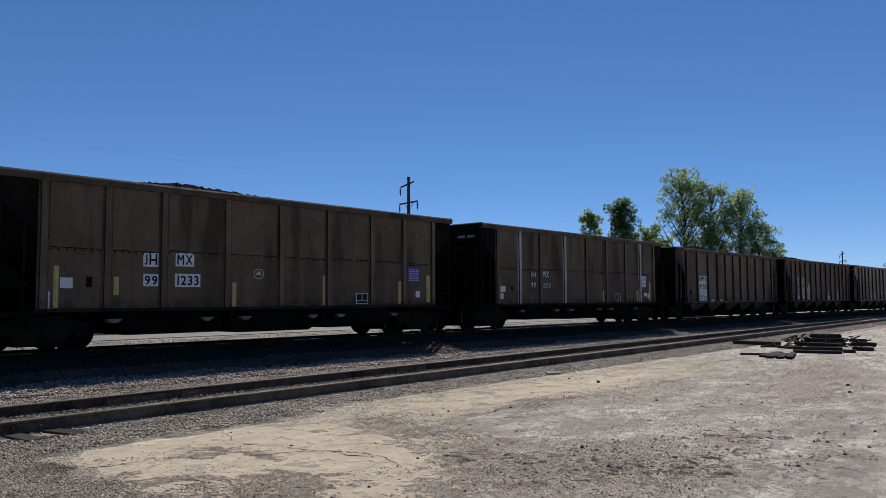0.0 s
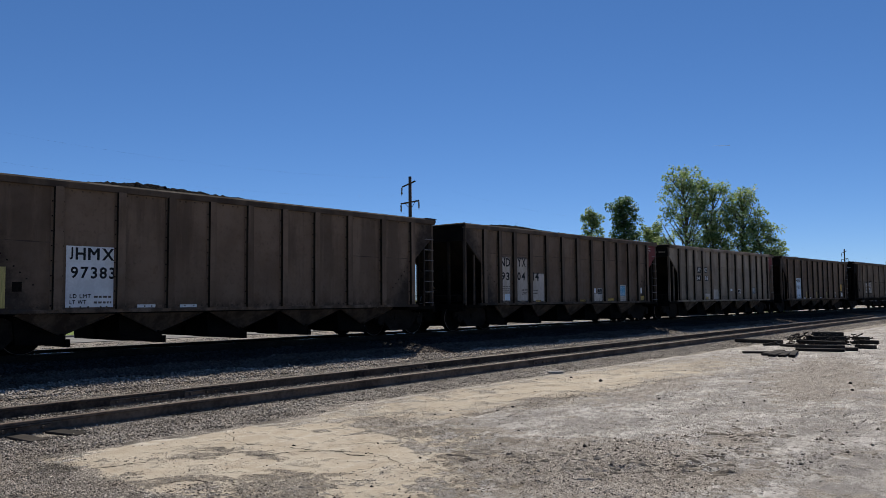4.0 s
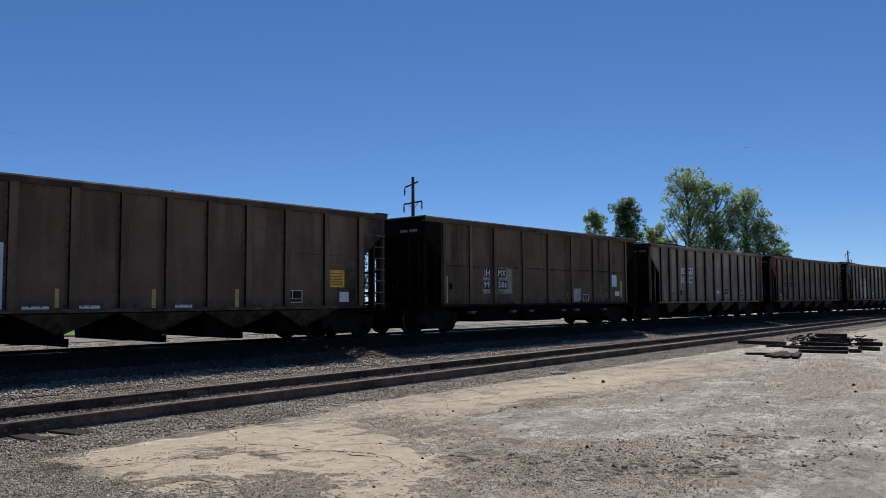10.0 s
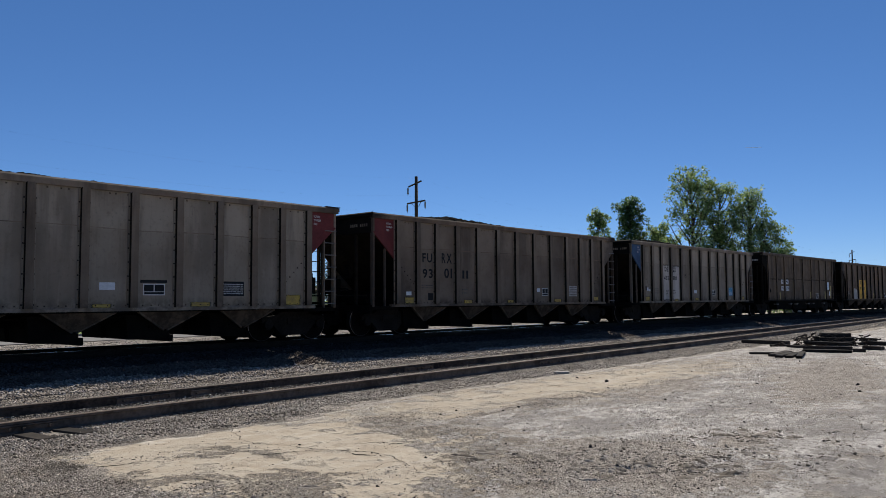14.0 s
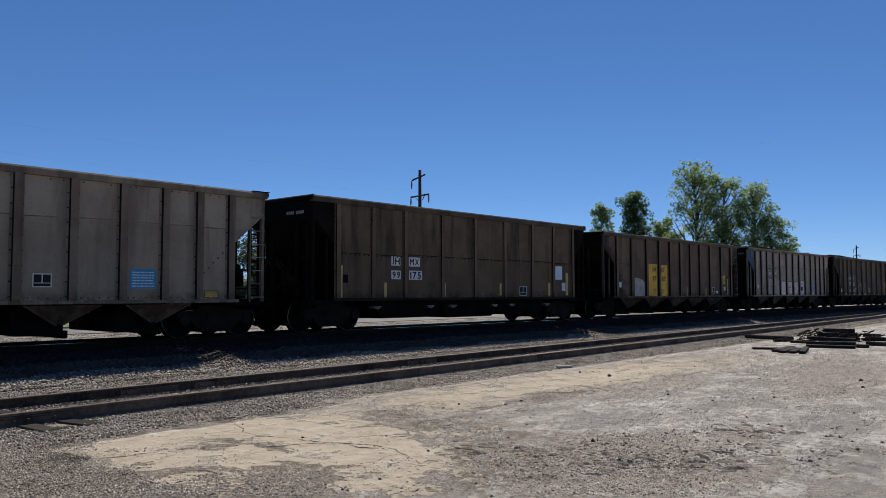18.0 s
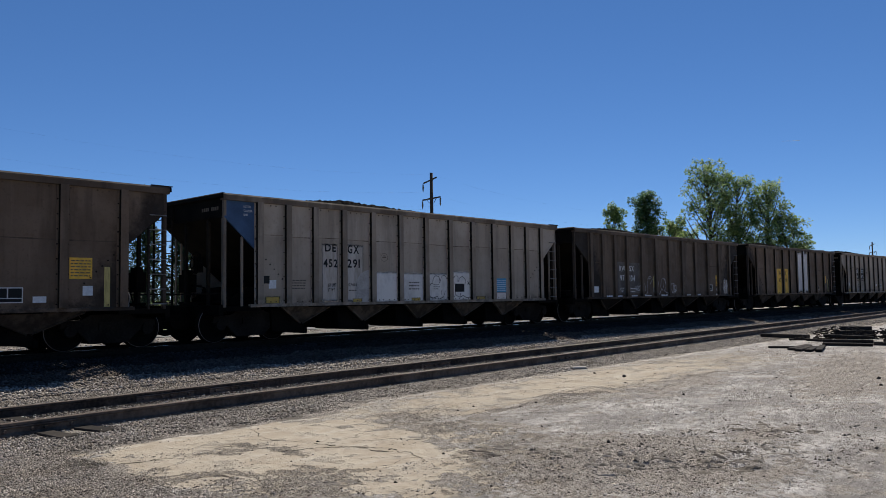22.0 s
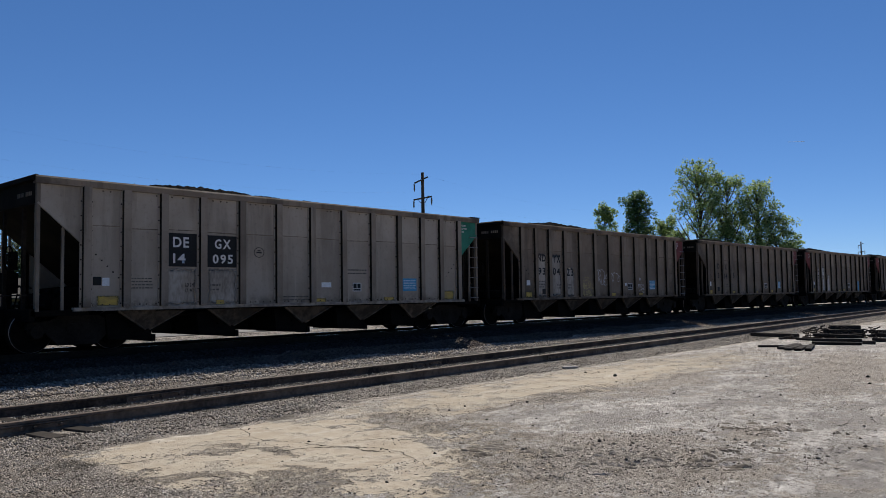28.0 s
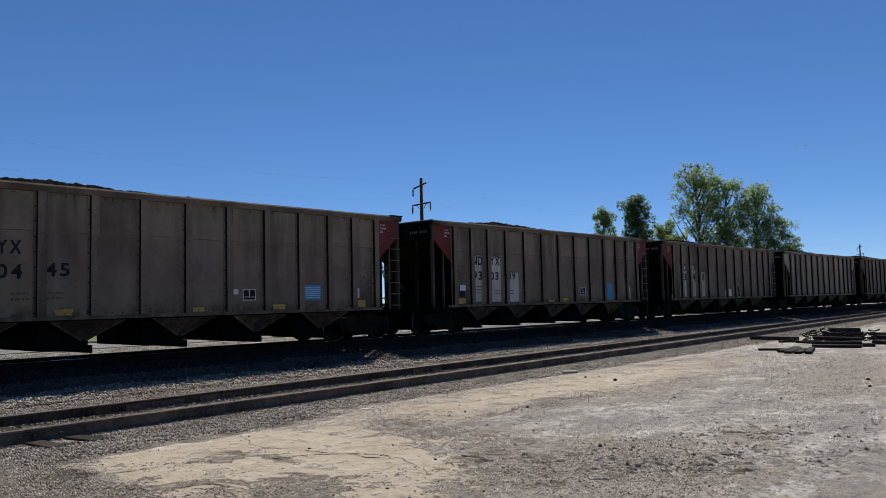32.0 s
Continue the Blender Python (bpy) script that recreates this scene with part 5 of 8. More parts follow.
def marks_2(c):
    plate(c, "painted_panel", "letter", -4.04, -3.66, 1.93, 2.24)
    stencil(c, "pale", "JH", -4.01, -3.69, 1.97, 2.20)
    plate(c, "painted_panel", "letter", -3.23, -2.70, 1.94, 2.27)
    stencil(c, "pale", "MX", -3.19, -2.75, 1.98, 2.23)
    plate(c, "painted_panel", "letter", -4.03, -3.66, 1.54, 1.82)
    stencil(c, "pale", "99", -4.00, -3.69, 1.57, 1.79)
    plate(c, "painted_panel", "letter", -3.21, -2.61, 1.52, 1.82)
    stencil(c, "pale", "075", -3.16, -2.66, 1.56, 1.78)
    plate(c, "reflector_stripe", "lemon", -6.08, -5.97, 1.01, 1.93)
    plate(c, "sticker", "white", -5.95, -5.66, 1.40, 1.62)
    plate(c, "sticker", "white", -5.95, -5.78, 1.15, 1.35)
    plate(c, "reflector_stripe", "lemon", -4.73, -4.61, 1.01, 1.45)
    plate(c, "reflector_stripe", "lemon", -1.58, -1.47, 1.01, 1.45)
    plate(c, "reflector_stripe", "lemon", 1.46, 1.57, 1.01, 1.47)
    plate(c, "reflector_stripe", "lemon", 4.60, 4.75, 1.01, 1.50)
    plate(c, "reflector_stripe", "lemon", 5.86, 6.01, 1.06, 1.91)
    framed_box(c, 2.60, 3.04, 1.02, 1.36)
    plate(c, "placard", "sticker", 5.02, 5.55, 1.67, 2.19)
    text_bars(c, "navy", 7, 5.05, 5.51, 1.70, 2.15)
    plate(c, "sticker", "white", 5.35, 5.63, 1.24, 1.41)
    plate(c, "sticker", "white", 5.71, 5.91, 1.17, 1.37)
    plate(c, "sticker", "white", -6.22, -6.14, 0.97, 1.16)
    plate(c, "painted_panel", "black", -5.30, -5.17, 1.47, 1.62)


def marks_3(c):
    plate(c, "painted_panel", "white", -4.63, -3.47, 1.01, 2.35)
    stencil(c, "letter", "JHMX", -4.56, -3.56, 2.05, 2.32)
    stencil(c, "letter", "97383", -4.53, -3.53, 1.64, 1.90)
    stencil(c, "letter", "LD LMT", -4.54, -4.08, 1.21, 1.30)
    stencil(c, "letter", "LT WT", -4.54, -4.18, 1.08, 1.17)
    text_bars(c, "letter", 2, -4.01, -3.61, 1.06, 1.31)
    plate(c, "reflector_stripe", "lemon", -5.95, -5.84, 1.01, 1.86)
    plate(c, "reflector_bar", "white", -2.99, -2.54, 0.99, 1.06)
    plate(c, "reflector_bar", "white", -1.90, -1.45, 0.98, 1.05)
    plate(c, "painted_panel", "black", -5.71, -5.52, 1.35, 1.55)


def marks_4(c):
    plate(c, "painted_panel", "clean", -5.23, -4.59, 0.97, 2.70)
    plate(c, "painted_panel", "clean", -4.35, -3.44, 0.97, 2.71)
    plate(c, "painted_panel", "clean", -3.22, -2.31, 0.97, 2.13)
    stencil(c, "letter", "ND", -5.20, -4.61, 2.31, 2.63)
    stencil(c, "letter", "YX", -4.12, -3.60, 2.33, 2.65)
    stencil(c, "letter", "93", -5.15, -4.65, 1.80, 2.10)
    stencil(c, "letter", "04", -4.15, -3.65, 1.81, 2.12)
    stencil(c, "letter", "14", -3.14, -2.72, 1.81, 2.13)
    text_bars(c, "letter", 4, -5.19, -4.63, 1.30, 1.61)
    plate(c, "sticker", "sticker", -4.94, -4.62, 1.06, 1.30)
    stencil(c, "letter", "LD LMT", -3.86, -3.50, 1.41, 1.49)
    stencil(c, "letter", "LT WT", -3.85, -3.57, 1.27, 1.36)
    text_bars(c, "letter", 2, -3.17, -2.80, 1.27, 1.50)
    plate(c, "yellow_patch", "oldyellow", -2.99, -2.57, 0.98, 1.07)
    plate(c, "yellow_patch", "oldyellow", 0.13, 0.75, 0.97, 1.07)
    plate(c, "painted_panel", "clean", 1.29, 2.18, 0.97, 1.33)
    plate(c, "sticker", "white", 1.30, 1.61, 1.33, 1.53)
    framed_box(c, 1.74, 2.12, 1.25, 1.53)
    plate(c, "painted_panel", "clean", 3.50, 4.32, 0.94, 1.74)
    plate(c, "placard", "cyan", 3.58, 4.18, 1.22, 1.64)
    text_bars(c, "sticker", 7, 3.61, 4.14, 1.25, 1.60)
    text_bars(c, "letter", 2, 3.64, 4.12, 1.03, 1.15)
    plate(c, "yellow_patch", "oldyellow", 2.39, 3.20, 0.97, 1.11)
    plate(c, "yellow_patch", "oldyellow", 0.20, 0.80, 0.97, 1.06)
    plate(c, "sticker", "white", 5.50, 5.82, 1.32, 1.58)
    plate(c, "yellow_patch", "oldyellow", 5.45, 6.07, 0.97, 1.23)
    plate(c, "painted_panel", "red", 6.32, 6.63, 3.38, 3.59)


def marks_5(c):
    plate(c, "painted_panel", "letter", -4.01, -3.57, 2.41, 2.73)
    stencil(c, "pale", "AP", -3.98, -3.61, 2.45, 2.69)
    plate(c, "painted_panel", "letter", -3.30, -2.77, 2.43, 2.73)
    stencil(c, "pale", "OX", -3.26, -2.81, 2.47, 2.69)
    plate(c, "painted_panel", "letter", -4.30, -3.56, 1.99, 2.28)
    stencil(c, "pale", "14", -4.09, -3.72, 2.03, 2.24)
    plate(c, "painted_panel", "letter", -3.30, -2.63, 1.99, 2.28)
    stencil(c, "pale", "508", -3.24, -2.68, 2.03, 2.25)
    plate(c, "painted_panel", "letter", -4.42, -4.11, 1.22, 1.46)
    text_bars(c, "letter", 2, -3.25, -2.85, 1.33, 1.58)
    plate(c, "painted_panel", "clean", -3.28, -2.41, 0.99, 1.32)
    plate(c, "painted_panel", "clean", -2.16, -1.28, 0.97, 1.57)
    plate(c, "sticker", "white", 0.38, 0.65, 1.45, 1.57)
    framed_box(c, 1.45, 1.85, 1.28, 1.56)
    plate(c, "placard", "teal", 3.61, 4.20, 1.30, 1.67)
    text_bars(c, "pale", 6, 3.64, 4.17, 1.31, 1.64)
    plate(c, "yellow_patch", "oldyellow", -3.07, -2.64, 0.99, 1.15)
    plate(c, "sticker", "white", 5.45, 5.68, 1.27, 1.35)
    text_bars(c, "letter", 2, -0.88, -0.20, 1.07, 1.17)


def marks_6(c):
    plate(c, "painted_panel", "sticker", -4.79, -3.64, 0.98, 2.34)
    stencil(c, "letter", "JHMX", -4.71, -3.73, 2.07, 2.29)
    stencil(c, "letter", "97525", -4.65, -3.73, 1.64, 1.85)
    stencil(c, "letter", "LD LMT", -4.67, -4.22, 1.17, 1.25)
    stencil(c, "letter", "LT WT", -4.67, -4.31, 1.03, 1.12)
    text_bars(c, "letter", 2, -4.14, -3.75, 1.01, 1.27)
    framed_box(c, 3.39, 4.07, 1.07, 1.41)
    plate(c, "reflector_stripe", "lemon", -6.14, -6.00, 0.97, 1.88)
    plate(c, "reflector_bar", "white", -3.26, -2.71, 0.97, 1.03)
    plate(c, "reflector_stripe", "lemon", -2.60, -2.51, 1.00, 1.41)
    plate(c, "reflector_stripe", "lemon", -0.39, -0.29, 0.97, 1.42)
    plate(c, "reflector_stripe", "lemon", 1.89, 2.01, 0.97, 1.43)
    plate(c, "reflector_bar", "white", -2.08, -1.61, 0.97, 1.04)
    plate(c, "reflector_bar", "white", 0.21, 0.67, 0.97, 1.04)
    plate(c, "placard", "yellow", 4.93, 5.63, 1.50, 2.00)
    text_bars(c, "letter", 5, 5.00, 5.56, 1.54, 1.94)
    plate(c, "sticker", "white", 5.44, 5.80, 1.08, 1.37)


def marks_7(c):
    plate(c, "painted_panel", "worn", -4.09, -3.56, 1.26, 2.32)
    plate(c, "painted_panel", "worn", -3.25, -2.20, 1.26, 2.37)
    plate(c, "painted_panel", "letter", -4.01, -3.60, 1.93, 2.22)
    stencil(c, "pale", "JH", -3.98, -3.64, 1.96, 2.19)
    plate(c, "painted_panel", "letter", -3.18, -2.66, 1.93, 2.24)
    stencil(c, "pale", "MX", -3.14, -2.70, 1.97, 2.20)
    plate(c, "painted_panel", "letter", -4.02, -3.61, 1.50, 1.80)
    stencil(c, "pale", "99", -3.98, -3.65, 1.54, 1.76)
    plate(c, "painted_panel", "letter", -3.19, -2.58, 1.51, 1.81)
    stencil(c, "pale", "586", -3.14, -2.63, 1.55, 1.77)
    plate(c, "reflector_stripe", "lemon", -6.06, -5.93, 1.01, 1.92)
    torn_patch(c, "scraped", 1.93, 2.54, 0.99, 1.58, 3)
    framed_box(c, 2.67, 3.11, 1.03, 1.33)
    plate(c, "sticker", "sticker", 5.01, 5.54, 1.66, 2.17)
    plate(c, "sticker", "white", 5.37, 5.77, 1.26, 1.45)
    plate(c, "reflector_stripe", "lemon", 5.86, 6.01, 1.18, 1.92)
    plate(c, "sticker", "white", -6.21, -6.12, 0.97, 1.42)
    plate(c, "reflector_stripe", "oldstripe", -1.58, -1.41, 1.01, 1.50)
    plate(c, "reflector_stripe", "oldstripe", 1.46, 1.57, 1.00, 1.53)
    plate(c, "reflector_stripe", "oldstripe", 4.59, 4.72, 1.01, 1.56)
    plate(c, "painted_panel", "black", -5.86, -5.69, 1.48, 1.68)


def marks_8(c):
    plate(c, "painted_panel", "white", -3.98, -3.54, 2.37, 2.68)
    stencil(c, "letter", "JH", -3.94, -3.58, 2.41, 2.65)
    plate(c, "painted_panel", "white", -3.23, -2.57, 2.36, 2.70)
    stencil(c, "letter", "MX", -3.17, -2.62, 2.40, 2.66)
    plate(c, "painted_panel", "white", -3.99, -3.50, 1.92, 2.23)
    stencil(c, "letter", "05", -3.95, -3.54, 1.96, 2.20)
    plate(c, "painted_panel", "white", -3.22, -2.59, 1.92, 2.23)
    stencil(c, "letter", "148", -3.17, -2.64, 1.96, 2.20)
    plate(c, "painted_panel", "letter", -4.18, -3.95, 1.29, 1.54)
    stencil(c, "letter", "LD LMT", -3.91, -3.57, 1.42, 1.50)
    stencil(c, "letter", "LT WT", -3.91, -3.64, 1.30, 1.38)
    text_bars(c, "letter", 2, -3.20, -2.81, 1.29, 1.52)
    plate(c, "yellow_patch", "oldyellow", -6.05, -5.51, 0.97, 1.19)
    plate(c, "yellow_patch", "oldyellow", -3.00, -2.56, 0.97, 1.06)
    plate(c, "yellow_patch", "oldyellow", 0.18, 0.68, 0.97, 1.06)
    plate(c, "yellow_patch", "oldyellow", 2.59, 3.22, 0.97, 1.09)
    plate(c, "yellow_patch", "oldyellow", 5.39, 6.03, 0.97, 1.28)
    framed_box(c, 1.40, 1.95, 1.25, 1.52)
    plate(c, "painted_panel", "letter", 1.33, 2.00, 1.54, 1.61)
    plate(c, "sticker", "white", 0.37, 0.73, 1.37, 1.54)
    plate(c, "placard", "letter", 3.46, 4.16, 1.23, 1.60)
    text_bars(c, "pale", 6, 3.48, 4.13, 1.27, 1.56)
    text_bars(c, "letter", 3, -5.24, -4.66, 1.29, 1.46)


def marks_9(c):
    stencil(c, "letter", "FU", -5.08, -4.61, 2.32, 2.62)
    stencil(c, "letter", "RX", -4.14, -3.63, 2.32, 2.65)
    stencil(c, "letter", "93", -5.07, -4.58, 1.81, 2.11)
    stencil(c, "letter", "01", -4.02, -3.62, 1.82, 2.15)
    stencil(c, "letter", "11", -3.08, -2.77, 1.82, 2.10)
    text_bars(c, "letter", 2, -5.13, -4.52, 1.46, 1.62)
    plate(c, "yellow_patch", "oldyellow", -5.93, -5.43, 0.98, 1.21)
    framed_box(c, 1.70, 2.12, 1.23, 1.53)
    plate(c, "sticker", "white", 1.33, 1.58, 1.38, 1.52)
    plate(c, "placard", "silver", 3.64, 4.23, 1.21, 1.63)
    text_bars(c, "letter", 5, 3.67, 4.19, 1.25, 1.60)
    plate(c, "yellow_patch", "oldyellow", -3.02, -2.50, 0.97, 1.10)
    plate(c, "yellow_patch", "oldyellow", -0.56, -0.11, 0.97, 1.09)
    plate(c, "yellow_patch", "oldyellow", 2.50, 3.10, 0.98, 1.11)
    plate(c, "yellow_patch", "oldyellow", 5.49, 5.95, 1.01, 1.21)
    text_bars(c, "letter", 2, -3.11, -2.80, 1.28, 1.51)
    plate(c, "painted_panel", "letter", -4.81, -4.53, 1.09, 1.32)
    plate(c, "sticker", "white", -5.83, -5.59, 1.25, 1.37)


def marks_10(c):
    plate(c, "painted_panel", "clean", -4.29, -3.41, 0.97, 2.77)
    plate(c, "painted_panel", "clean", -3.17, -2.31, 0.97, 2.75)
    stencil(c, "letter", "DE", -3.92, -3.53, 2.41, 2.65)
    stencil(c, "letter", "GX", -3.10, -2.69, 2.39, 2.63)
    stencil(c, "letter", "452", -3.99, -3.49, 1.98, 2.20)
    stencil(c, "letter", "381", -3.09, -2.65, 1.99, 2.21)
    stencil(c, "letter", "LD LMT", -3.83, -3.55, 1.41, 1.49)
    stencil(c, "letter", "LT WT", -3.83, -3.61, 1.29, 1.37)
    text_bars(c, "letter", 2, -3.11, -2.78, 1.31, 1.56)
    plate(c, "yellow_patch", "oldyellow", -5.98, -5.47, 0.98, 1.20)
    plate(c, "sticker", "white", -5.76, -5.60, 1.47, 1.61)
    plate(c, "sticker", "white", -5.57, -5.41, 1.44, 1.54)
    plate(c, "painted_panel", "letter", -5.97, -5.78, 1.49, 1.68)
    emblem(c, "letter", -1.78, -1.49, 2.14, 2.38)
    plate(c, "sticker", "white", -0.66, -0.32, 1.35, 1.51)
    framed_box(c, 1.56, 1.95, 1.25, 1.54)
    plate(c, "placard", "cyan", 3.68, 4.32, 1.23, 1.68)
    text_bars(c, "sticker", 6, 3.73, 4.27, 1.26, 1.64)
    plate(c, "yellow_patch", "oldyellow", -2.91, -2.50, 0.97, 1.08)
    plate(c, "yellow_patch", "oldyellow", -0.56, -0.07, 0.97, 1.12)
    plate(c, "yellow_patch", "oldyellow", 5.56, 6.02, 1.00, 1.20)
    text_bars(c, "letter", 3, -5.12, -4.52, 1.32, 1.61)


def marks_11(c):
    plate(c, "painted_panel", "white", -3.96, -3.57, 1.97, 2.25)
    stencil(c, "letter", "JH", -3.93, -3.60, 2.00, 2.22)
    plate(c, "painted_panel", "white", -3.19, -2.68, 1.96, 2.25)
    stencil(c, "letter", "MX", -3.15, -2.72, 2.00, 2.21)
    plate(c, "painted_panel", "white", -3.96, -3.55, 1.55, 1.82)
    stencil(c, "letter", "99", -3.92, -3.59, 1.58, 1.79)
    plate(c, "painted_panel", "white", -3.18, -2.58, 1.54, 1.83)
    stencil(c, "letter", "175", -3.13, -2.63, 1.57, 1.79)
    plate(c, "reflector_stripe", "lemon", -6.04, -5.94, 0.99, 1.92)
    plate(c, "reflector_stripe", "lemon", -4.26, -4.15, 0.99, 1.44)
    plate(c, "reflector_stripe", "lemon", -1.55, -1.43, 1.00, 1.44)
    plate(c, "reflector_stripe", "lemon", 1.50, 1.61, 1.03, 1.46)
    plate(c, "painted_panel", "black", -5.92, -5.73, 1.42, 1.66)
    framed_box(c, 2.70, 3.16, 1.02, 1.36)
    plate(c, "sticker", "sticker", 5.03, 5.58, 1.64, 2.17)
    plate(c, "sticker", "white", 5.56, 5.81, 1.20, 1.52)
    plate(c, "reflector_stripe", "lemon", 4.59, 4.73, 0.99, 1.51)
    plate(c, "reflector_stripe", "lemon", 5.84, 6.00, 1.02, 1.92)
    plate(c, "sticker", "white", -6.09, -6.06, 0.97, 1.32)


def marks_12(c):
    plate(c, "painted_panel", "yellow", -3.35, -2.40, 0.97, 2.47)
    plate(c, "painted_panel", "yellow", -2.20, -1.34, 0.97, 2.45)
    stencil(c, "letter", "JH", -2.88, -2.49, 2.10, 2.35)
    stencil(c, "letter", "MX", -2.15, -1.65, 2.10, 2.32)
    stencil(c, "letter", "97", -2.87, -2.50, 1.68, 1.91)
    stencil(c, "letter", "085", -2.13, -1.55, 1.68, 1.90)
    stencil(c, "letter", "LD LMT", -2.87, -2.53, 1.22, 1.31)
    stencil(c, "letter", "LT WT", -2.87, -2.59, 1.09, 1.17)
    text_bars(c, "letter", 2, -2.14, -1.75, 1.06, 1.32)
    rounded_patch(c, "silver", -4.56, -3.47, 0.97, 1.80)
    plate(c, "reflector_stripe", "lemon", -4.74, -4.66, 0.97, 1.45)
    plate(c, "reflector_stripe", "lemon", -6.16, -6.04, 0.97, 1.88)
    plate(c, "sticker", "white", -6.02, -5.76, 1.36, 1.60)
    plate(c, "stencil_box", "letter", -6.00, -5.64, 1.14, 1.26)
    emblem(c, "letter", -0.77, -0.48, 1.96, 2.22)
    plate(c, "reflector_stripe", "lemon", -0.95, -0.87, 0.97, 1.41)
    plate(c, "reflector_stripe", "lemon", 0.76, 0.84, 0.97, 1.40)
    plate(c, "reflector_stripe", "lemon", 3.00, 3.09, 0.97, 1.40)
    framed_box(c, 3.54, 4.13, 1.09, 1.41)
    plate(c, "sticker", "white", 4.32, 4.59, 1.09, 1.22)
    plate(c, "placard", "yellow", 5.05, 5.54, 1.59, 2.05)
    text_bars(c, "letter", 6, 5.08, 5.50, 1.63, 2.02)
    plate(c, "sticker", "white", 5.34, 5.56, 1.23, 1.44)
    plate(c, "reflector_stripe", "lemon", 5.81, 5.94, 0.98, 1.86)


def marks_13(c):
    plate(c, "painted_panel", "clean", -4.17, -3.59, 0.97, 2.65)
    plate(c, "painted_panel", "clean", -3.37, -2.62, 0.97, 2.66)
    rounded_patch(c, "silver", -2.95, -2.20, 0.97, 1.92, True)
    plate(c, "painted_panel", "bright", -2.42, -1.02, 0.93, 1.88)
    plate(c, "painted_panel", "bright", -1.26, 0.12, 0.93, 1.86, 0.0015)
    plate(c, "painted_panel", "bright", -0.12, 1.26, 0.93, 1.86)
    plate(c, "painted_panel", "bright", 1.02, 2.40, 0.93, 1.94, 0.0015)
    text_bars(c, "letter", 3, -0.75, -0.30, 1.30, 1.60)
    stencil(c, "letter", "DE", -4.06, -3.66, 2.40, 2.62)
    stencil(c, "letter", "GX", -3.23, -2.80, 2.37, 2.62)
    stencil(c, "letter", "452", -4.12, -3.61, 1.96, 2.19)
    stencil(c, "letter", "291", -3.25, -2.77, 1.96, 2.21)
    stencil(c, "letter", "LD LMT", -3.95, -3.66, 1.42, 1.51)
    stencil(c, "letter", "LT WT", -3.95, -3.72, 1.28, 1.37)
    stencil(c, "letter", "237000", -3.25, -2.88, 1.43, 1.51)
    text_bars(c, "letter", 1, -3.20, -2.90, 1.27, 1.36)
    emblem(c, "greypost", -1.94, -1.64, 2.17, 2.42)
    plate(c, "painted_panel", "letter", -6.13, -5.91, 1.50, 1.70)
    plate(c, "sticker", "white", -5.93, -5.70, 1.37, 1.59)
    plate(c, "yellow_patch", "oldyellow", -6.07, -5.56, 0.97, 1.17)
    plate(c, "yellow_patch", "oldyellow", -3.08, -2.66, 0.97, 1.08)
    plate(c, "yellow_patch", "oldyellow", -0.68, -0.21, 0.97, 1.08)
    plate(c, "yellow_patch", "oldyellow", 2.46, 3.00, 0.97, 1.09)
    strokes(c, "letter", (
        ((2, 20), (0, 40), (6, 62), (10, 66), (12, 85), (18, 95), (25, 88), (26, 66), (30, 90), (36, 97), (42, 85), (44, 62), (50, 66), (54, 55), (50, 30), (52, 12), (60, 14), (62, 40), (60, 70)),
        ((57, 50), (56, 80), (62, 95), (68, 92), (68, 72), (74, 90), (80, 92), (86, 78), (84, 60)), ((91, 75), (96, 60)), ((97, 75), (91, 60)), ((90, 67), (98, 67)),
        ((2, 20), (10, 8), (20, 14), (24, 4), (34, 12), (36, 0), (46, 8), (50, 4)), ((62, 20), (72, 10), (80, 16), (88, 8), (98, 10)), ((12, 60), (24, 60)), ((12, 52), (26, 52)), ((12, 44), (22, 44)),
        ((30, 40), (30, 20)), ((38, 34), (36, 18)), ((3, 12), (18, 6)), ((74, 26), (72, 12)),
    ), 0.10, 2.22, 0.98, 1.80, 0.012)
    plate(c, "painted_panel", "letter", 1.39, 1.87, 1.24, 1.51)
    plate(c, "placard", "cyan", 3.53, 4.14, 1.21, 1.70)
    text_bars(c, "sticker", 6, 3.58, 4.11, 1.25, 1.66)
    plate(c, "painted_panel", "bright", 3.45, 4.17, 0.97, 1.20)
    text_bars(c, "letter", 4, -5.33, -4.74, 1.34, 1.63)


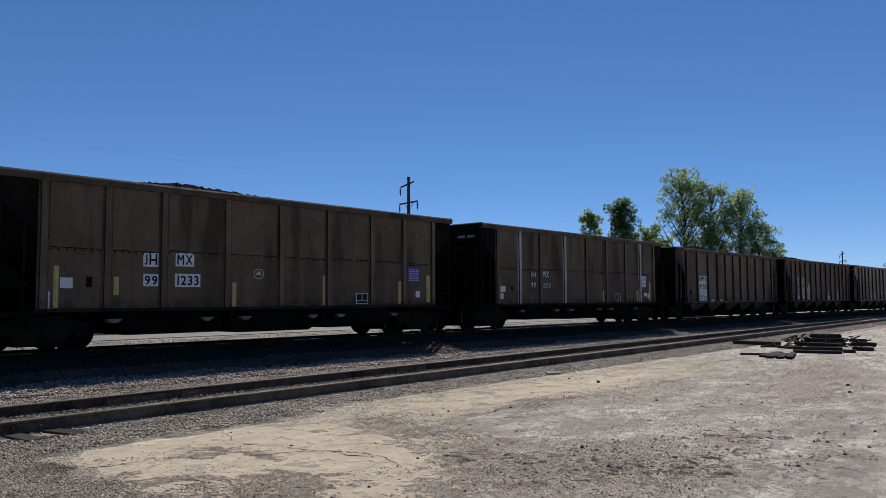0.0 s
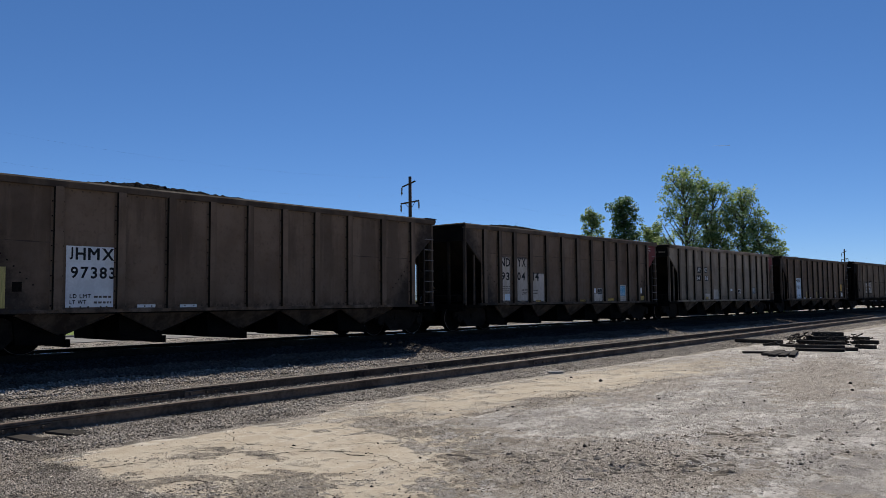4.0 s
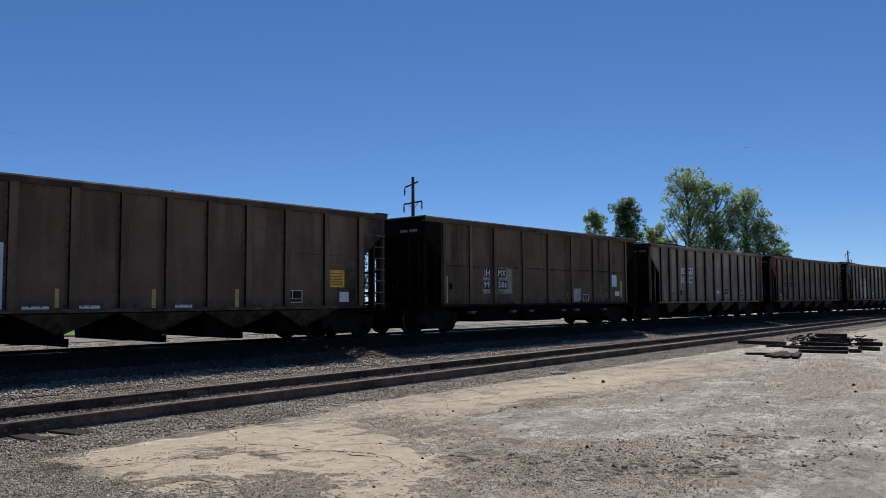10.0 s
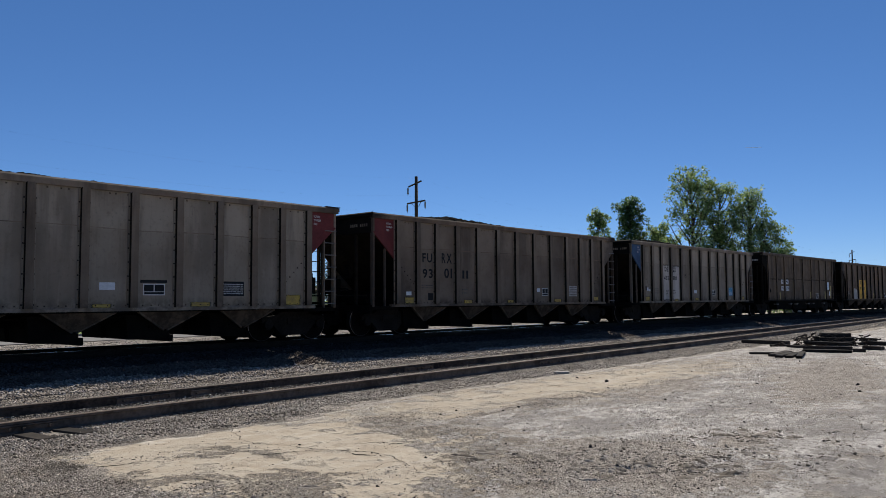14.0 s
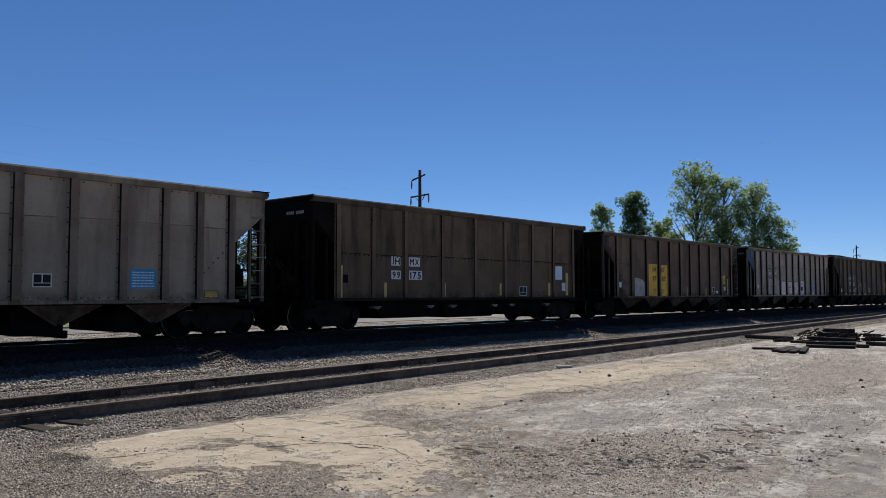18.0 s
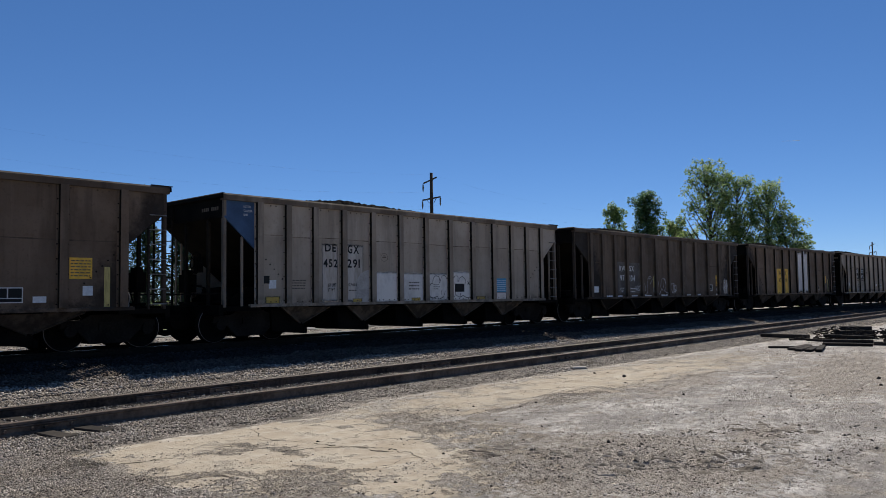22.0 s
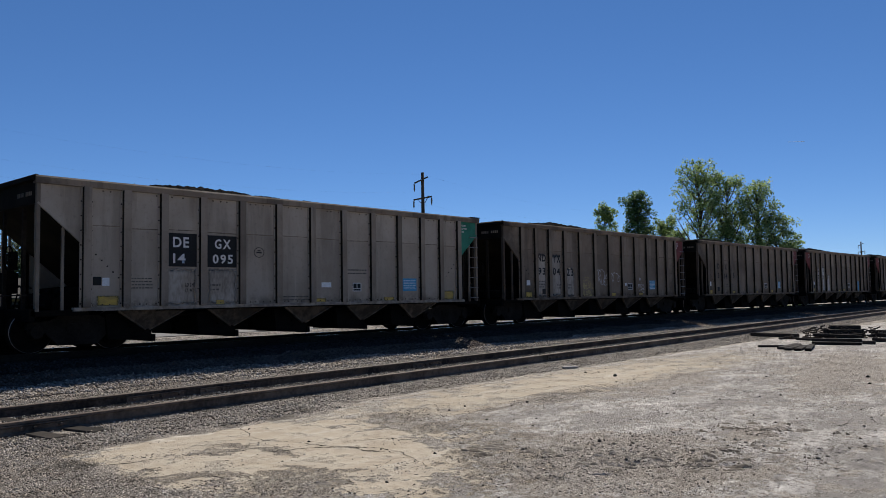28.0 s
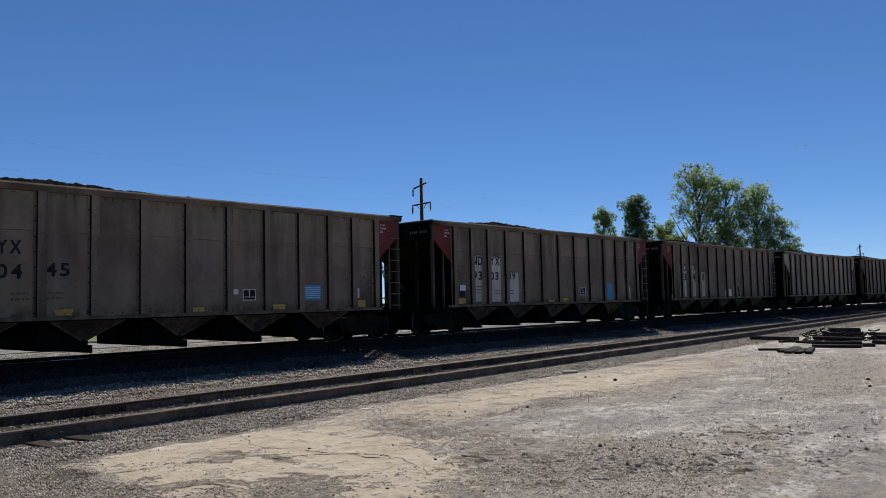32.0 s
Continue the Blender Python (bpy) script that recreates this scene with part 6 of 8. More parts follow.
def marks_14(c):
    plate(c, "painted_panel", "faded", -4.87, -4.13, 1.10, 2.47)
    plate(c, "painted_panel", "faded", -3.78, -2.78, 1.10, 2.45)
    stencil(c, "pale", "RW", -4.59, -4.13, 2.06, 2.30)
    stencil(c, "pale", "SX", -3.75, -3.37, 2.07, 2.31)
    stencil(c, "pale", "97", -4.55, -4.19, 1.64, 1.90)
    stencil(c, "pale", "104", -3.76, -3.29, 1.63, 1.90)
    stencil(c, "pale", "LD LMT", -4.58, -4.23, 1.28, 1.36)
    stencil(c, "pale", "LT WT", -4.58, -4.30, 1.16, 1.24)
    text_bars(c, "pale", 2, -3.69, -3.29, 1.13, 1.38)
    plate(c, "reflector_stripe", "oldstripe", -6.74, -6.62, 1.00, 1.88)
    plate(c, "reflector_stripe", "oldstripe", -4.87, -4.76, 1.45, 1.85)
    strokes(c, "chalk", (
        ((3, 76), (8, 32), (2, 30), (2, 11), (11, 11), (16, 30), (14, 65), (16, 84)), ((18, 92), (24, 100), (31, 95), (26, 88), (18, 90)),
        ((27, 62), (34, 81), (41, 85), (47, 65), (49, 11)), ((39, 46), (40, 19)), ((54, 84), (59, 81), (59, 43), (57, 27)),
        ((57, 43), (62, 8), (70, 30), (81, 30), (89, 43), (89, 70), (82, 89), (73, 84), (69, 59), (70, 38), (78, 30)),
        ((78, 65), (80, 43)), ((88, 89), (88, 65)), ((82, 30), (92, 16), (99, 18), (96, 3)),
    ), -2.55, -0.22, 0.97, 1.86, 0.011)
    scrawl(c, "chalk", 7, 0.07, 0.72, 0.99, 1.66)
    scrawl(c, "chalk", 8, -3.32, -2.82, 1.14, 1.52)
    plate(c, "reflector_bar", "white", -5.66, -5.20, 0.97, 1.03)
    plate(c, "reflector_bar", "white", -4.77, -4.38, 0.97, 1.02)
    plate(c, "reflector_bar", "white", -3.58, -3.10, 0.97, 1.02)
    plate(c, "reflector_bar", "white", -2.54, -1.84, 0.97, 1.02)
    plate(c, "reflector_bar", "white", -0.89, -0.24, 0.97, 1.03)
    plate(c, "reflector_bar", "white", 1.69, 2.12, 0.97, 1.01)
    plate(c, "reflector_bar", "white", 2.79, 3.23, 0.97, 1.02)
    plate(c, "reflector_stripe", "lemon", -1.65, -1.54, 1.38, 1.86)
    plate(c, "reflector_stripe", "lemon", 1.37, 1.49, 1.19, 1.96)
    framed_box(c, 3.99, 4.59, 1.18, 1.49)
    plate(c, "sticker", "white", -6.61, -6.27, 1.16, 1.41)
    plate(c, "placard", "yellow", 5.00, 5.54, 1.44, 1.96)
    text_bars(c, "letter", 7, 5.02, 5.51, 1.47, 1.93)
    scrawl(c, "chalk", 9, 5.06, 5.63, 1.07, 1.42)
    plate(c, "painted_panel", "worn", 5.90, 6.46, 0.95, 1.82)
    scrawl(c, "chalk", 10, 5.89, 6.48, 0.97, 1.88)
    plate(c, "reflector_bar", "white", 4.99, 5.43, 0.97, 1.02)


def marks_15(c):
    plate(c, "painted_panel", "yellow", -3.28, -2.49, 0.97, 2.45)
    plate(c, "painted_panel", "yellow", -2.13, -1.38, 0.97, 2.46)
    stencil(c, "letter", "JH", -2.89, -2.50, 2.05, 2.31)
    stencil(c, "letter", "MX", -2.08, -1.64, 2.06, 2.33)
    stencil(c, "letter", "97", -2.87, -2.52, 1.63, 1.87)
    stencil(c, "letter", "109", -2.09, -1.66, 1.63, 1.88)
    plate(c, "painted_panel", "bright", 0.06, 1.10, 0.97, 3.61)
    plate(c, "painted_panel", "bright", 1.14, 2.02, 0.97, 3.61)
    plate(c, "reflector_stripe", "lemon", -6.00, -5.89, 0.97, 1.89)
    framed_box(c, 3.54, 4.02, 1.08, 1.43)
    plate(c, "placard", "yellow", 4.95, 5.46, 1.60, 2.08)
    plate(c, "reflector_stripe", "lemon", 5.73, 5.82, 1.06, 1.85)


def marks_16(c):
    plate(c, "painted_panel", "letter", -4.38, -3.55, 1.90, 2.70)
    stencil(c, "pale", "DE", -4.18, -3.76, 2.36, 2.61)
    plate(c, "painted_panel", "letter", -3.26, -2.39, 1.90, 2.69)
    stencil(c, "pale", "GX", -3.05, -2.59, 2.36, 2.60)
    stencil(c, "pale", "14", -4.18, -3.85, 1.98, 2.21)
    stencil(c, "pale", "095", -3.11, -2.53, 1.99, 2.22)
    plate(c, "painted_panel", "worn", -4.36, -3.55, 0.97, 1.87)
    plate(c, "painted_panel", "worn", -3.25, -2.41, 0.97, 1.89)
    stencil(c, "letter", "LD LMT", -3.85, -3.58, 1.42, 1.51)
    stencil(c, "letter", "LT WT", -3.85, -3.63, 1.29, 1.37)
    text_bars(c, "letter", 2, -3.22, -2.89, 1.30, 1.52)
    plate(c, "yellow_patch", "oldyellow", -6.01, -5.47, 0.99, 1.23)
    plate(c, "yellow_patch", "oldyellow", -3.03, -2.76, 0.97, 1.10)
    plate(c, "painted_panel", "letter", -6.08, -5.89, 1.45, 1.64)
    plate(c, "sticker", "white", -5.87, -5.71, 1.44, 1.62)
    emblem(c, "letter", -1.90, -1.58, 2.17, 2.44)
    plate(c, "placard", "cyan", 3.57, 4.20, 1.27, 1.66)
    text_bars(c, "sticker", 6, 3.62, 4.15, 1.31, 1.63)
    plate(c, "sticker", "white", 0.35, 0.70, 1.39, 1.53)
    framed_box(c, 1.51, 1.84, 1.27, 1.52)
    plate(c, "yellow_patch", "oldyellow", 0.05, 0.53, 0.98, 1.09)
    plate(c, "yellow_patch", "oldyellow", 2.74, 3.22, 0.98, 1.10)
    plate(c, "yellow_patch", "oldyellow", 5.46, 6.02, 0.97, 1.28)
    text_bars(c, "letter", 2, -0.97, -0.11, 1.02, 1.19)
    text_bars(c, "letter", 4, -5.22, -4.69, 1.36, 1.65)
    text_bars(c, "letter", 2, 1.32, 2.05, 1.75, 1.95)


def marks_17(c):
    plate(c, "painted_panel", "worn", -5.24, -4.65, 0.97, 2.70)
    plate(c, "painted_panel", "worn", -4.37, -3.61, 0.97, 2.69)
    plate(c, "painted_panel", "worn", -3.24, -2.67, 0.97, 2.17)
    stencil(c, "letter", "ND", -5.21, -4.64, 2.35, 2.63)
    stencil(c, "letter", "YX", -4.18, -3.64, 2.32, 2.63)
    stencil(c, "letter", "93", -5.17, -4.68, 1.84, 2.12)
    stencil(c, "letter", "04", -4.18, -3.68, 1.84, 2.12)
    stencil(c, "letter", "23", -3.23, -2.72, 1.81, 2.12)
    text_bars(c, "letter", 3, -5.18, -4.71, 1.33, 1.65)
    plate(c, "painted_panel", "letter", -4.90, -4.68, 1.10, 1.31)
    stencil(c, "letter", "LD LMT", -3.93, -3.61, 1.41, 1.49)
    stencil(c, "letter", "LT WT", -3.93, -3.68, 1.30, 1.37)
    text_bars(c, "letter", 2, -3.24, -2.86, 1.28, 1.52)
    plate(c, "yellow_patch", "oldyellow", -6.00, -5.53, 0.98, 1.21)
    plate(c, "sticker", "white", -5.90, -5.68, 1.44, 1.63)
    plate(c, "sticker", "white", 1.25, 1.54, 1.42, 1.54)
    framed_box(c, 1.64, 2.06, 1.24, 1.53)
    strokes(c, "chalk", (
        ((0, 30), (2, 62), (12, 60), (10, 40), (2, 38), (14, 24)), ((16, 30), (22, 62), (28, 40)), ((30, 36), (34, 60), (42, 40), (50, 62), (54, 36)), ((56, 60), (54, 30), (66, 28)),
        ((70, 56), (62, 44), (72, 30), (86, 40), (82, 58), (70, 56)), ((84, 30), (78, 18), (90, 10), (98, 24), (86, 30)), ((30, 16), (50, 24), (70, 14), (80, 4)),
        ((36, 92), (44, 86), (46, 98), (36, 100), (34, 92)), ((4, 2), (4, 14)), ((56, 76), (58, 60)),
    ), 2.42, 3.22, 1.06, 1.75, 0.011)
    plate(c, "placard", "cyan", 3.59, 4.21, 1.24, 1.65)
    text_bars(c, "sticker", 6, 3.63, 4.17, 1.26, 1.62)
    plate(c, "yellow_patch", "oldyellow", 0.15, 0.63, 0.97, 1.12)
    plate(c, "yellow_patch", "oldyellow", 2.60, 3.03, 0.97, 1.10)
    strokes(c, "chalk", (
        ((0, 92), (12, 95), (19, 82), (14, 65), (9, 78), (14, 93), (26, 95), (32, 77), (31, 43), (21, 32), (10, 50), (10, 62), (19, 40), (21, 57)),
        ((29, 57), (39, 59), (44, 42), (34, 29), (27, 46), (34, 62), (44, 84), (50, 77), (45, 62), (39, 69), (44, 84), (61, 79), (68, 62), (63, 46),
         (60, 66), (68, 84), (84, 77), (89, 57), (85, 44), (84, 62), (97, 72)), ((30, 46), (34, 44)),
    ), -1.02, 1.15, 1.15, 2.13, 0.011)
    strokes(c, "lemon", (
        ((0, 40), (8, 70), (14, 45), (20, 72)), ((4, 55), (16, 55)), ((24, 70), (24, 40), (34, 55), (24, 58), (36, 38)), ((40, 70), (40, 38), (52, 40)), ((40, 56), (50, 56)),
        ((56, 40), (60, 72), (68, 44), (74, 72), (80, 40)), ((84, 66), (96, 62), (86, 50), (98, 42), (84, 38)), ((2, 30), (10, 6), (18, 30)), ((22, 28), (22, 6), (34, 6)),
        ((40, 28), (38, 6), (50, 10), (50, 28)), ((56, 8), (56, 30), (66, 10), (68, 30)), ((74, 28), (74, 6), (88, 10), (90, 26)), ((16, 0), (40, 6), (70, 2), (94, 4)),
        ((24, 96), (44, 102), (60, 96), (44, 90), (26, 94)), ((6, 88), (18, 80), (40, 82), (66, 80), (76, 74)),
    ), -2.14, -1.26, 1.00, 1.76, 0.010)


def marks_18(c):
    stencil(c, "letter", "ND", -5.22, -4.62, 2.31, 2.59)
    stencil(c, "letter", "YX", -4.15, -3.68, 2.28, 2.56)
    stencil(c, "letter", "93", -5.16, -4.67, 1.81, 2.09)
    stencil(c, "letter", "04", -4.15, -3.66, 1.77, 2.07)
    stencil(c, "letter", "45", -3.21, -2.70, 1.82, 2.11)
    plate(c, "yellow_patch", "oldyellow", -6.04, -5.52, 0.97, 1.19)
    plate(c, "yellow_patch", "oldyellow", -3.07, -2.59, 0.97, 1.14)
    plate(c, "yellow_patch", "oldyellow", 0.15, 0.60, 0.97, 1.12)
    plate(c, "yellow_patch", "oldyellow", 2.53, 3.05, 0.97, 1.15)
    plate(c, "sticker", "white", -5.91, -5.69, 1.40, 1.62)
    framed_box(c, 1.65, 2.05, 1.24, 1.53)
    plate(c, "sticker", "white", 1.26, 1.52, 1.40, 1.53)
    plate(c, "placard", "cyan", 3.61, 4.22, 1.23, 1.64)
    text_bars(c, "sticker", 6, 3.65, 4.19, 1.26, 1.61)
    plate(c, "painted_panel", "letter", -4.98, -4.67, 1.10, 1.34)
    text_bars(c, "letter", 2, -3.88, -3.53, 1.29, 1.53)
    text_bars(c, "letter", 2, -3.21, -2.83, 1.31, 1.53)
    plate(c, "yellow_patch", "oldyellow", 5.49, 5.96, 0.97, 1.23)
    plate(c, "sticker", "white", 5.52, 5.67, 1.26, 1.55)


def marks_19(c):
    plate(c, "painted_panel", "clean", -5.34, -4.76, 0.97, 2.71)
    plate(c, "painted_panel", "clean", -4.43, -3.67, 0.97, 2.69)
    plate(c, "painted_panel", "clean", -3.33, -2.61, 0.97, 2.15)
    stencil(c, "letter", "ND", -5.29, -4.73, 2.33, 2.63)
    stencil(c, "letter", "YX", -4.30, -3.76, 2.34, 2.63)
    stencil(c, "letter", "93", -5.28, -4.77, 1.81, 2.12)
    stencil(c, "letter", "03", -4.32, -3.84, 1.81, 2.11)
    stencil(c, "letter", "89", -3.31, -2.84, 1.82, 2.12)
    plate(c, "yellow_patch", "oldyellow", -6.13, -5.60, 0.97, 1.22)
    plate(c, "sticker", "white", -5.95, -5.66, 1.45, 1.64)
    plate(c, "painted_panel", "letter", -5.99, -5.70, 1.24, 1.43)
    framed_box(c, 1.51, 1.95, 1.22, 1.53)
    plate(c, "sticker", "white", 1.14, 1.39, 1.36, 1.51)
    plate(c, "placard", "cyan", 3.43, 4.10, 1.01, 1.69)
    plate(c, "sticker", "white", 5.33, 5.66, 1.01, 1.57)
    plate(c, "yellow_patch", "oldyellow", -0.82, -0.24, 0.97, 1.09)
    plate(c, "yellow_patch", "oldyellow", -0.02, 0.75, 0.97, 1.14)
    text_bars(c, "letter", 3, -5.30, -4.79, 1.32, 1.64)
    text_bars(c, "letter", 2, -4.04, -3.70, 1.31, 1.48)
    text_bars(c, "letter", 2, -3.34, -2.96, 1.30, 1.48)


def marks_20(c):
    plate(c, "painted_panel", "clean", -5.55, -4.80, 0.97, 2.72)
    plate(c, "painted_panel", "clean", -4.55, -3.77, 0.97, 2.71)
    plate(c, "painted_panel", "clean", -3.46, -2.65, 0.97, 2.35)
    stencil(c, "letter", "ND", -5.49, -4.80, 2.33, 2.67)
    stencil(c, "letter", "YX", -4.41, -3.70, 2.34, 2.69)
    stencil(c, "letter", "93", -5.47, -4.84, 1.85, 2.21)
    stencil(c, "letter", "04", -4.46, -3.81, 1.85, 2.23)
    stencil(c, "letter", "68", -3.35, -2.74, 1.86, 2.24)
    framed_box(c, 0.94, 1.80, 0.99, 1.59)
    plate(c, "sticker", "white", -0.20, 0.63, 1.03, 1.40)
    plate(c, "yellow_patch", "oldyellow", -6.53, -5.99, 0.97, 1.21)


def end_print(c, mat):
    bm = bmesh.new()
    for i in range(9):
        if i != 4:
            box(bm, -END_X - 0.008, -END_X - 0.002, -1.35 + 0.09 * i, -1.29 + 0.09 * i, 3.36, 3.45)
    part("end_print", mesh_of(bm, mat), c, "small worn number on the end plate")


for row, spec in zip(TRAIN, CARS):
    if spec[1] in ("grey", "taupe", "light", "rusty"):
        end_print(row[0], "silver" if spec[1] == "rusty" else "greypost")


for n, draw in enumerate((marks_1, marks_2, marks_3, marks_4, marks_5, marks_6, marks_7, marks_8, marks_9, marks_10, marks_11, marks_12, marks_13, marks_14, marks_15, marks_16, marks_17, marks_18, marks_19, marks_20)):
    c = TRAIN[n + 1][0]
    plain = set(c.children)
    draw(c)
    for q in c.children:
        if q not in plain:
            q.location.x += NUDGE.get(n + 1, 0.0) - OFFSETS[n + 1]
for i, spec in enumerate(CARS):
    if spec[2] in ("red", "blue"):
        wing_notice(TRAIN[i][0], False)
    if spec[3]:
        wing_notice(TRAIN[i][0], True)

# ---- beyond the tracks ----


def leaf_cloud(rnd, spots, count, size, mat, name="crown"):
    """Pointed leaves round the spots (centre, radius), more of them towards each cluster's skin."""
    verts, faces = [], []
    weights = [r ** 2.0 for c, r in spots]
    for c, r in rnd.choices(spots, weights, k=count):
        d = Vector((rnd.gauss(0, 1), rnd.gauss(0, 1), rnd.gauss(0, 0.85))).normalized() * r * rnd.random() ** 0.40
        p = Vector(c) + d
        # leaves hang outwards and a little down
        a = (d.normalized() * 0.7 + Vector((rnd.gauss(0, 0.7), rnd.gauss(0, 0.7), rnd.gauss(-0.15, 0.5)))).normalized()
        b = a.cross(Vector((rnd.gauss(0, 0.5), rnd.gauss(0, 0.5), 1.0))).normalized()
        s = size * rnd.uniform(0.6, 1.35)
        k = len(verts)
        verts += [p - a * s, p + b * s * 0.62, p + a * s, p - b * s * 0.62]
        faces.append((k, k + 1, k + 2, k + 3))
    me = bpy.data.meshes.new(name)
    me.from_pydata(verts, [], faces)
    me.materials.append(M[mat])
    return me


def build_tree(name, label, x, y, height, spread, seed, leaves, size, mat, limbs=34, lobe=0.62, thin=0.0, low=0.16):
    """A leader with rising limbs, each ending in rounded clusters of leaves; thin: how bare the crown's one side is."""
    rnd = random.Random(seed)
    tree = thing(name, label, "tree", "trees beyond the railway")
    tree.matrix_basis = pose(x, y, 0)
    bm = bmesh.new()
    away = Vector((x, y, 0)).normalized()
    left = Vector((-away.y, away.x, 0))
    lead = [Vector((0.25 * spread * noise.noise((k * 0.5, seed, 0)), 0.25 * spread * noise.noise((k * 0.5, seed, 5)), height * 0.93 * k / 10)) for k in range(11)]
    lead[0].x = lead[0].y = 0.0
    tube(bm, lead, height * 0.017, 8, 0.03)
    spots = [(lead[10] + Vector((0, 0, 0.1)), lobe * 0.8), (lead[9] + Vector((0, 0, 0.1)), lobe)]
    for i in range(limbs):
        f = (i + 0.5) / limbs
        a = i * 2.399 + rnd.uniform(-0.35, 0.35)
        # the crown is widest at two fifths of its height
        h = low + (0.98 - low) * f
        round_ = math.sqrt(max(0.02, 1 - ((h - 0.45) / (0.56 if h > 0.45 else 0.42)) ** 2))
        r = spread * round_ * rnd.uniform(0.62, 1.0) * (1 + 0.22 * noise.noise((a, h * 4, seed)))
        tip = Vector((r * math.cos(a), r * math.sin(a), height * h))
        z0 = max(0.10 * height, tip.z - r * rnd.uniform(1.1, 2.0))
        q = min(9.0, z0 / (height * 0.093))
        root = lead[int(q)].lerp(lead[min(10, int(q) + 1)], q - int(q))
        mid = root.lerp(tip, 0.55) + Vector((0, 0, -0.08 * r)) + Vector((rnd.uniform(-1, 1), rnd.uniform(-1, 1), 0)) * 0.15
        tube(bm, [root, mid, tip], height * 0.0052, 5, 0.018)
        bare = max(0.0, thin * max(0.0, tip.dot(left) / spread + 0.25))
        clusters = [(tip, 1.0)]
        for g in range(5):
            base = root.lerp(mid, rnd.uniform(0.5, 1.0)) if g < 2 else mid.lerp(tip, rnd.uniform(0.1, 0.95))
            end = base + Vector((rnd.gauss(0, 1), rnd.gauss(0, 1), rnd.gauss(0.35, 0.6))).normalized() * lobe * rnd.uniform(0.7, 1.7)
            tube(bm, [base, base.lerp(end, 0.5) + Vector((0, 0, 0.04)), end], 0.022, 3, 0.008)
            clusters.append((end, rnd.uniform(0.45, 0.95)))
        for c, k in clusters:
            if rnd.random() < bare:
                if rnd.random() < 0.75:
                    spots.append((c, lobe * k * 0.42))
            else:
                spots.append((c, lobe * k))
    part("trunk", mesh_of(bm, "bark", True), tree, "grey-brown trunk and limbs")
    part("crown", leaf_cloud(rnd, spots, leaves, size, mat), tree, "crown of leaf clusters with gaps")
    return tree


def build_conifer(label, x, y, height, spread, seed, mat="needle"):
    rnd = random.Random(seed)
    tree = thing("conifer_tree", label, "tree", "trees beyond the railway")
    tree.matrix_basis = pose(x, y, 0)
    bm = bmesh.new()
    tube(bm, [(0, 0, 0), (0, 0, height * 0.5), (0, 0, height)], height * 0.02, 8, 0.02)
    spots = []
    for i in range(70):
        h = height * (0.08 + 0.9 * (i / 70))
        a = i * 2.4
        r = spread * (1 - i / 74) * rnd.uniform(0.7, 1.1)
        tip = (math.cos(a) * r, math.sin(a) * r, h - r * 0.12)
        tube(bm, [(0, 0, h), tip], 0.035, 4, 0.01)
        for q in (0.35, 0.6, 0.85, 1.0):
            spots.append(((tip[0] * q, tip[1] * q, h + (tip[2] - h) * q), 0.30 + 0.28 * (1 - q)))
    part("trunk", mesh_of(bm, "bark", True), tree)
    part("crown", leaf_cloud(rnd, spots, 6500, 0.13, mat), tree, "dull green needled boughs")
    return tree


def polar(az, d):
    return d * math.cos(radians(az)), d * math.sin(radians(az))


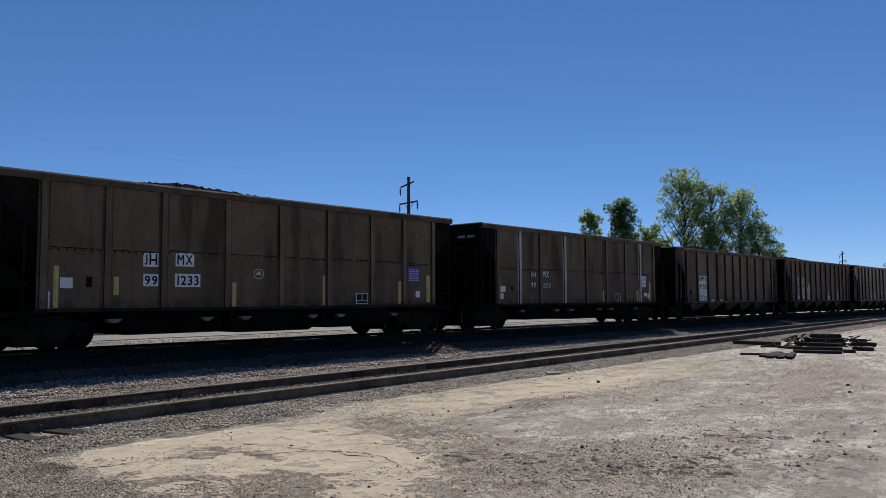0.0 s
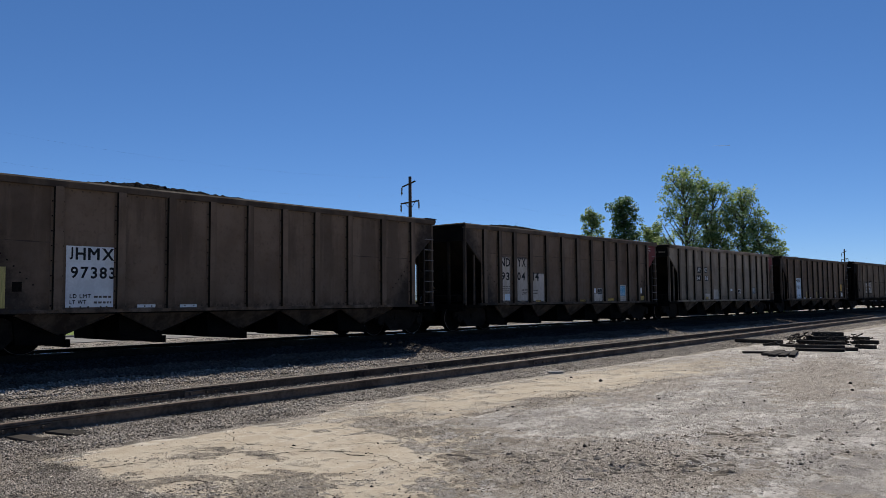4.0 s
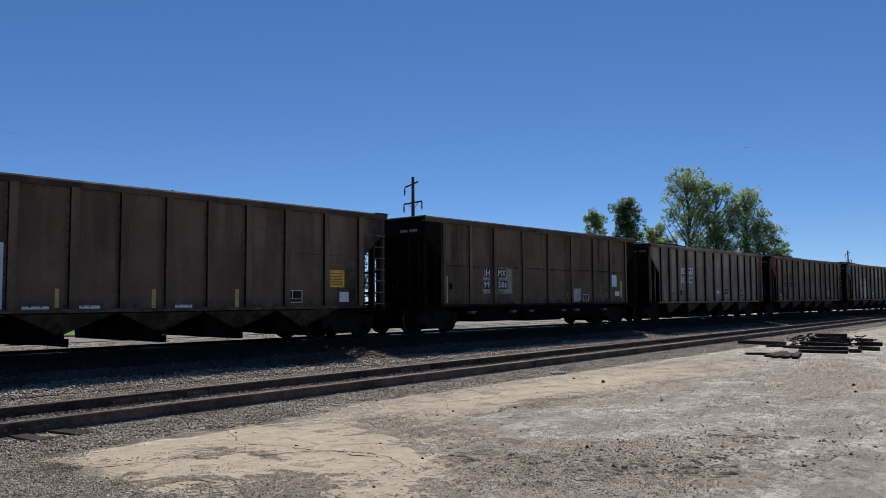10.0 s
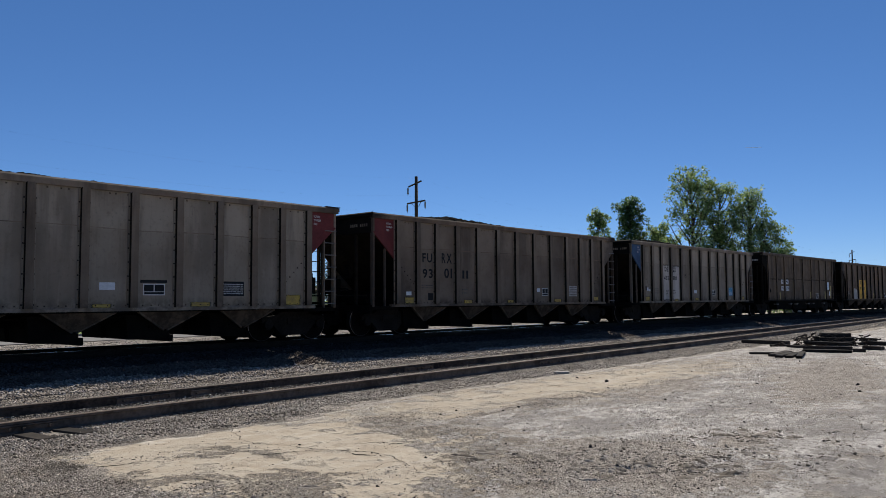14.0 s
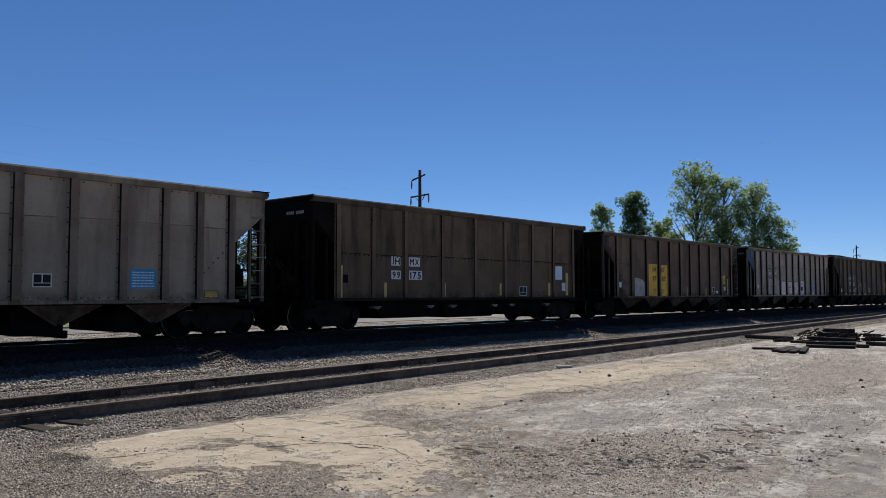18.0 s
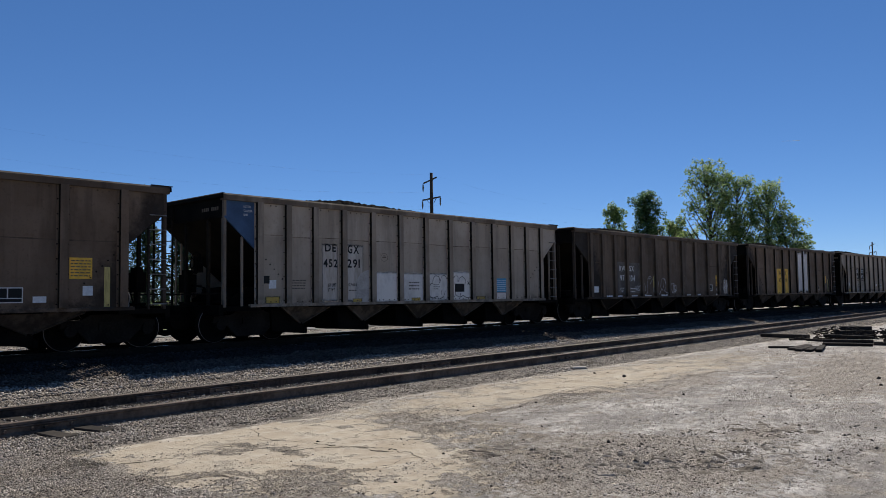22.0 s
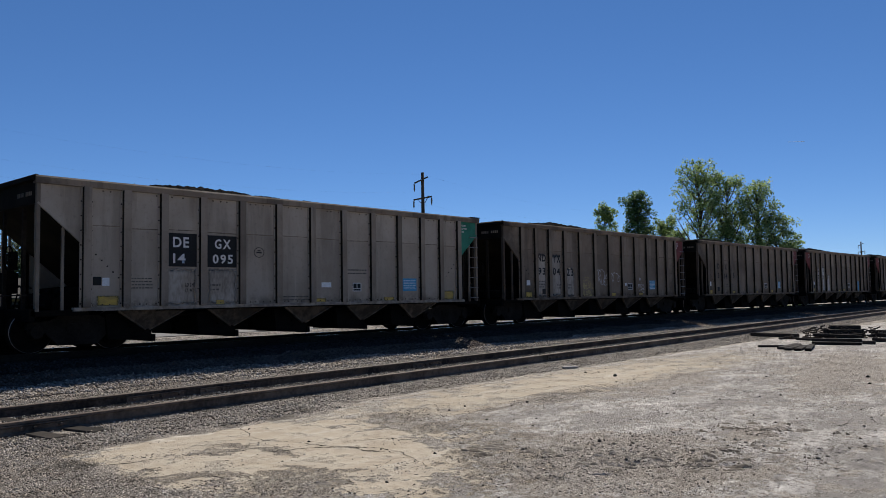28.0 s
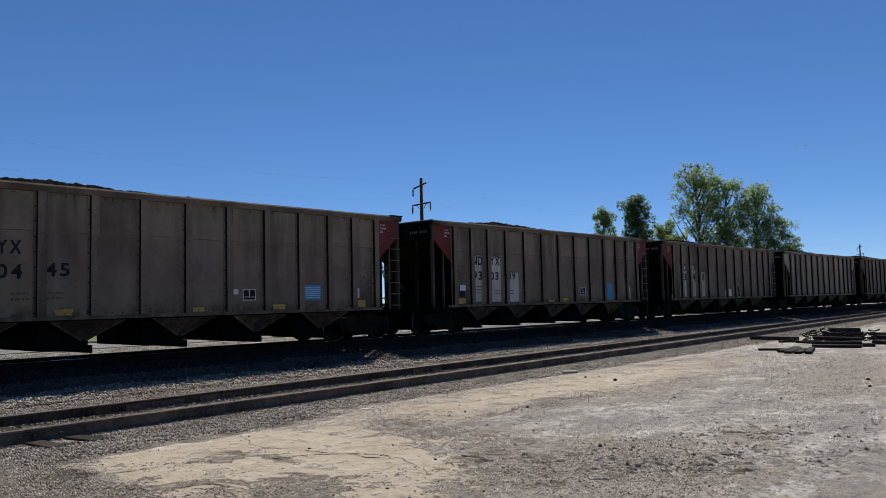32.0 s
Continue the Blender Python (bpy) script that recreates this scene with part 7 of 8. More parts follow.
def build_trees():
    for label, az, d, h, s, seed, n, size, mat, limbs, lobe, thin, low in (
        ("tall light green tree with an open leafy crown", 23.0, 78, 14.3, 3.3, 11, 12000, 0.12, "leaf", 52, 0.64, 0.8, 0.14),
        ("tall light green tree within a group", 21.2, 79, 13.0, 2.3, 22, 9500, 0.12, "leaf", 46, 0.66, 0.0, 0.12),
        ("broad light green tree beside a taller one", 19.25, 79, 11.9, 2.5, 12, 11500, 0.12, "leaf", 48, 0.66, 0.0, 0.12),
        ("light green tree on the group's lower flank", 18.2, 78, 8.6, 2.0, 24, 7500, 0.12, "leaf", 34, 0.6, 0.0, 0.1),
        ("low light green bushy tree at the group's end", 17.2, 80, 6.2, 1.6, 23, 7500, 0.12, "leaf", 24, 0.55, 0.0, 0.1),
        ("small light green leafy tree", 29.45, 80, 10.8, 1.2, 13, 6500, 0.115, "leaf", 26, 0.42, 0.0, 0.3),
        ("small dense dark green tree", 27.15, 80, 11.7, 1.6, 14, 12500, 0.12, "leafdark", 40, 0.58, 0.0, 0.25),
        ("low light green bush beside a tall tree", 24.5, 80, 7.6, 1.5, 25, 6500, 0.115, "leaf", 24, 0.5, 0.0, 0.15),
        ("low light green tree", 25.4, 82, 9.0, 2.1, 15, 12000, 0.115, "leaf", 32, 0.55, 0.0, 0.2),
        ("green tree beyond the lot's far edge", 9.6, 150, 12.5, 2.4, 16, 4000, 0.16, "leafdark", 16, 0.8, 0.0, 0.2),
        ("pale green tree beside a low house", 69.6, 92, 8.0, 3.6, 17, 9000, 0.16, "needle", 36, 0.8, 0.2, 0.16),
        ("dark leafy tree by the white building", 57.0, 96, 11.5, 4.4, 18, 16000, 0.16, "needle", 40, 0.9, 0.0, 0.12),
        ("leafy dark green tree near the road", 53.0, 104, 11.5, 4.8, 19, 18000, 0.17, "needle", 44, 0.95, 0.0, 0.12),
        ("tall dark green tree near the road", 47.5, 110, 10.5, 4.0, 20, 13000, 0.17, "needle", 36, 0.9, 0.0, 0.12),
    ):
        x, y = polar(az, d)
        build_tree("leafy_tree", label, x, y, h, s, seed, n, size, mat, limbs, lobe, thin, low)
    for az, d, h, s, seed in ((64.6, 62, 8.6, 2.6, 31), (62.6, 64, 10.4, 2.8, 32), (60.2, 66, 9.4, 2.8, 33)):
        x, y = polar(az, d)
        build_conifer("dull green conifer with drooping boughs", x, y, h, s, seed)


build_trees()


def build_pole(x, y, height, turn):
    pole = thing("utility_pole", "weathered wooden utility pole with two crossarms", "utility pole", "utility poles")
    pole.matrix_basis = pose(x, y, 0, 0, 0, turn)
    bm = bmesh.new()
    tube(bm, [(0, 0, 0), (0, 0, height * 0.5), (0, 0, height)], 0.19, 10, 0.13)
    part("shaft", mesh_of(bm, "pole", True), pole)
    for z, w0, w1, tilt in ((height - 0.6, -0.75, 0.5, 0.43), (height - 2.2, -0.8, 0.78, 0.18)):
        bm = bmesh.new()
        box(bm, w0, w1, -0.17, -0.05, -0.06, 0.06, Matrix.Rotation(-tilt, 4, "Y"))
        bmesh.ops.translate(bm, verts=bm.verts, vec=(0, 0, z))
        part("crossarm", mesh_of(bm, "pole"), pole)
    bm = bmesh.new()
    for q in (-1, 1):
        tube(bm, [(0, -0.14, height - 2.62), (q * 0.2, -0.14, height - 2.56), (q * 0.42, -0.14, height - 2.22 + q * 0.08)], 0.03, 5)
    part("brace", mesh_of(bm, "pole"), pole)
    for x_, z in ((-0.7, height - 0.92), (-0.76, height - 2.36), (0.74, height - 2.08)):
        bm = bmesh.new()
        lathe(bm, [(0.0, 0.02), (-0.1, 0.02)] + [q for i in range(5) for q in ((-0.10 - i * 0.11, 0.085), (-0.15 - i * 0.11, 0.045))] + [(-0.72, 0.02)], (x_, -0.11, z), "z", 8)
        part("insulator", mesh_of(bm, "porcelain"), pole, "hanging string of insulators")
    return pole


def build_poles():
    for az, d, h in ((42.62, 66.0, 12.05), (13.1, 196.0, 12.05)):
        x, y = polar(az, d)
        build_pole(x, y, h, -47.4)
    # wires, sagging from pole to pole and on past them
    a, b = Vector((*polar(42.62, 66.0), 0)), Vector((*polar(13.1, 196.0), 0))
    step = (b - a) / 3
    for n, (o, z) in enumerate(((0.0, 11.9), (-0.7, 10.4), (-0.76, 8.95), (0.74, 9.25))):
        side = Vector((math.cos(radians(-47.4)), math.sin(radians(-47.4)), 0)) * o
        pts = []
        for k in range(-4, 4):
            for i in range(8):
                f = i / 8
                pts.append(a + step * (k + f) + side + Vector((0, 0, z - 1.3 * 4 * f * (1 - f))))
        bm = bmesh.new()
        tube(bm, pts, 0.0014, 3)
        thing("overhead_wire", "thin dark overhead wire between poles", "wire", "overhead wires", me=mesh_of(bm, "wire"))


build_poles()


def build_house(name, label, x, y, turn, w, d, eave, ridge, windows, wall="wall"):
    house = thing(name, label, "building")
    house.matrix_basis = pose(x, y, 0, 0, 0, turn)
    bm = bmesh.new()
    box(bm, -w / 2, w / 2, -d / 2, d / 2, 0, eave)
    part("wall", mesh_of(bm, wall), house)
    bm = bmesh.new()
    prism(bm, [(-d / 2 - 0.5, eave), (d / 2 + 0.5, eave), (d / 2 + 0.5, eave + 0.12), (0, ridge), (-d / 2 - 0.5, eave + 0.12)], -w / 2 - 0.5, w / 2 + 0.5, "yz")
    part("roof", mesh_of(bm, "roof"), house)
    for wx in windows:
        bm = bmesh.new()
        box(bm, wx - 0.55, wx + 0.55, -d / 2 - 0.05, -d / 2 + 0.02, 0.75, 1.7)
        win = part("window", mesh_of(bm, "pole"), house)
        for s in (-1, 1):
            bm = bmesh.new()
            box(bm, wx + s * 0.26 - 0.22, wx + s * 0.26 + 0.22, -d / 2 - 0.07, -d / 2 - 0.05, 0.82, 1.63)
            part("pane", mesh_of(bm, "glass"), win)
    bm = bmesh.new()
    box(bm, windows[0] + 1.3, windows[0] + 2.2, -d / 2 - 0.06, -d / 2 + 0.02, 0.0, 1.8)
    part("door", mesh_of(bm, "pole"), house)
    return house


x, y = polar(69.0, 74)
build_house("house", "low brown brick house with a tan shingle roof", x, y, -21, 16, 8, 1.85, 3.6, (-5, -1, 3, 6))
x, y = polar(55.2, 118)
build_house("store_building", "long low white building with a grey roof", x, y, -34, 22, 10, 3.0, 3.7, (-8, -3, 2, 7), "palewall")


def build_shed(x, y, turn):
    shed = thing("flat_roofed_building", "tall pale flat-roofed building behind the trees", "building")
    shed.matrix_basis = pose(x, y, 0, 0, 0, turn)
    bm = bmesh.new()
    box(bm, -1.1, 1.1, -3, 3, 0, 5.7)
    part("wall", mesh_of(bm, "palewall"), shed)
    bm = bmesh.new()
    box(bm, -1.2, 1.2, -3.3, 3.3, 5.7, 5.92)
    part("roof", mesh_of(bm, "silver"), shed, "pale flat roof slab")
    for q in (-0.5, 0.5):
        bm = bmesh.new()
        box(bm, q - 0.3, q + 0.3, -3.06, -2.98, 3.2, 4.6)
        part("window", mesh_of(bm, "glass"), shed)


build_shed(*polar(16.65, 96), -73)


def build_lamp(x, y, height):
    lamp = thing("street_lamp", "dark metal street lamp with a flat head", "street lamp")
    lamp.matrix_basis = pose(x, y, 0)
    bm = bmesh.new()
    tube(bm, [(0, 0, 0), (0, 0, height * 0.5), (0, 0, height)], 0.09, 8, 0.06)
    part("pole", mesh_of(bm, "lampmetal", True), lamp)
    bm = bmesh.new()
    box(bm, 0.0, 0.75, -0.16, 0.16, height - 0.04, height + 0.10, Matrix.Rotation(-0.12, 4, "Y"))
    part("lamp_head", mesh_of(bm, "lampmetal"), lamp)


build_lamp(*polar(66.6, 48), 7.2)


def build_road():
    xs = [-400 + 20 * i for i in range(41)]
    for name, y0, y1, z, mat, label in (("road", 31.8, 36.9, 0.03, "asphalt", "pale sun-bleached asphalt road"), ("kerb", 36.9, 37.2, 0.12, "kerbstone", "pale concrete kerb")):
        bm = bmesh.new()
        box(bm, -400, 400, y0, y1, -0.3, z)
        me = mesh_of(bm, mat)
        tagged(new(name, me), label, name, kind="structure")


M["asphalt"] = material("sun_bleached_asphalt", (0.20, 0.19, 0.175), 0.95, other=(0.13, 0.122, 0.112), size=0.8, fine=30)
M["kerbstone"] = material("pale_concrete", (0.32, 0.30, 0.27), 0.9, other=(0.24, 0.225, 0.2), size=1.0)
build_road()


def build_contrail():
    """A short faint vapour trail, far off, that drifts across the sky."""
    m = bpy.data.materials.new("thin_vapour")
    m.use_nodes = True
    p = m.node_tree.nodes["Principled BSDF"]
    p.inputs["Base Color"].default_value, p.inputs["Roughness"].default_value, p.inputs["Alpha"].default_value = (0.85, 0.87, 0.9, 1), 1.0, 0.4
    M["vapour"] = m
    bm = bmesh.new()
    tube(bm, [(20, 0, 0), (14, 0, 0), (0, 0, 0.5), (-14, 0, 1.2), (-22, 0, 1.6)], 0.9, 6, 0.4)
    return thing("contrail", "short faint white vapour trail in the sky", "contrail", me=mesh_of(bm, "vapour", True))


CONTRAIL = build_contrail()

# ---- loose stones, timbers and weeds on the lot's side ----


def stones_mesh(spots, mats, seed):
    """Angular stones, eight faces each, at (x, y, z, size, material index)."""
    rnd = np.random.RandomState(seed)
    n = len(spots)
    base = np.array([(1, 0, 0), (0, 1, 0), (-1, 0, 0), (0, -1, 0), (0, 0, 1), (0, 0, -1)], float)
    tri = np.array([(0, 1, 4), (1, 2, 4), (2, 3, 4), (3, 0, 4), (1, 0, 5), (2, 1, 5), (3, 2, 5), (0, 3, 5)])
    s = np.array(spots)
    v = base[None] * rnd.uniform(0.55, 1.25, (n, 6, 1)) + rnd.uniform(-0.28, 0.28, (n, 6, 3))
    v[:, :, 2] *= rnd.uniform(0.45, 0.9, (n, 1))
    a = rnd.uniform(0, 6.283, n)
    tilt = rnd.uniform(-0.5, 0.5, n)
    x = v[:, :, 0] * np.cos(a)[:, None] - v[:, :, 1] * np.sin(a)[:, None]
    y = v[:, :, 0] * np.sin(a)[:, None] + v[:, :, 1] * np.cos(a)[:, None]
    z = v[:, :, 2] + x * np.sin(tilt)[:, None]
    v = np.stack([x, y, z], 2) * s[:, 3][:, None, None] + s[:, None, :3]
    f = (tri[None] + 6 * np.arange(n)[:, None, None]).reshape(-1, 3)
    me = bpy.data.meshes.new("stones")
    me.vertices.add(n * 6)
    me.vertices.foreach_set("co", v.ravel())
    me.loops.add(n * 24)
    me.loops.foreach_set("vertex_index", f.ravel())
    me.polygons.add(n * 8)
    me.polygons.foreach_set("loop_start", np.arange(0, n * 24, 3))
    me.polygons.foreach_set("material_index", np.repeat(s[:, 4].astype(int), 8))
    for m in mats:
        me.materials.append(M[m])
    me.update(calc_edges=True)
    return me


def stone_material(name, dark, light):
    m = bpy.data.materials.new(name)
    m.use_nodes = True
    n, l = m.node_tree.nodes, m.node_tree.links
    p = n["Principled BSDF"]
    p.inputs["Roughness"].default_value = 0.9
    p.inputs["Specular IOR Level"].default_value = 0.1
    geo, ramp = n.new("ShaderNodeNewGeometry"), n.new("ShaderNodeValToRGB")
    ramp.color_ramp.elements[0].color, ramp.color_ramp.elements[1].color = (*dark, 1), (*light, 1)
    e = ramp.color_ramp.elements.new(0.6)
    e.color = (*[(a * 0.6 + b * 0.4) for a, b in zip(dark, light)], 1)
    l.new(geo.outputs["Random Per Island"], ramp.inputs[0])
    speck = n.new("ShaderNodeTexNoise")
    speck.inputs["Scale"].default_value = 40
    mul = n.new("ShaderNodeMixRGB")
    mul.blend_type = "MULTIPLY"
    mul.inputs[0].default_value = 0.5
    tc = n.new("ShaderNodeTexCoord")
    l.new(tc.outputs["Object"], speck.inputs[0])
    l.new(ramp.outputs[0], mul.inputs[1])
    l.new(speck.outputs[0], mul.inputs[2])
    patch, range_, again = n.new("ShaderNodeTexNoise"), n.new("ShaderNodeMapRange"), n.new("ShaderNodeMixRGB")
    patch.inputs["Scale"].default_value, patch.inputs["Detail"].default_value = 0.9, 5
    l.new(tc.outputs["Object"], patch.inputs[0])
    l.new(patch.outputs[0], range_.inputs[0])
    range_.inputs[1].default_value, range_.inputs[2].default_value = 0.38, 0.62
    range_.inputs[3].default_value, range_.inputs[4].default_value = 0.0, 0.55
    again.blend_type, again.inputs[2].default_value = "MULTIPLY", (0.5, 0.45, 0.39, 1)
    l.new(range_.outputs[0], again.inputs[0])
    l.new(mul.outputs[0], again.inputs[1])
    l.new(again.outputs[0], p.inputs["Base Color"])
    return m


M["ballast"] = stone_material("mixed_ballast", (0.228, 0.195, 0.163), (0.73, 0.66, 0.575))
M["grit"] = stone_material("mixed_gravel", (0.12, 0.102, 0.084), (0.90, 0.805, 0.685))
M["clod"] = stone_material("dry_soil_clods", (0.22, 0.19, 0.155), (0.46, 0.41, 0.345))
# ballast darkened to deepen the train's shadow on the bank
M["bankshade"] = stone_material("train_shaded_ballast", (0.085, 0.066, 0.056), (0.235, 0.188, 0.158))
# real cinders on the lot; on the bank, painted shade beside the ties
M["cinder"] = stone_material("dark_cinders_and_bank_shade", (0.02, 0.019, 0.018), (0.09, 0.082, 0.075))


def scatter(count, seed, place):
    rnd = random.Random(seed)
    out = []
    while len(out) < count:
        q = place(rnd)
        if q:
            out.append(q)
    return out


def along(rnd, x0, x1, power=1.7):
    """More often near x0, where the camera stands nearer."""
    return x0 + (x1 - x0) * rnd.random() ** power


def on_bank(rnd):
    x = along(rnd, 3.5, 75)
    d = rnd.uniform(-4.6, -0.85)
    y = main_y(x) + d
    if y < side_y(x) + 0.9:
        return None
    # stones inside the train's shadow get darker colours, darkest beside the ties
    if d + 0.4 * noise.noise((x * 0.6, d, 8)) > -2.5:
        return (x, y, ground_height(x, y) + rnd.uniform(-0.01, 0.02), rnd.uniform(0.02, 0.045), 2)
    return (x, y, ground_height(x, y) + rnd.uniform(-0.01, 0.025), rnd.uniform(0.02, 0.045), 1 if d + 0.5 * noise.noise((x * 0.8, d, 2)) > -3.5 else 0)


def beyond_track(rnd):
    x = along(rnd, 5, 70, 1.4)
    d = 0.9 + 11.5 * rnd.random() ** 1.3
    if noise.noise((x * 0.35, d * 1.6, 6)) > 0.12 and d > 3:
        return None
    return (x, main_y(x) + d, ground_height(x, main_y(x) + d) + 0.01, rnd.uniform(0.02, 0.045), 0)


def by_siding(rnd):
    x = along(rnd, 2.0, 62)
    y = side_y(x) + rnd.uniform(-2.4, 2.9)
    d = y - side_y(x)
    if abs(abs(d) - 0.755) < 0.06 or ((x - 4.3) / 0.5) ** 2 + ((y - 10.02) / 0.18) ** 2 < rnd.uniform(0.6, 1.1):
        return None
    if y > main_y(x) - 4.3 or (y < 8.75 + (0.5 if x > 7.8 else 0) + 0.2 * noise.noise((x * 1.1, 0, 0)) and rnd.random() < 0.97):
        return None
    return (x, y, 0.005 + (0.03 if abs(d) < 0.7 else 0.0) * rnd.random(), 0.007 + 0.017 * rnd.random() ** 1.8, 0)


def on_lot_left(rnd):
    x = rnd.uniform(1.0, 5.5)
    y = rnd.uniform(5.2, 9.2)
    if x > 3.6 + 0.35 * noise.noise((y * 1.3, 1, 0)) and rnd.random() < 0.985:
        return None
    return (x, y, relief(x, y), 0.004 + 0.013 * rnd.random() ** 1.6, 0)


def on_lot(rnd):
    x = along(rnd, 3.0, 40, 1.5)
    y = rnd.uniform(2.0, 9.0)
    if y < x * 0.14:
        return None
    if abs(x - 5.9) < 1.2 and y > 5.6 and rnd.random() < 0.85:
        return None
    if rnd.random() < 0.3 and noise.noise((x * 0.9, y * 2.0, 3)) > 0.1:
        return (x, y, relief(x, y), 0.004 + 0.01 * rnd.random() ** 2.2, 0)
    w = noise.noise_vector((x * 1.1, y * 1.1, 5)) * 0.5
    px, py = x + w.x, y + w.y
    inside = max(math.exp(-((px - cx) / rx) ** 2 - ((py - cy) / ry) ** 2) for cx, cy, rx, ry in ((6.9, 3.7, 1.7, 1.5), (7.2, 6.0, 0.5, 1.0), (7.8, 7.6, 0.5, 0.8), (10.8, 6.9, 2.4, 0.3), (3.9, 5.7, 0.6, 0.9), (4.72, 7.3, 0.34, 0.22), (4.05, 6.25, 0.5, 0.35), (3.66, 7.0, 0.18, 0.35)))
    if rnd.random() > 0.004 + 0.8 * inside * inside:
        return None
    return (x, y, relief(x, y), 0.004 + 0.013 * rnd.random() ** 2.2, 0)


def dark_bits(rnd):
    x = along(rnd, 4.0, 30, 1.3)
    y = rnd.uniform(2.5, 8.9)
    if abs(x - 5.4) < 1.9 and y > 6 and rnd.random() < 0.7:
        return None
    return (x, y, relief(x, y) + 0.003, 0.005 + 0.026 * rnd.random() ** 7, 0)


def clods(rnd):
    """Clods in wavering rows, as tyre treads leave them."""
    row = rnd.randint(0, 5)
    f = rnd.random()
    x = 5.6 + 3.4 * f + 0.42 * row + rnd.gauss(0, 0.16)
    y = 4.3 - 2.6 * f + 0.10 * row + 0.2 * math.sin(4 * f + row) + rnd.gauss(0, 0.13)
    if noise.noise((x * 2.3, y * 2.3, row)) < -0.12:
        return None
    return (x, y, relief(x, y), 0.006 + 0.024 * rnd.random() ** 2.6, 0)


def build_ridges():
    """Soil pressed up by tyre lugs: short steep ridges, lying across the way of the wheels."""
    rnd = random.Random(8)
    verts, faces = [], []
    for cx, cy, rx, ry, count in ((6.6, 5.15, 0.35, 0.3, 12), (7.1, 4.6, 0.4, 0.25, 14), (6.6, 3.7, 0.4, 0.4, 26), (7.3, 3.2, 0.6, 0.4, 30), (8.2, 2.95, 0.5, 0.3, 20), (9.5, 3.4, 0.9, 0.35, 22), (4.5, 5.42, 0.15, 0.12, 5), (7.2, 4.1, 0.3, 0.2, 8)):
        for n in range(count):
            x, y = rnd.gauss(cx, rx * 0.6), rnd.gauss(cy, ry * 0.6)
            away = math.atan2(y, x) + math.pi / 2 + rnd.gauss(0, 0.28)
            c, q = math.cos(away), math.sin(away)
            length, w, h = rnd.uniform(0.06, 0.26), rnd.uniform(0.015, 0.035), rnd.uniform(0.010, 0.030)
            k = len(verts)
            m = 9
            for i in range(m):
                f = i / (m - 1)
                bow = math.sin(math.pi * f)
                px, py = x + c * (f - 0.5) * length + rnd.uniform(-0.006, 0.006), y + q * (f - 0.5) * length + rnd.uniform(-0.006, 0.006)
                z = relief(px, py) - 0.004
                top = h * bow ** 0.6 * rnd.uniform(0.5, 1.1)
                for off, up in ((-w, 0.0), (-w * 0.35, top), (w * 0.5, top * 0.8), (w * 1.6, 0.0)):
                    verts.append((px - q * off * (0.3 + 0.7 * bow), py + c * off * (0.3 + 0.7 * bow), z + up))
            for i in range(m - 1):
                for j in range(3):
                    a = k + 4 * i + j
                    faces.append((a, a + 4, a + 5, a + 1))
    sheet("tread_ridges", verts, faces, ["clod"], "dry soil ridges pressed up by tyre treads", "soil", kind="stuff")


build_ridges()


def build_stones():
    for name, label, count, place, mat in (
        ("ballast_stones", "grey crushed ballast stones beside the main track", 56000, on_bank, "ballast"),
        ("far_ballast", "pale crushed stones behind the main track", 26000, beyond_track, "ballast"),
        ("siding_gravel", "small grey gravel round the siding", 112000, by_siding, "grit"),
        ("edge_gravel", "fine grey gravel at the slab's edge", 36000, on_lot_left, "grit"),
        ("lot_gravel", "fine gravel strewn over worn concrete", 38000, on_lot, "grit"),
        ("soil_clods", "grey-brown clods pressed up by tyres", 800, clods, "clod"),
        ("cinders", "scattered dark cinders on the lot", 620, dark_bits, "cinder"),
    ):
        me = stones_mesh(scatter(count, count, place), [mat, "bankshade", "cinder"], count)
        tagged(new(name, me), label, "gravel", kind="stuff")


build_stones()


def timber(x0, y0, x1, y1, z, w=0.23, h=0.18, tilt=0.0, mat="oldtie", label="dark weathered railway timber lying on the lot"):
    length = math.hypot(x1 - x0, y1 - y0)
    key = "timber %.1f %.2f" % (length, w)

    def make(bm):
        box(bm, -length / 2, length / 2, -w / 2, w / 2, 0, h)
        bmesh.ops.bevel(bm, geom=bm.edges[:], offset=0.014, segments=1, affect="EDGES")
        for v in bm.verts:
            v.co += Vector(noise.noise_vector(v.co * 3 + Vector((x0, y0, z)))) * 0.012
    ob = thing("railway_timber", label, "timber", "old timbers on the lot", me=cached(key + str(x0), mat, make))
    swing = 7 * noise.noise((x0 * 3.1, y0 * 2.7, z * 9 + 0.5))
    ob.matrix_basis = pose((x0 + x1) / 2, (y0 + y1) / 2, z, 0, tilt, math.degrees(math.atan2(y1 - y0, x1 - x0)) + swing)
    return ob




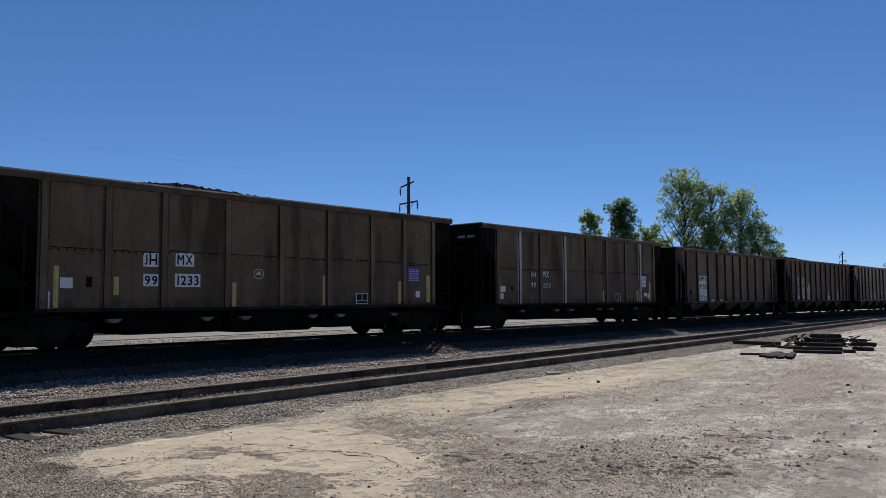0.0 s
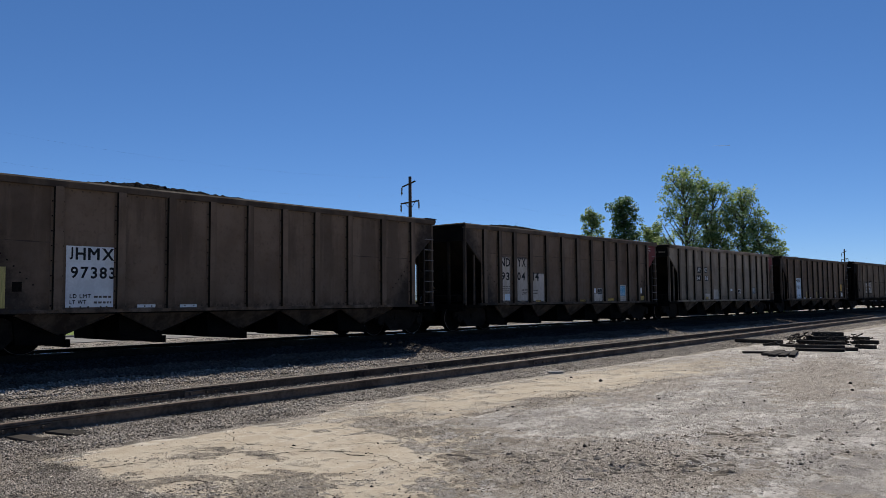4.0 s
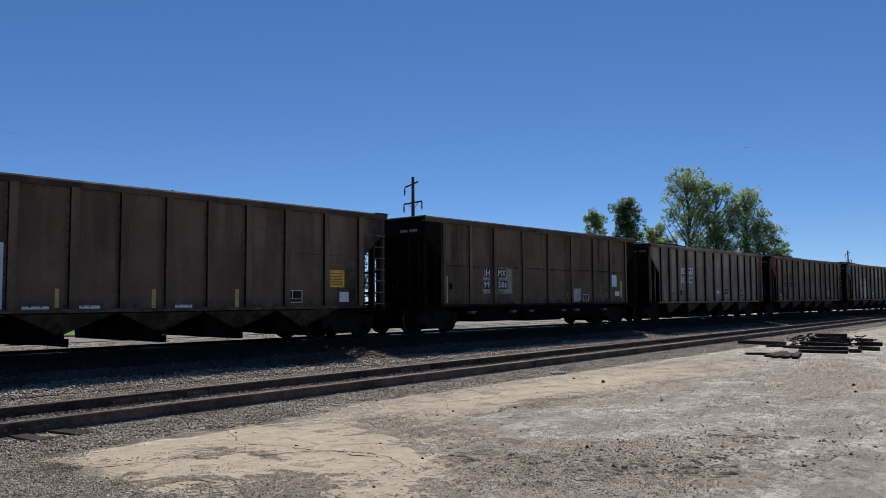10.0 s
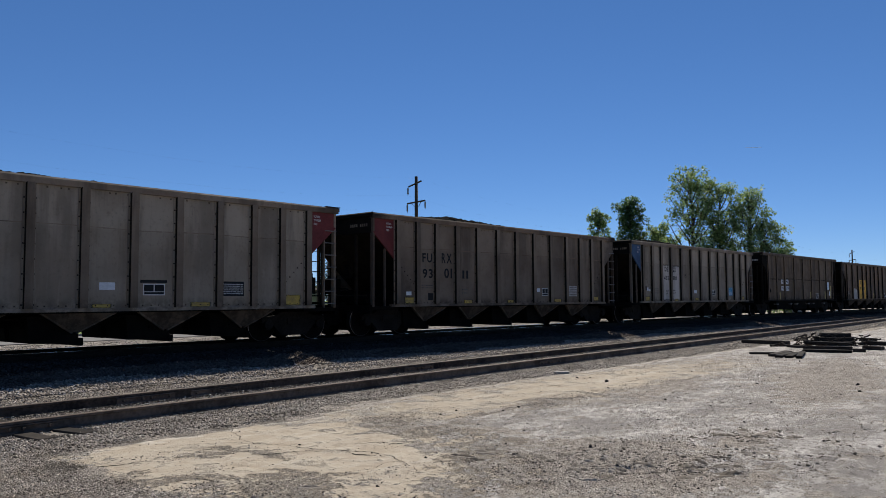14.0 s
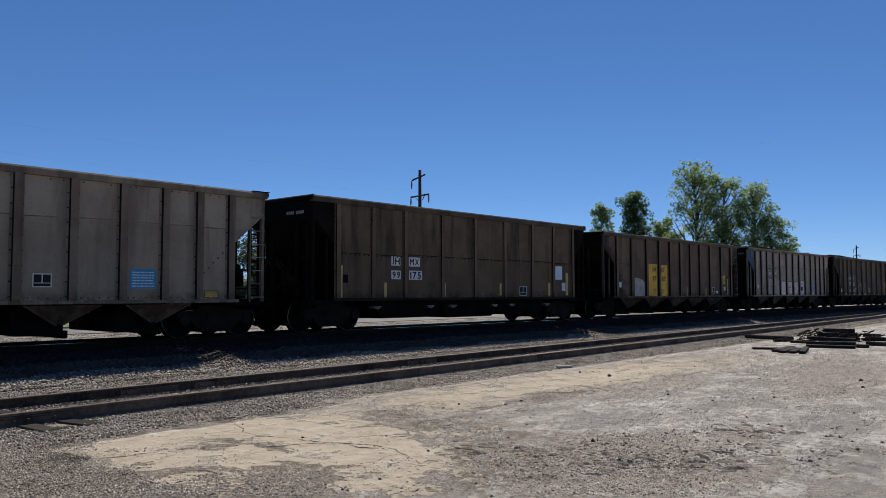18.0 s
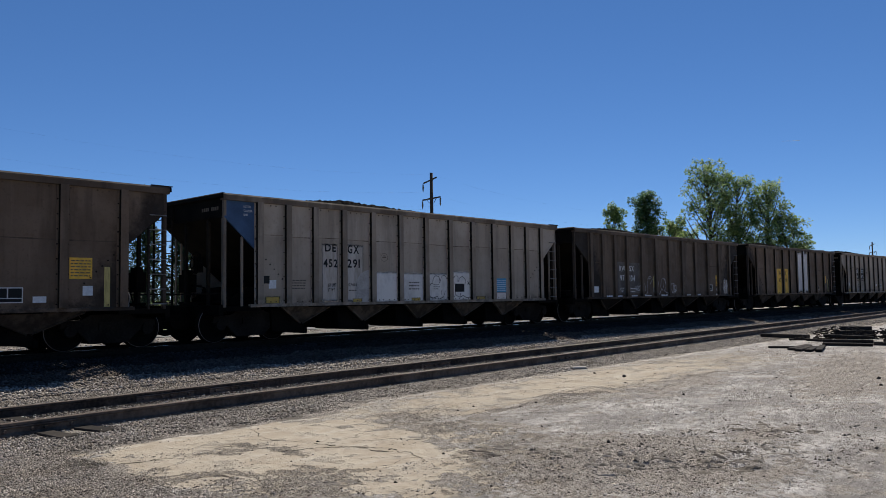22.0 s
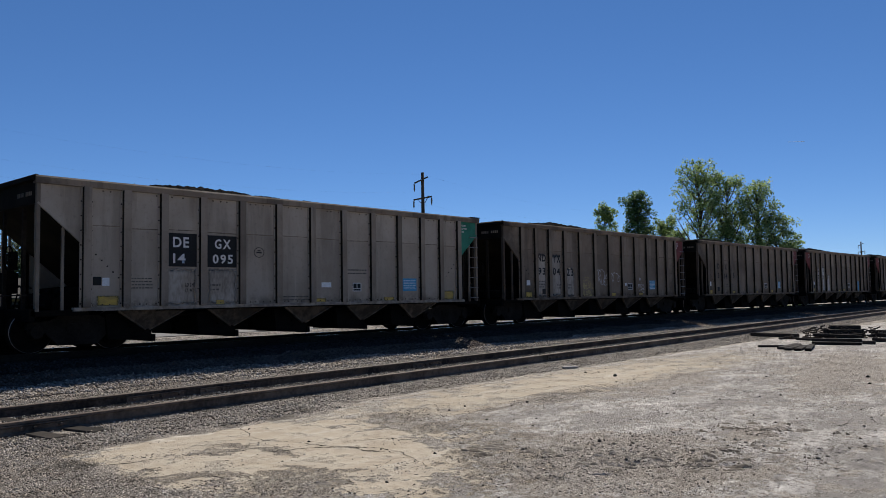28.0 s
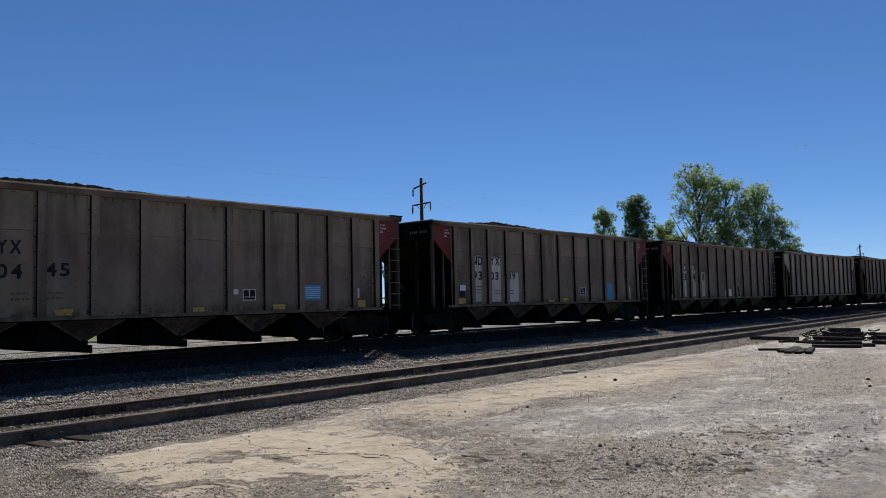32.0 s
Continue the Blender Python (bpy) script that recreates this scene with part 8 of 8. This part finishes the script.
def build_timbers():
    # ends on the ground, height of the underside, width, thickness: loose planks first, then the stacks
    for x0, y0, x1, y1, z, w, h in (
        (28.45, 10.30, 28.18, 8.62, 0.00, 0.22, 0.13),
        (23.05, 8.17, 23.39, 7.52, 0.00, 0.20, 0.06),
        (22.42, 7.39, 24.21, 7.37, 0.00, 0.20, 0.07),
        (22.10, 7.07, 23.66, 7.18, 0.00, 0.18, 0.07),
        (22.09, 6.81, 23.66, 7.01, 0.00, 0.18, 0.07),
        (22.08, 6.54, 24.04, 6.98, 0.00, 0.16, 0.08),
        (26.30, 7.65, 26.75, 6.32, 0.00, 0.22, 0.10),
        (24.86, 7.23, 25.14, 5.95, 0.00, 0.20, 0.09),
        (27.11, 7.84, 27.54, 6.49, 0.10, 0.20, 0.09),
        (25.66, 6.06, 25.74, 5.72, 0.00, 0.20, 0.10),
        (26.89, 8.28, 26.79, 7.79, 0.00, 0.20, 0.08),
        (27.07, 8.88, 27.51, 8.46, 0.00, 0.16, 0.06),
    ):
        timber(x0, y0, x1, y1, z, w=w, h=h, tilt=1.5 if z else 0)
    for x0, y0, x1, y1, z, w, h in (
        (28.32, 7.79, 29.02, 6.83, 0.00, 0.22, 0.14),
        (29.01, 7.93, 29.70, 7.02, 0.00, 0.22, 0.14),
        (28.58, 7.77, 29.22, 6.94, 0.14, 0.22, 0.13),
        (29.07, 7.81, 29.48, 6.93, 0.14, 0.22, 0.13),
        (28.83, 7.78, 29.44, 7.02, 0.27, 0.20, 0.13),
        (32.35, 7.35, 32.01, 6.77, 0.00, 0.20, 0.12),
        (29.61, 6.65, 29.54, 6.25, 0.00, 0.22, 0.13),
        (27.09, 6.07, 26.94, 5.52, 0.00, 0.22, 0.12),
        (27.53, 6.06, 27.56, 5.54, 0.12, 0.20, 0.12),
        (28.51, 7.92, 28.58, 7.77, 0.00, 0.24, 0.30),
    ):
        timber(x0, y0, x1, y1, z, w=w, h=h, tilt=1.5 if z else 0)


build_timbers()


def build_scrap():
    """Tangled rods and broken bits in the heaps."""
    rnd = random.Random(3)
    for name, label, cx, cy, count, wide, deep, low, tall, mat in (
        ("scrap_heap", "rusty tangle of spikes and iron bits", 27.44, 8.13, 80, 0.8, 0.3, 0.0, 0.14, "rail"),
        ("broken_wood_heap", "dark splintered wood heaped on stacked timbers", 28.80, 7.30, 220, 1.25, 0.3, 0.30, 0.06, "oldtie"),
    ):
        bm = bmesh.new()
        side = Vector((cy, -cx, 0)).normalized()
        away = Vector((cx, cy, 0)).normalized()
        for i in range(count):
            u = rnd.uniform(-1, 1)
            p = Vector((cx, cy, 0)) + side * u * wide + away * rnd.uniform(-1, 1) * deep
            p.z = low * rnd.random() + tall * (1 - u * u * 0.6) * rnd.random()
            way = (side * rnd.gauss(0, 1) + away * rnd.gauss(0, 0.5) + Vector((0, 0, rnd.gauss(0.0, 0.16)))).normalized()
            q = p + way * rnd.uniform(0.06, 0.17)
            q.z = max(0.01, q.z)
            tube(bm, [p, (p + q) / 2 + Vector((0, 0, rnd.uniform(-0.03, 0.03))), q], rnd.uniform(0.01, 0.035), 4)
        thing(name, label, "scrap", me=mesh_of(bm, mat), kind="stuff")


build_scrap()


def build_weeds():
    """Dry grass tufts by the slab's edge and the siding."""
    rnd = random.Random(21)
    verts, faces = [], []
    for n in range(60):
        if n < 9:
            x, y = (3.44 + rnd.uniform(-0.16, 0.16), 7.95 + rnd.uniform(-0.16, 0.16)) if n < 7 else (3.63, 8.64)
        else:
            x = along(rnd, 3, 30)
            y = side_y(x) + rnd.choice((-1.0, 0.4, 0.9, -0.5)) + rnd.uniform(-0.2, 0.2)
        for k in range(90 if n < 9 else 26):
            a, lean, h = rnd.uniform(0, 6.28), rnd.uniform(0.03, 0.08), rnd.uniform(0.006, 0.03) * (0.9 if n < 9 else 1.0)
            px, py = x + rnd.gauss(0, 0.08), y + rnd.gauss(0, 0.08)
            i = len(verts)
            w = 0.004
            verts += [(px - w * math.sin(a), py + w * math.cos(a), 0), (px + w * math.sin(a), py - w * math.cos(a), 0), (px + lean * math.cos(a), py + lean * math.sin(a), h)]
            faces.append((i, i + 1, i + 2))
    M["dry"] = leaf_material("dry_grass", (0.04, 0.033, 0.025), (0.13, 0.11, 0.08))
    sheet("dry_grass", verts, faces, ["dry"], "dry grass tufts at the slab's edge", "grass", kind="stuff")


build_weeds()


def build_cracks():
    """Open cracks in the slab: jagged dark seams with crumbled edges."""
    rnd = random.Random(4)
    M["crack"] = material("earth_in_cracks", (0.05, 0.04, 0.03), 1.0, gloss=0.05, other=(0.02, 0.016, 0.012), size=6)
    for points, w in (
        ([(5.85, 8.62), (5.51, 7.89), (5.48, 7.52), (5.62, 7.19), (5.69, 6.78), (5.80, 6.44), (5.92, 6.13), (5.89, 5.84), (5.77, 5.53), (5.56, 5.07)], 0.013),
        ([(4.70, 7.82), (4.98, 7.60), (5.12, 7.54), (5.26, 7.32)], 0.016),
        ([(5.05, 6.97), (5.22, 6.86), (5.35, 6.84), (5.57, 6.73), (5.74, 6.46)], 0.013),
        ([(5.78, 6.44), (5.79, 6.14), (5.86, 5.82)], 0.012),
        ([(6.10, 6.72), (6.38, 6.52), (6.43, 6.29), (6.57, 6.16)], 0.013),
        ([(4.62, 8.10), (4.95, 8.05), (5.35, 7.80), (5.50, 7.55)], 0.008),
        ([(3.66, 7.77), (3.84, 7.67), (4.06, 7.65), (4.22, 7.5)], 0.018),
        ([(3.82, 6.58), (4.06, 6.50), (4.15, 6.28)], 0.018),
        ([(5.80, 5.50), (5.62, 5.62), (5.30, 5.52)], 0.008),
        ([(12.2, 4.75), (12.9, 4.70), (13.6, 4.35), (14.3, 4.4)], 0.016),
    ):
        run = []
        for (x0, y0), (x1, y1) in zip(points, points[1:]):
            steps = max(4, int(math.hypot(x1 - x0, y1 - y0) / 0.03))
            way = Vector((x1 - x0, y1 - y0, 0)).normalized()
            run += [(x0 + (x1 - x0) * i / steps, y0 + (y1 - y0) * i / steps, -way.y, way.x) for i in range(steps)]
        verts, faces = [], []
        wander = 0.0
        for i, (x, y, nx, ny) in enumerate(run):
            wander = wander * 0.82 + rnd.uniform(-1, 1) * 0.016
            f = i / len(run)
            ww = w * (0.25 + 0.9 * rnd.random() ** 2) * (0.3 + 0.7 * math.sin(math.pi * min(0.98, max(0.02, f)))) * (1.0 + 0.8 * noise.noise((x * 3, y * 3, 9)))
            for q in (wander - max(0.003, ww), wander + max(0.003, ww)):
                u, v = x + nx * q, y + ny * q
                verts.append((u, v, relief(u, v) + 0.0035))
        for i in range(len(run) - 1):
            faces.append((2 * i, 2 * i + 2, 2 * i + 3, 2 * i + 1))
        sheet("slab_crack", verts, faces, ["crack"], "dark jagged crack in the worn concrete slab", "crack", kind="structure")


build_cracks()


def build_loose_stones():
    """Single dark stones on the slab, and a pale flat piece of concrete by the gravel."""
    rnd = random.Random(17)
    for x, y, r in (
        (14.09, 8.50, 0.030),
        (13.80, 7.67, 0.041),
        (8.93, 7.44, 0.021),
        (9.79, 6.93, 0.025),
        (7.66, 4.47, 0.027),
        (16.10, 3.74, 0.036),
        (14.98, 3.45, 0.033),
    ):
        bm = bmesh.new()
        bmesh.ops.create_icosphere(bm, subdivisions=1, radius=r)
        for v in bm.verts:
            v.co *= rnd.uniform(0.75, 1.2)
            v.co.z = max(v.co.z * 0.8, -r * 0.35)
        ob = thing("stone", "dark angular stone on the worn slab", "stone", "loose dark stones", me=mesh_of(bm, "cinder"))
        ob.matrix_basis = pose(x, y, relief(x, y) + r * 0.3, 0, 0, rnd.uniform(0, 360))
    bm = bmesh.new()
    prism(bm, [(-0.17, -0.1), (0.15, -0.12), (0.19, 0.05), (0.04, 0.11), (-0.15, 0.08)], 0.0, 0.045, "xy")
    bmesh.ops.bevel(bm, geom=bm.edges[:], offset=0.008, segments=1, affect="EDGES")
    ob = thing("concrete_piece", "pale flat broken piece of concrete beside the gravel", "concrete", me=mesh_of(bm, "kerbstone"))
    ob.matrix_basis = pose(14.76, 9.31, relief(14.76, 9.31), 0, 0, -35)


build_loose_stones()


def car_pose(x):
    return pose(x, main_y(x), RAIL_Z, 0, 0, math.degrees(main_turn(x)))


def motions():
    walk(CONTRAIL, [(0, pose(2021.2, 778.1, 401.1, 0, 0, -71.5)), (32, pose(2081.7, 597.5, 372.6, 0, 0, -71.5))])
    times = [i * 0.5 for i in range(65)]
    for car, coal, start, kind in TRAIN:
        rows = [(t, car_pose(5.263 + start - rolled(t))) for t in times]
        walk(car, rows)
        walk(coal, [(t, m @ pose(0, 0, 0.10 if kind == "gondola" else 0)) for t, m in rows])
    for car, wheels, dx in WHEELSETS:
        start = next(s for c, q, s, k in TRAIN if c is car)
        # the wheels roll while the car passes the lot
        rows, turn, last = [], 0.0, None
        for i in range(0, 961, 2):
            t = i / 30
            x = 5.263 + start - rolled(t)
            if -14 < x < 55:
                if last is not None:
                    turn -= math.degrees((last - x) / 0.457)
                rows.append((t, pose(dx, 0, 0.457, 0, turn, 0)))
                last = x
            elif t == 0 or i == 960:
                rows.append((t, pose(dx, 0, 0.457, 0, turn, 0)))
        if len(rows) > 2:
            walk(wheels, rows)


motions()
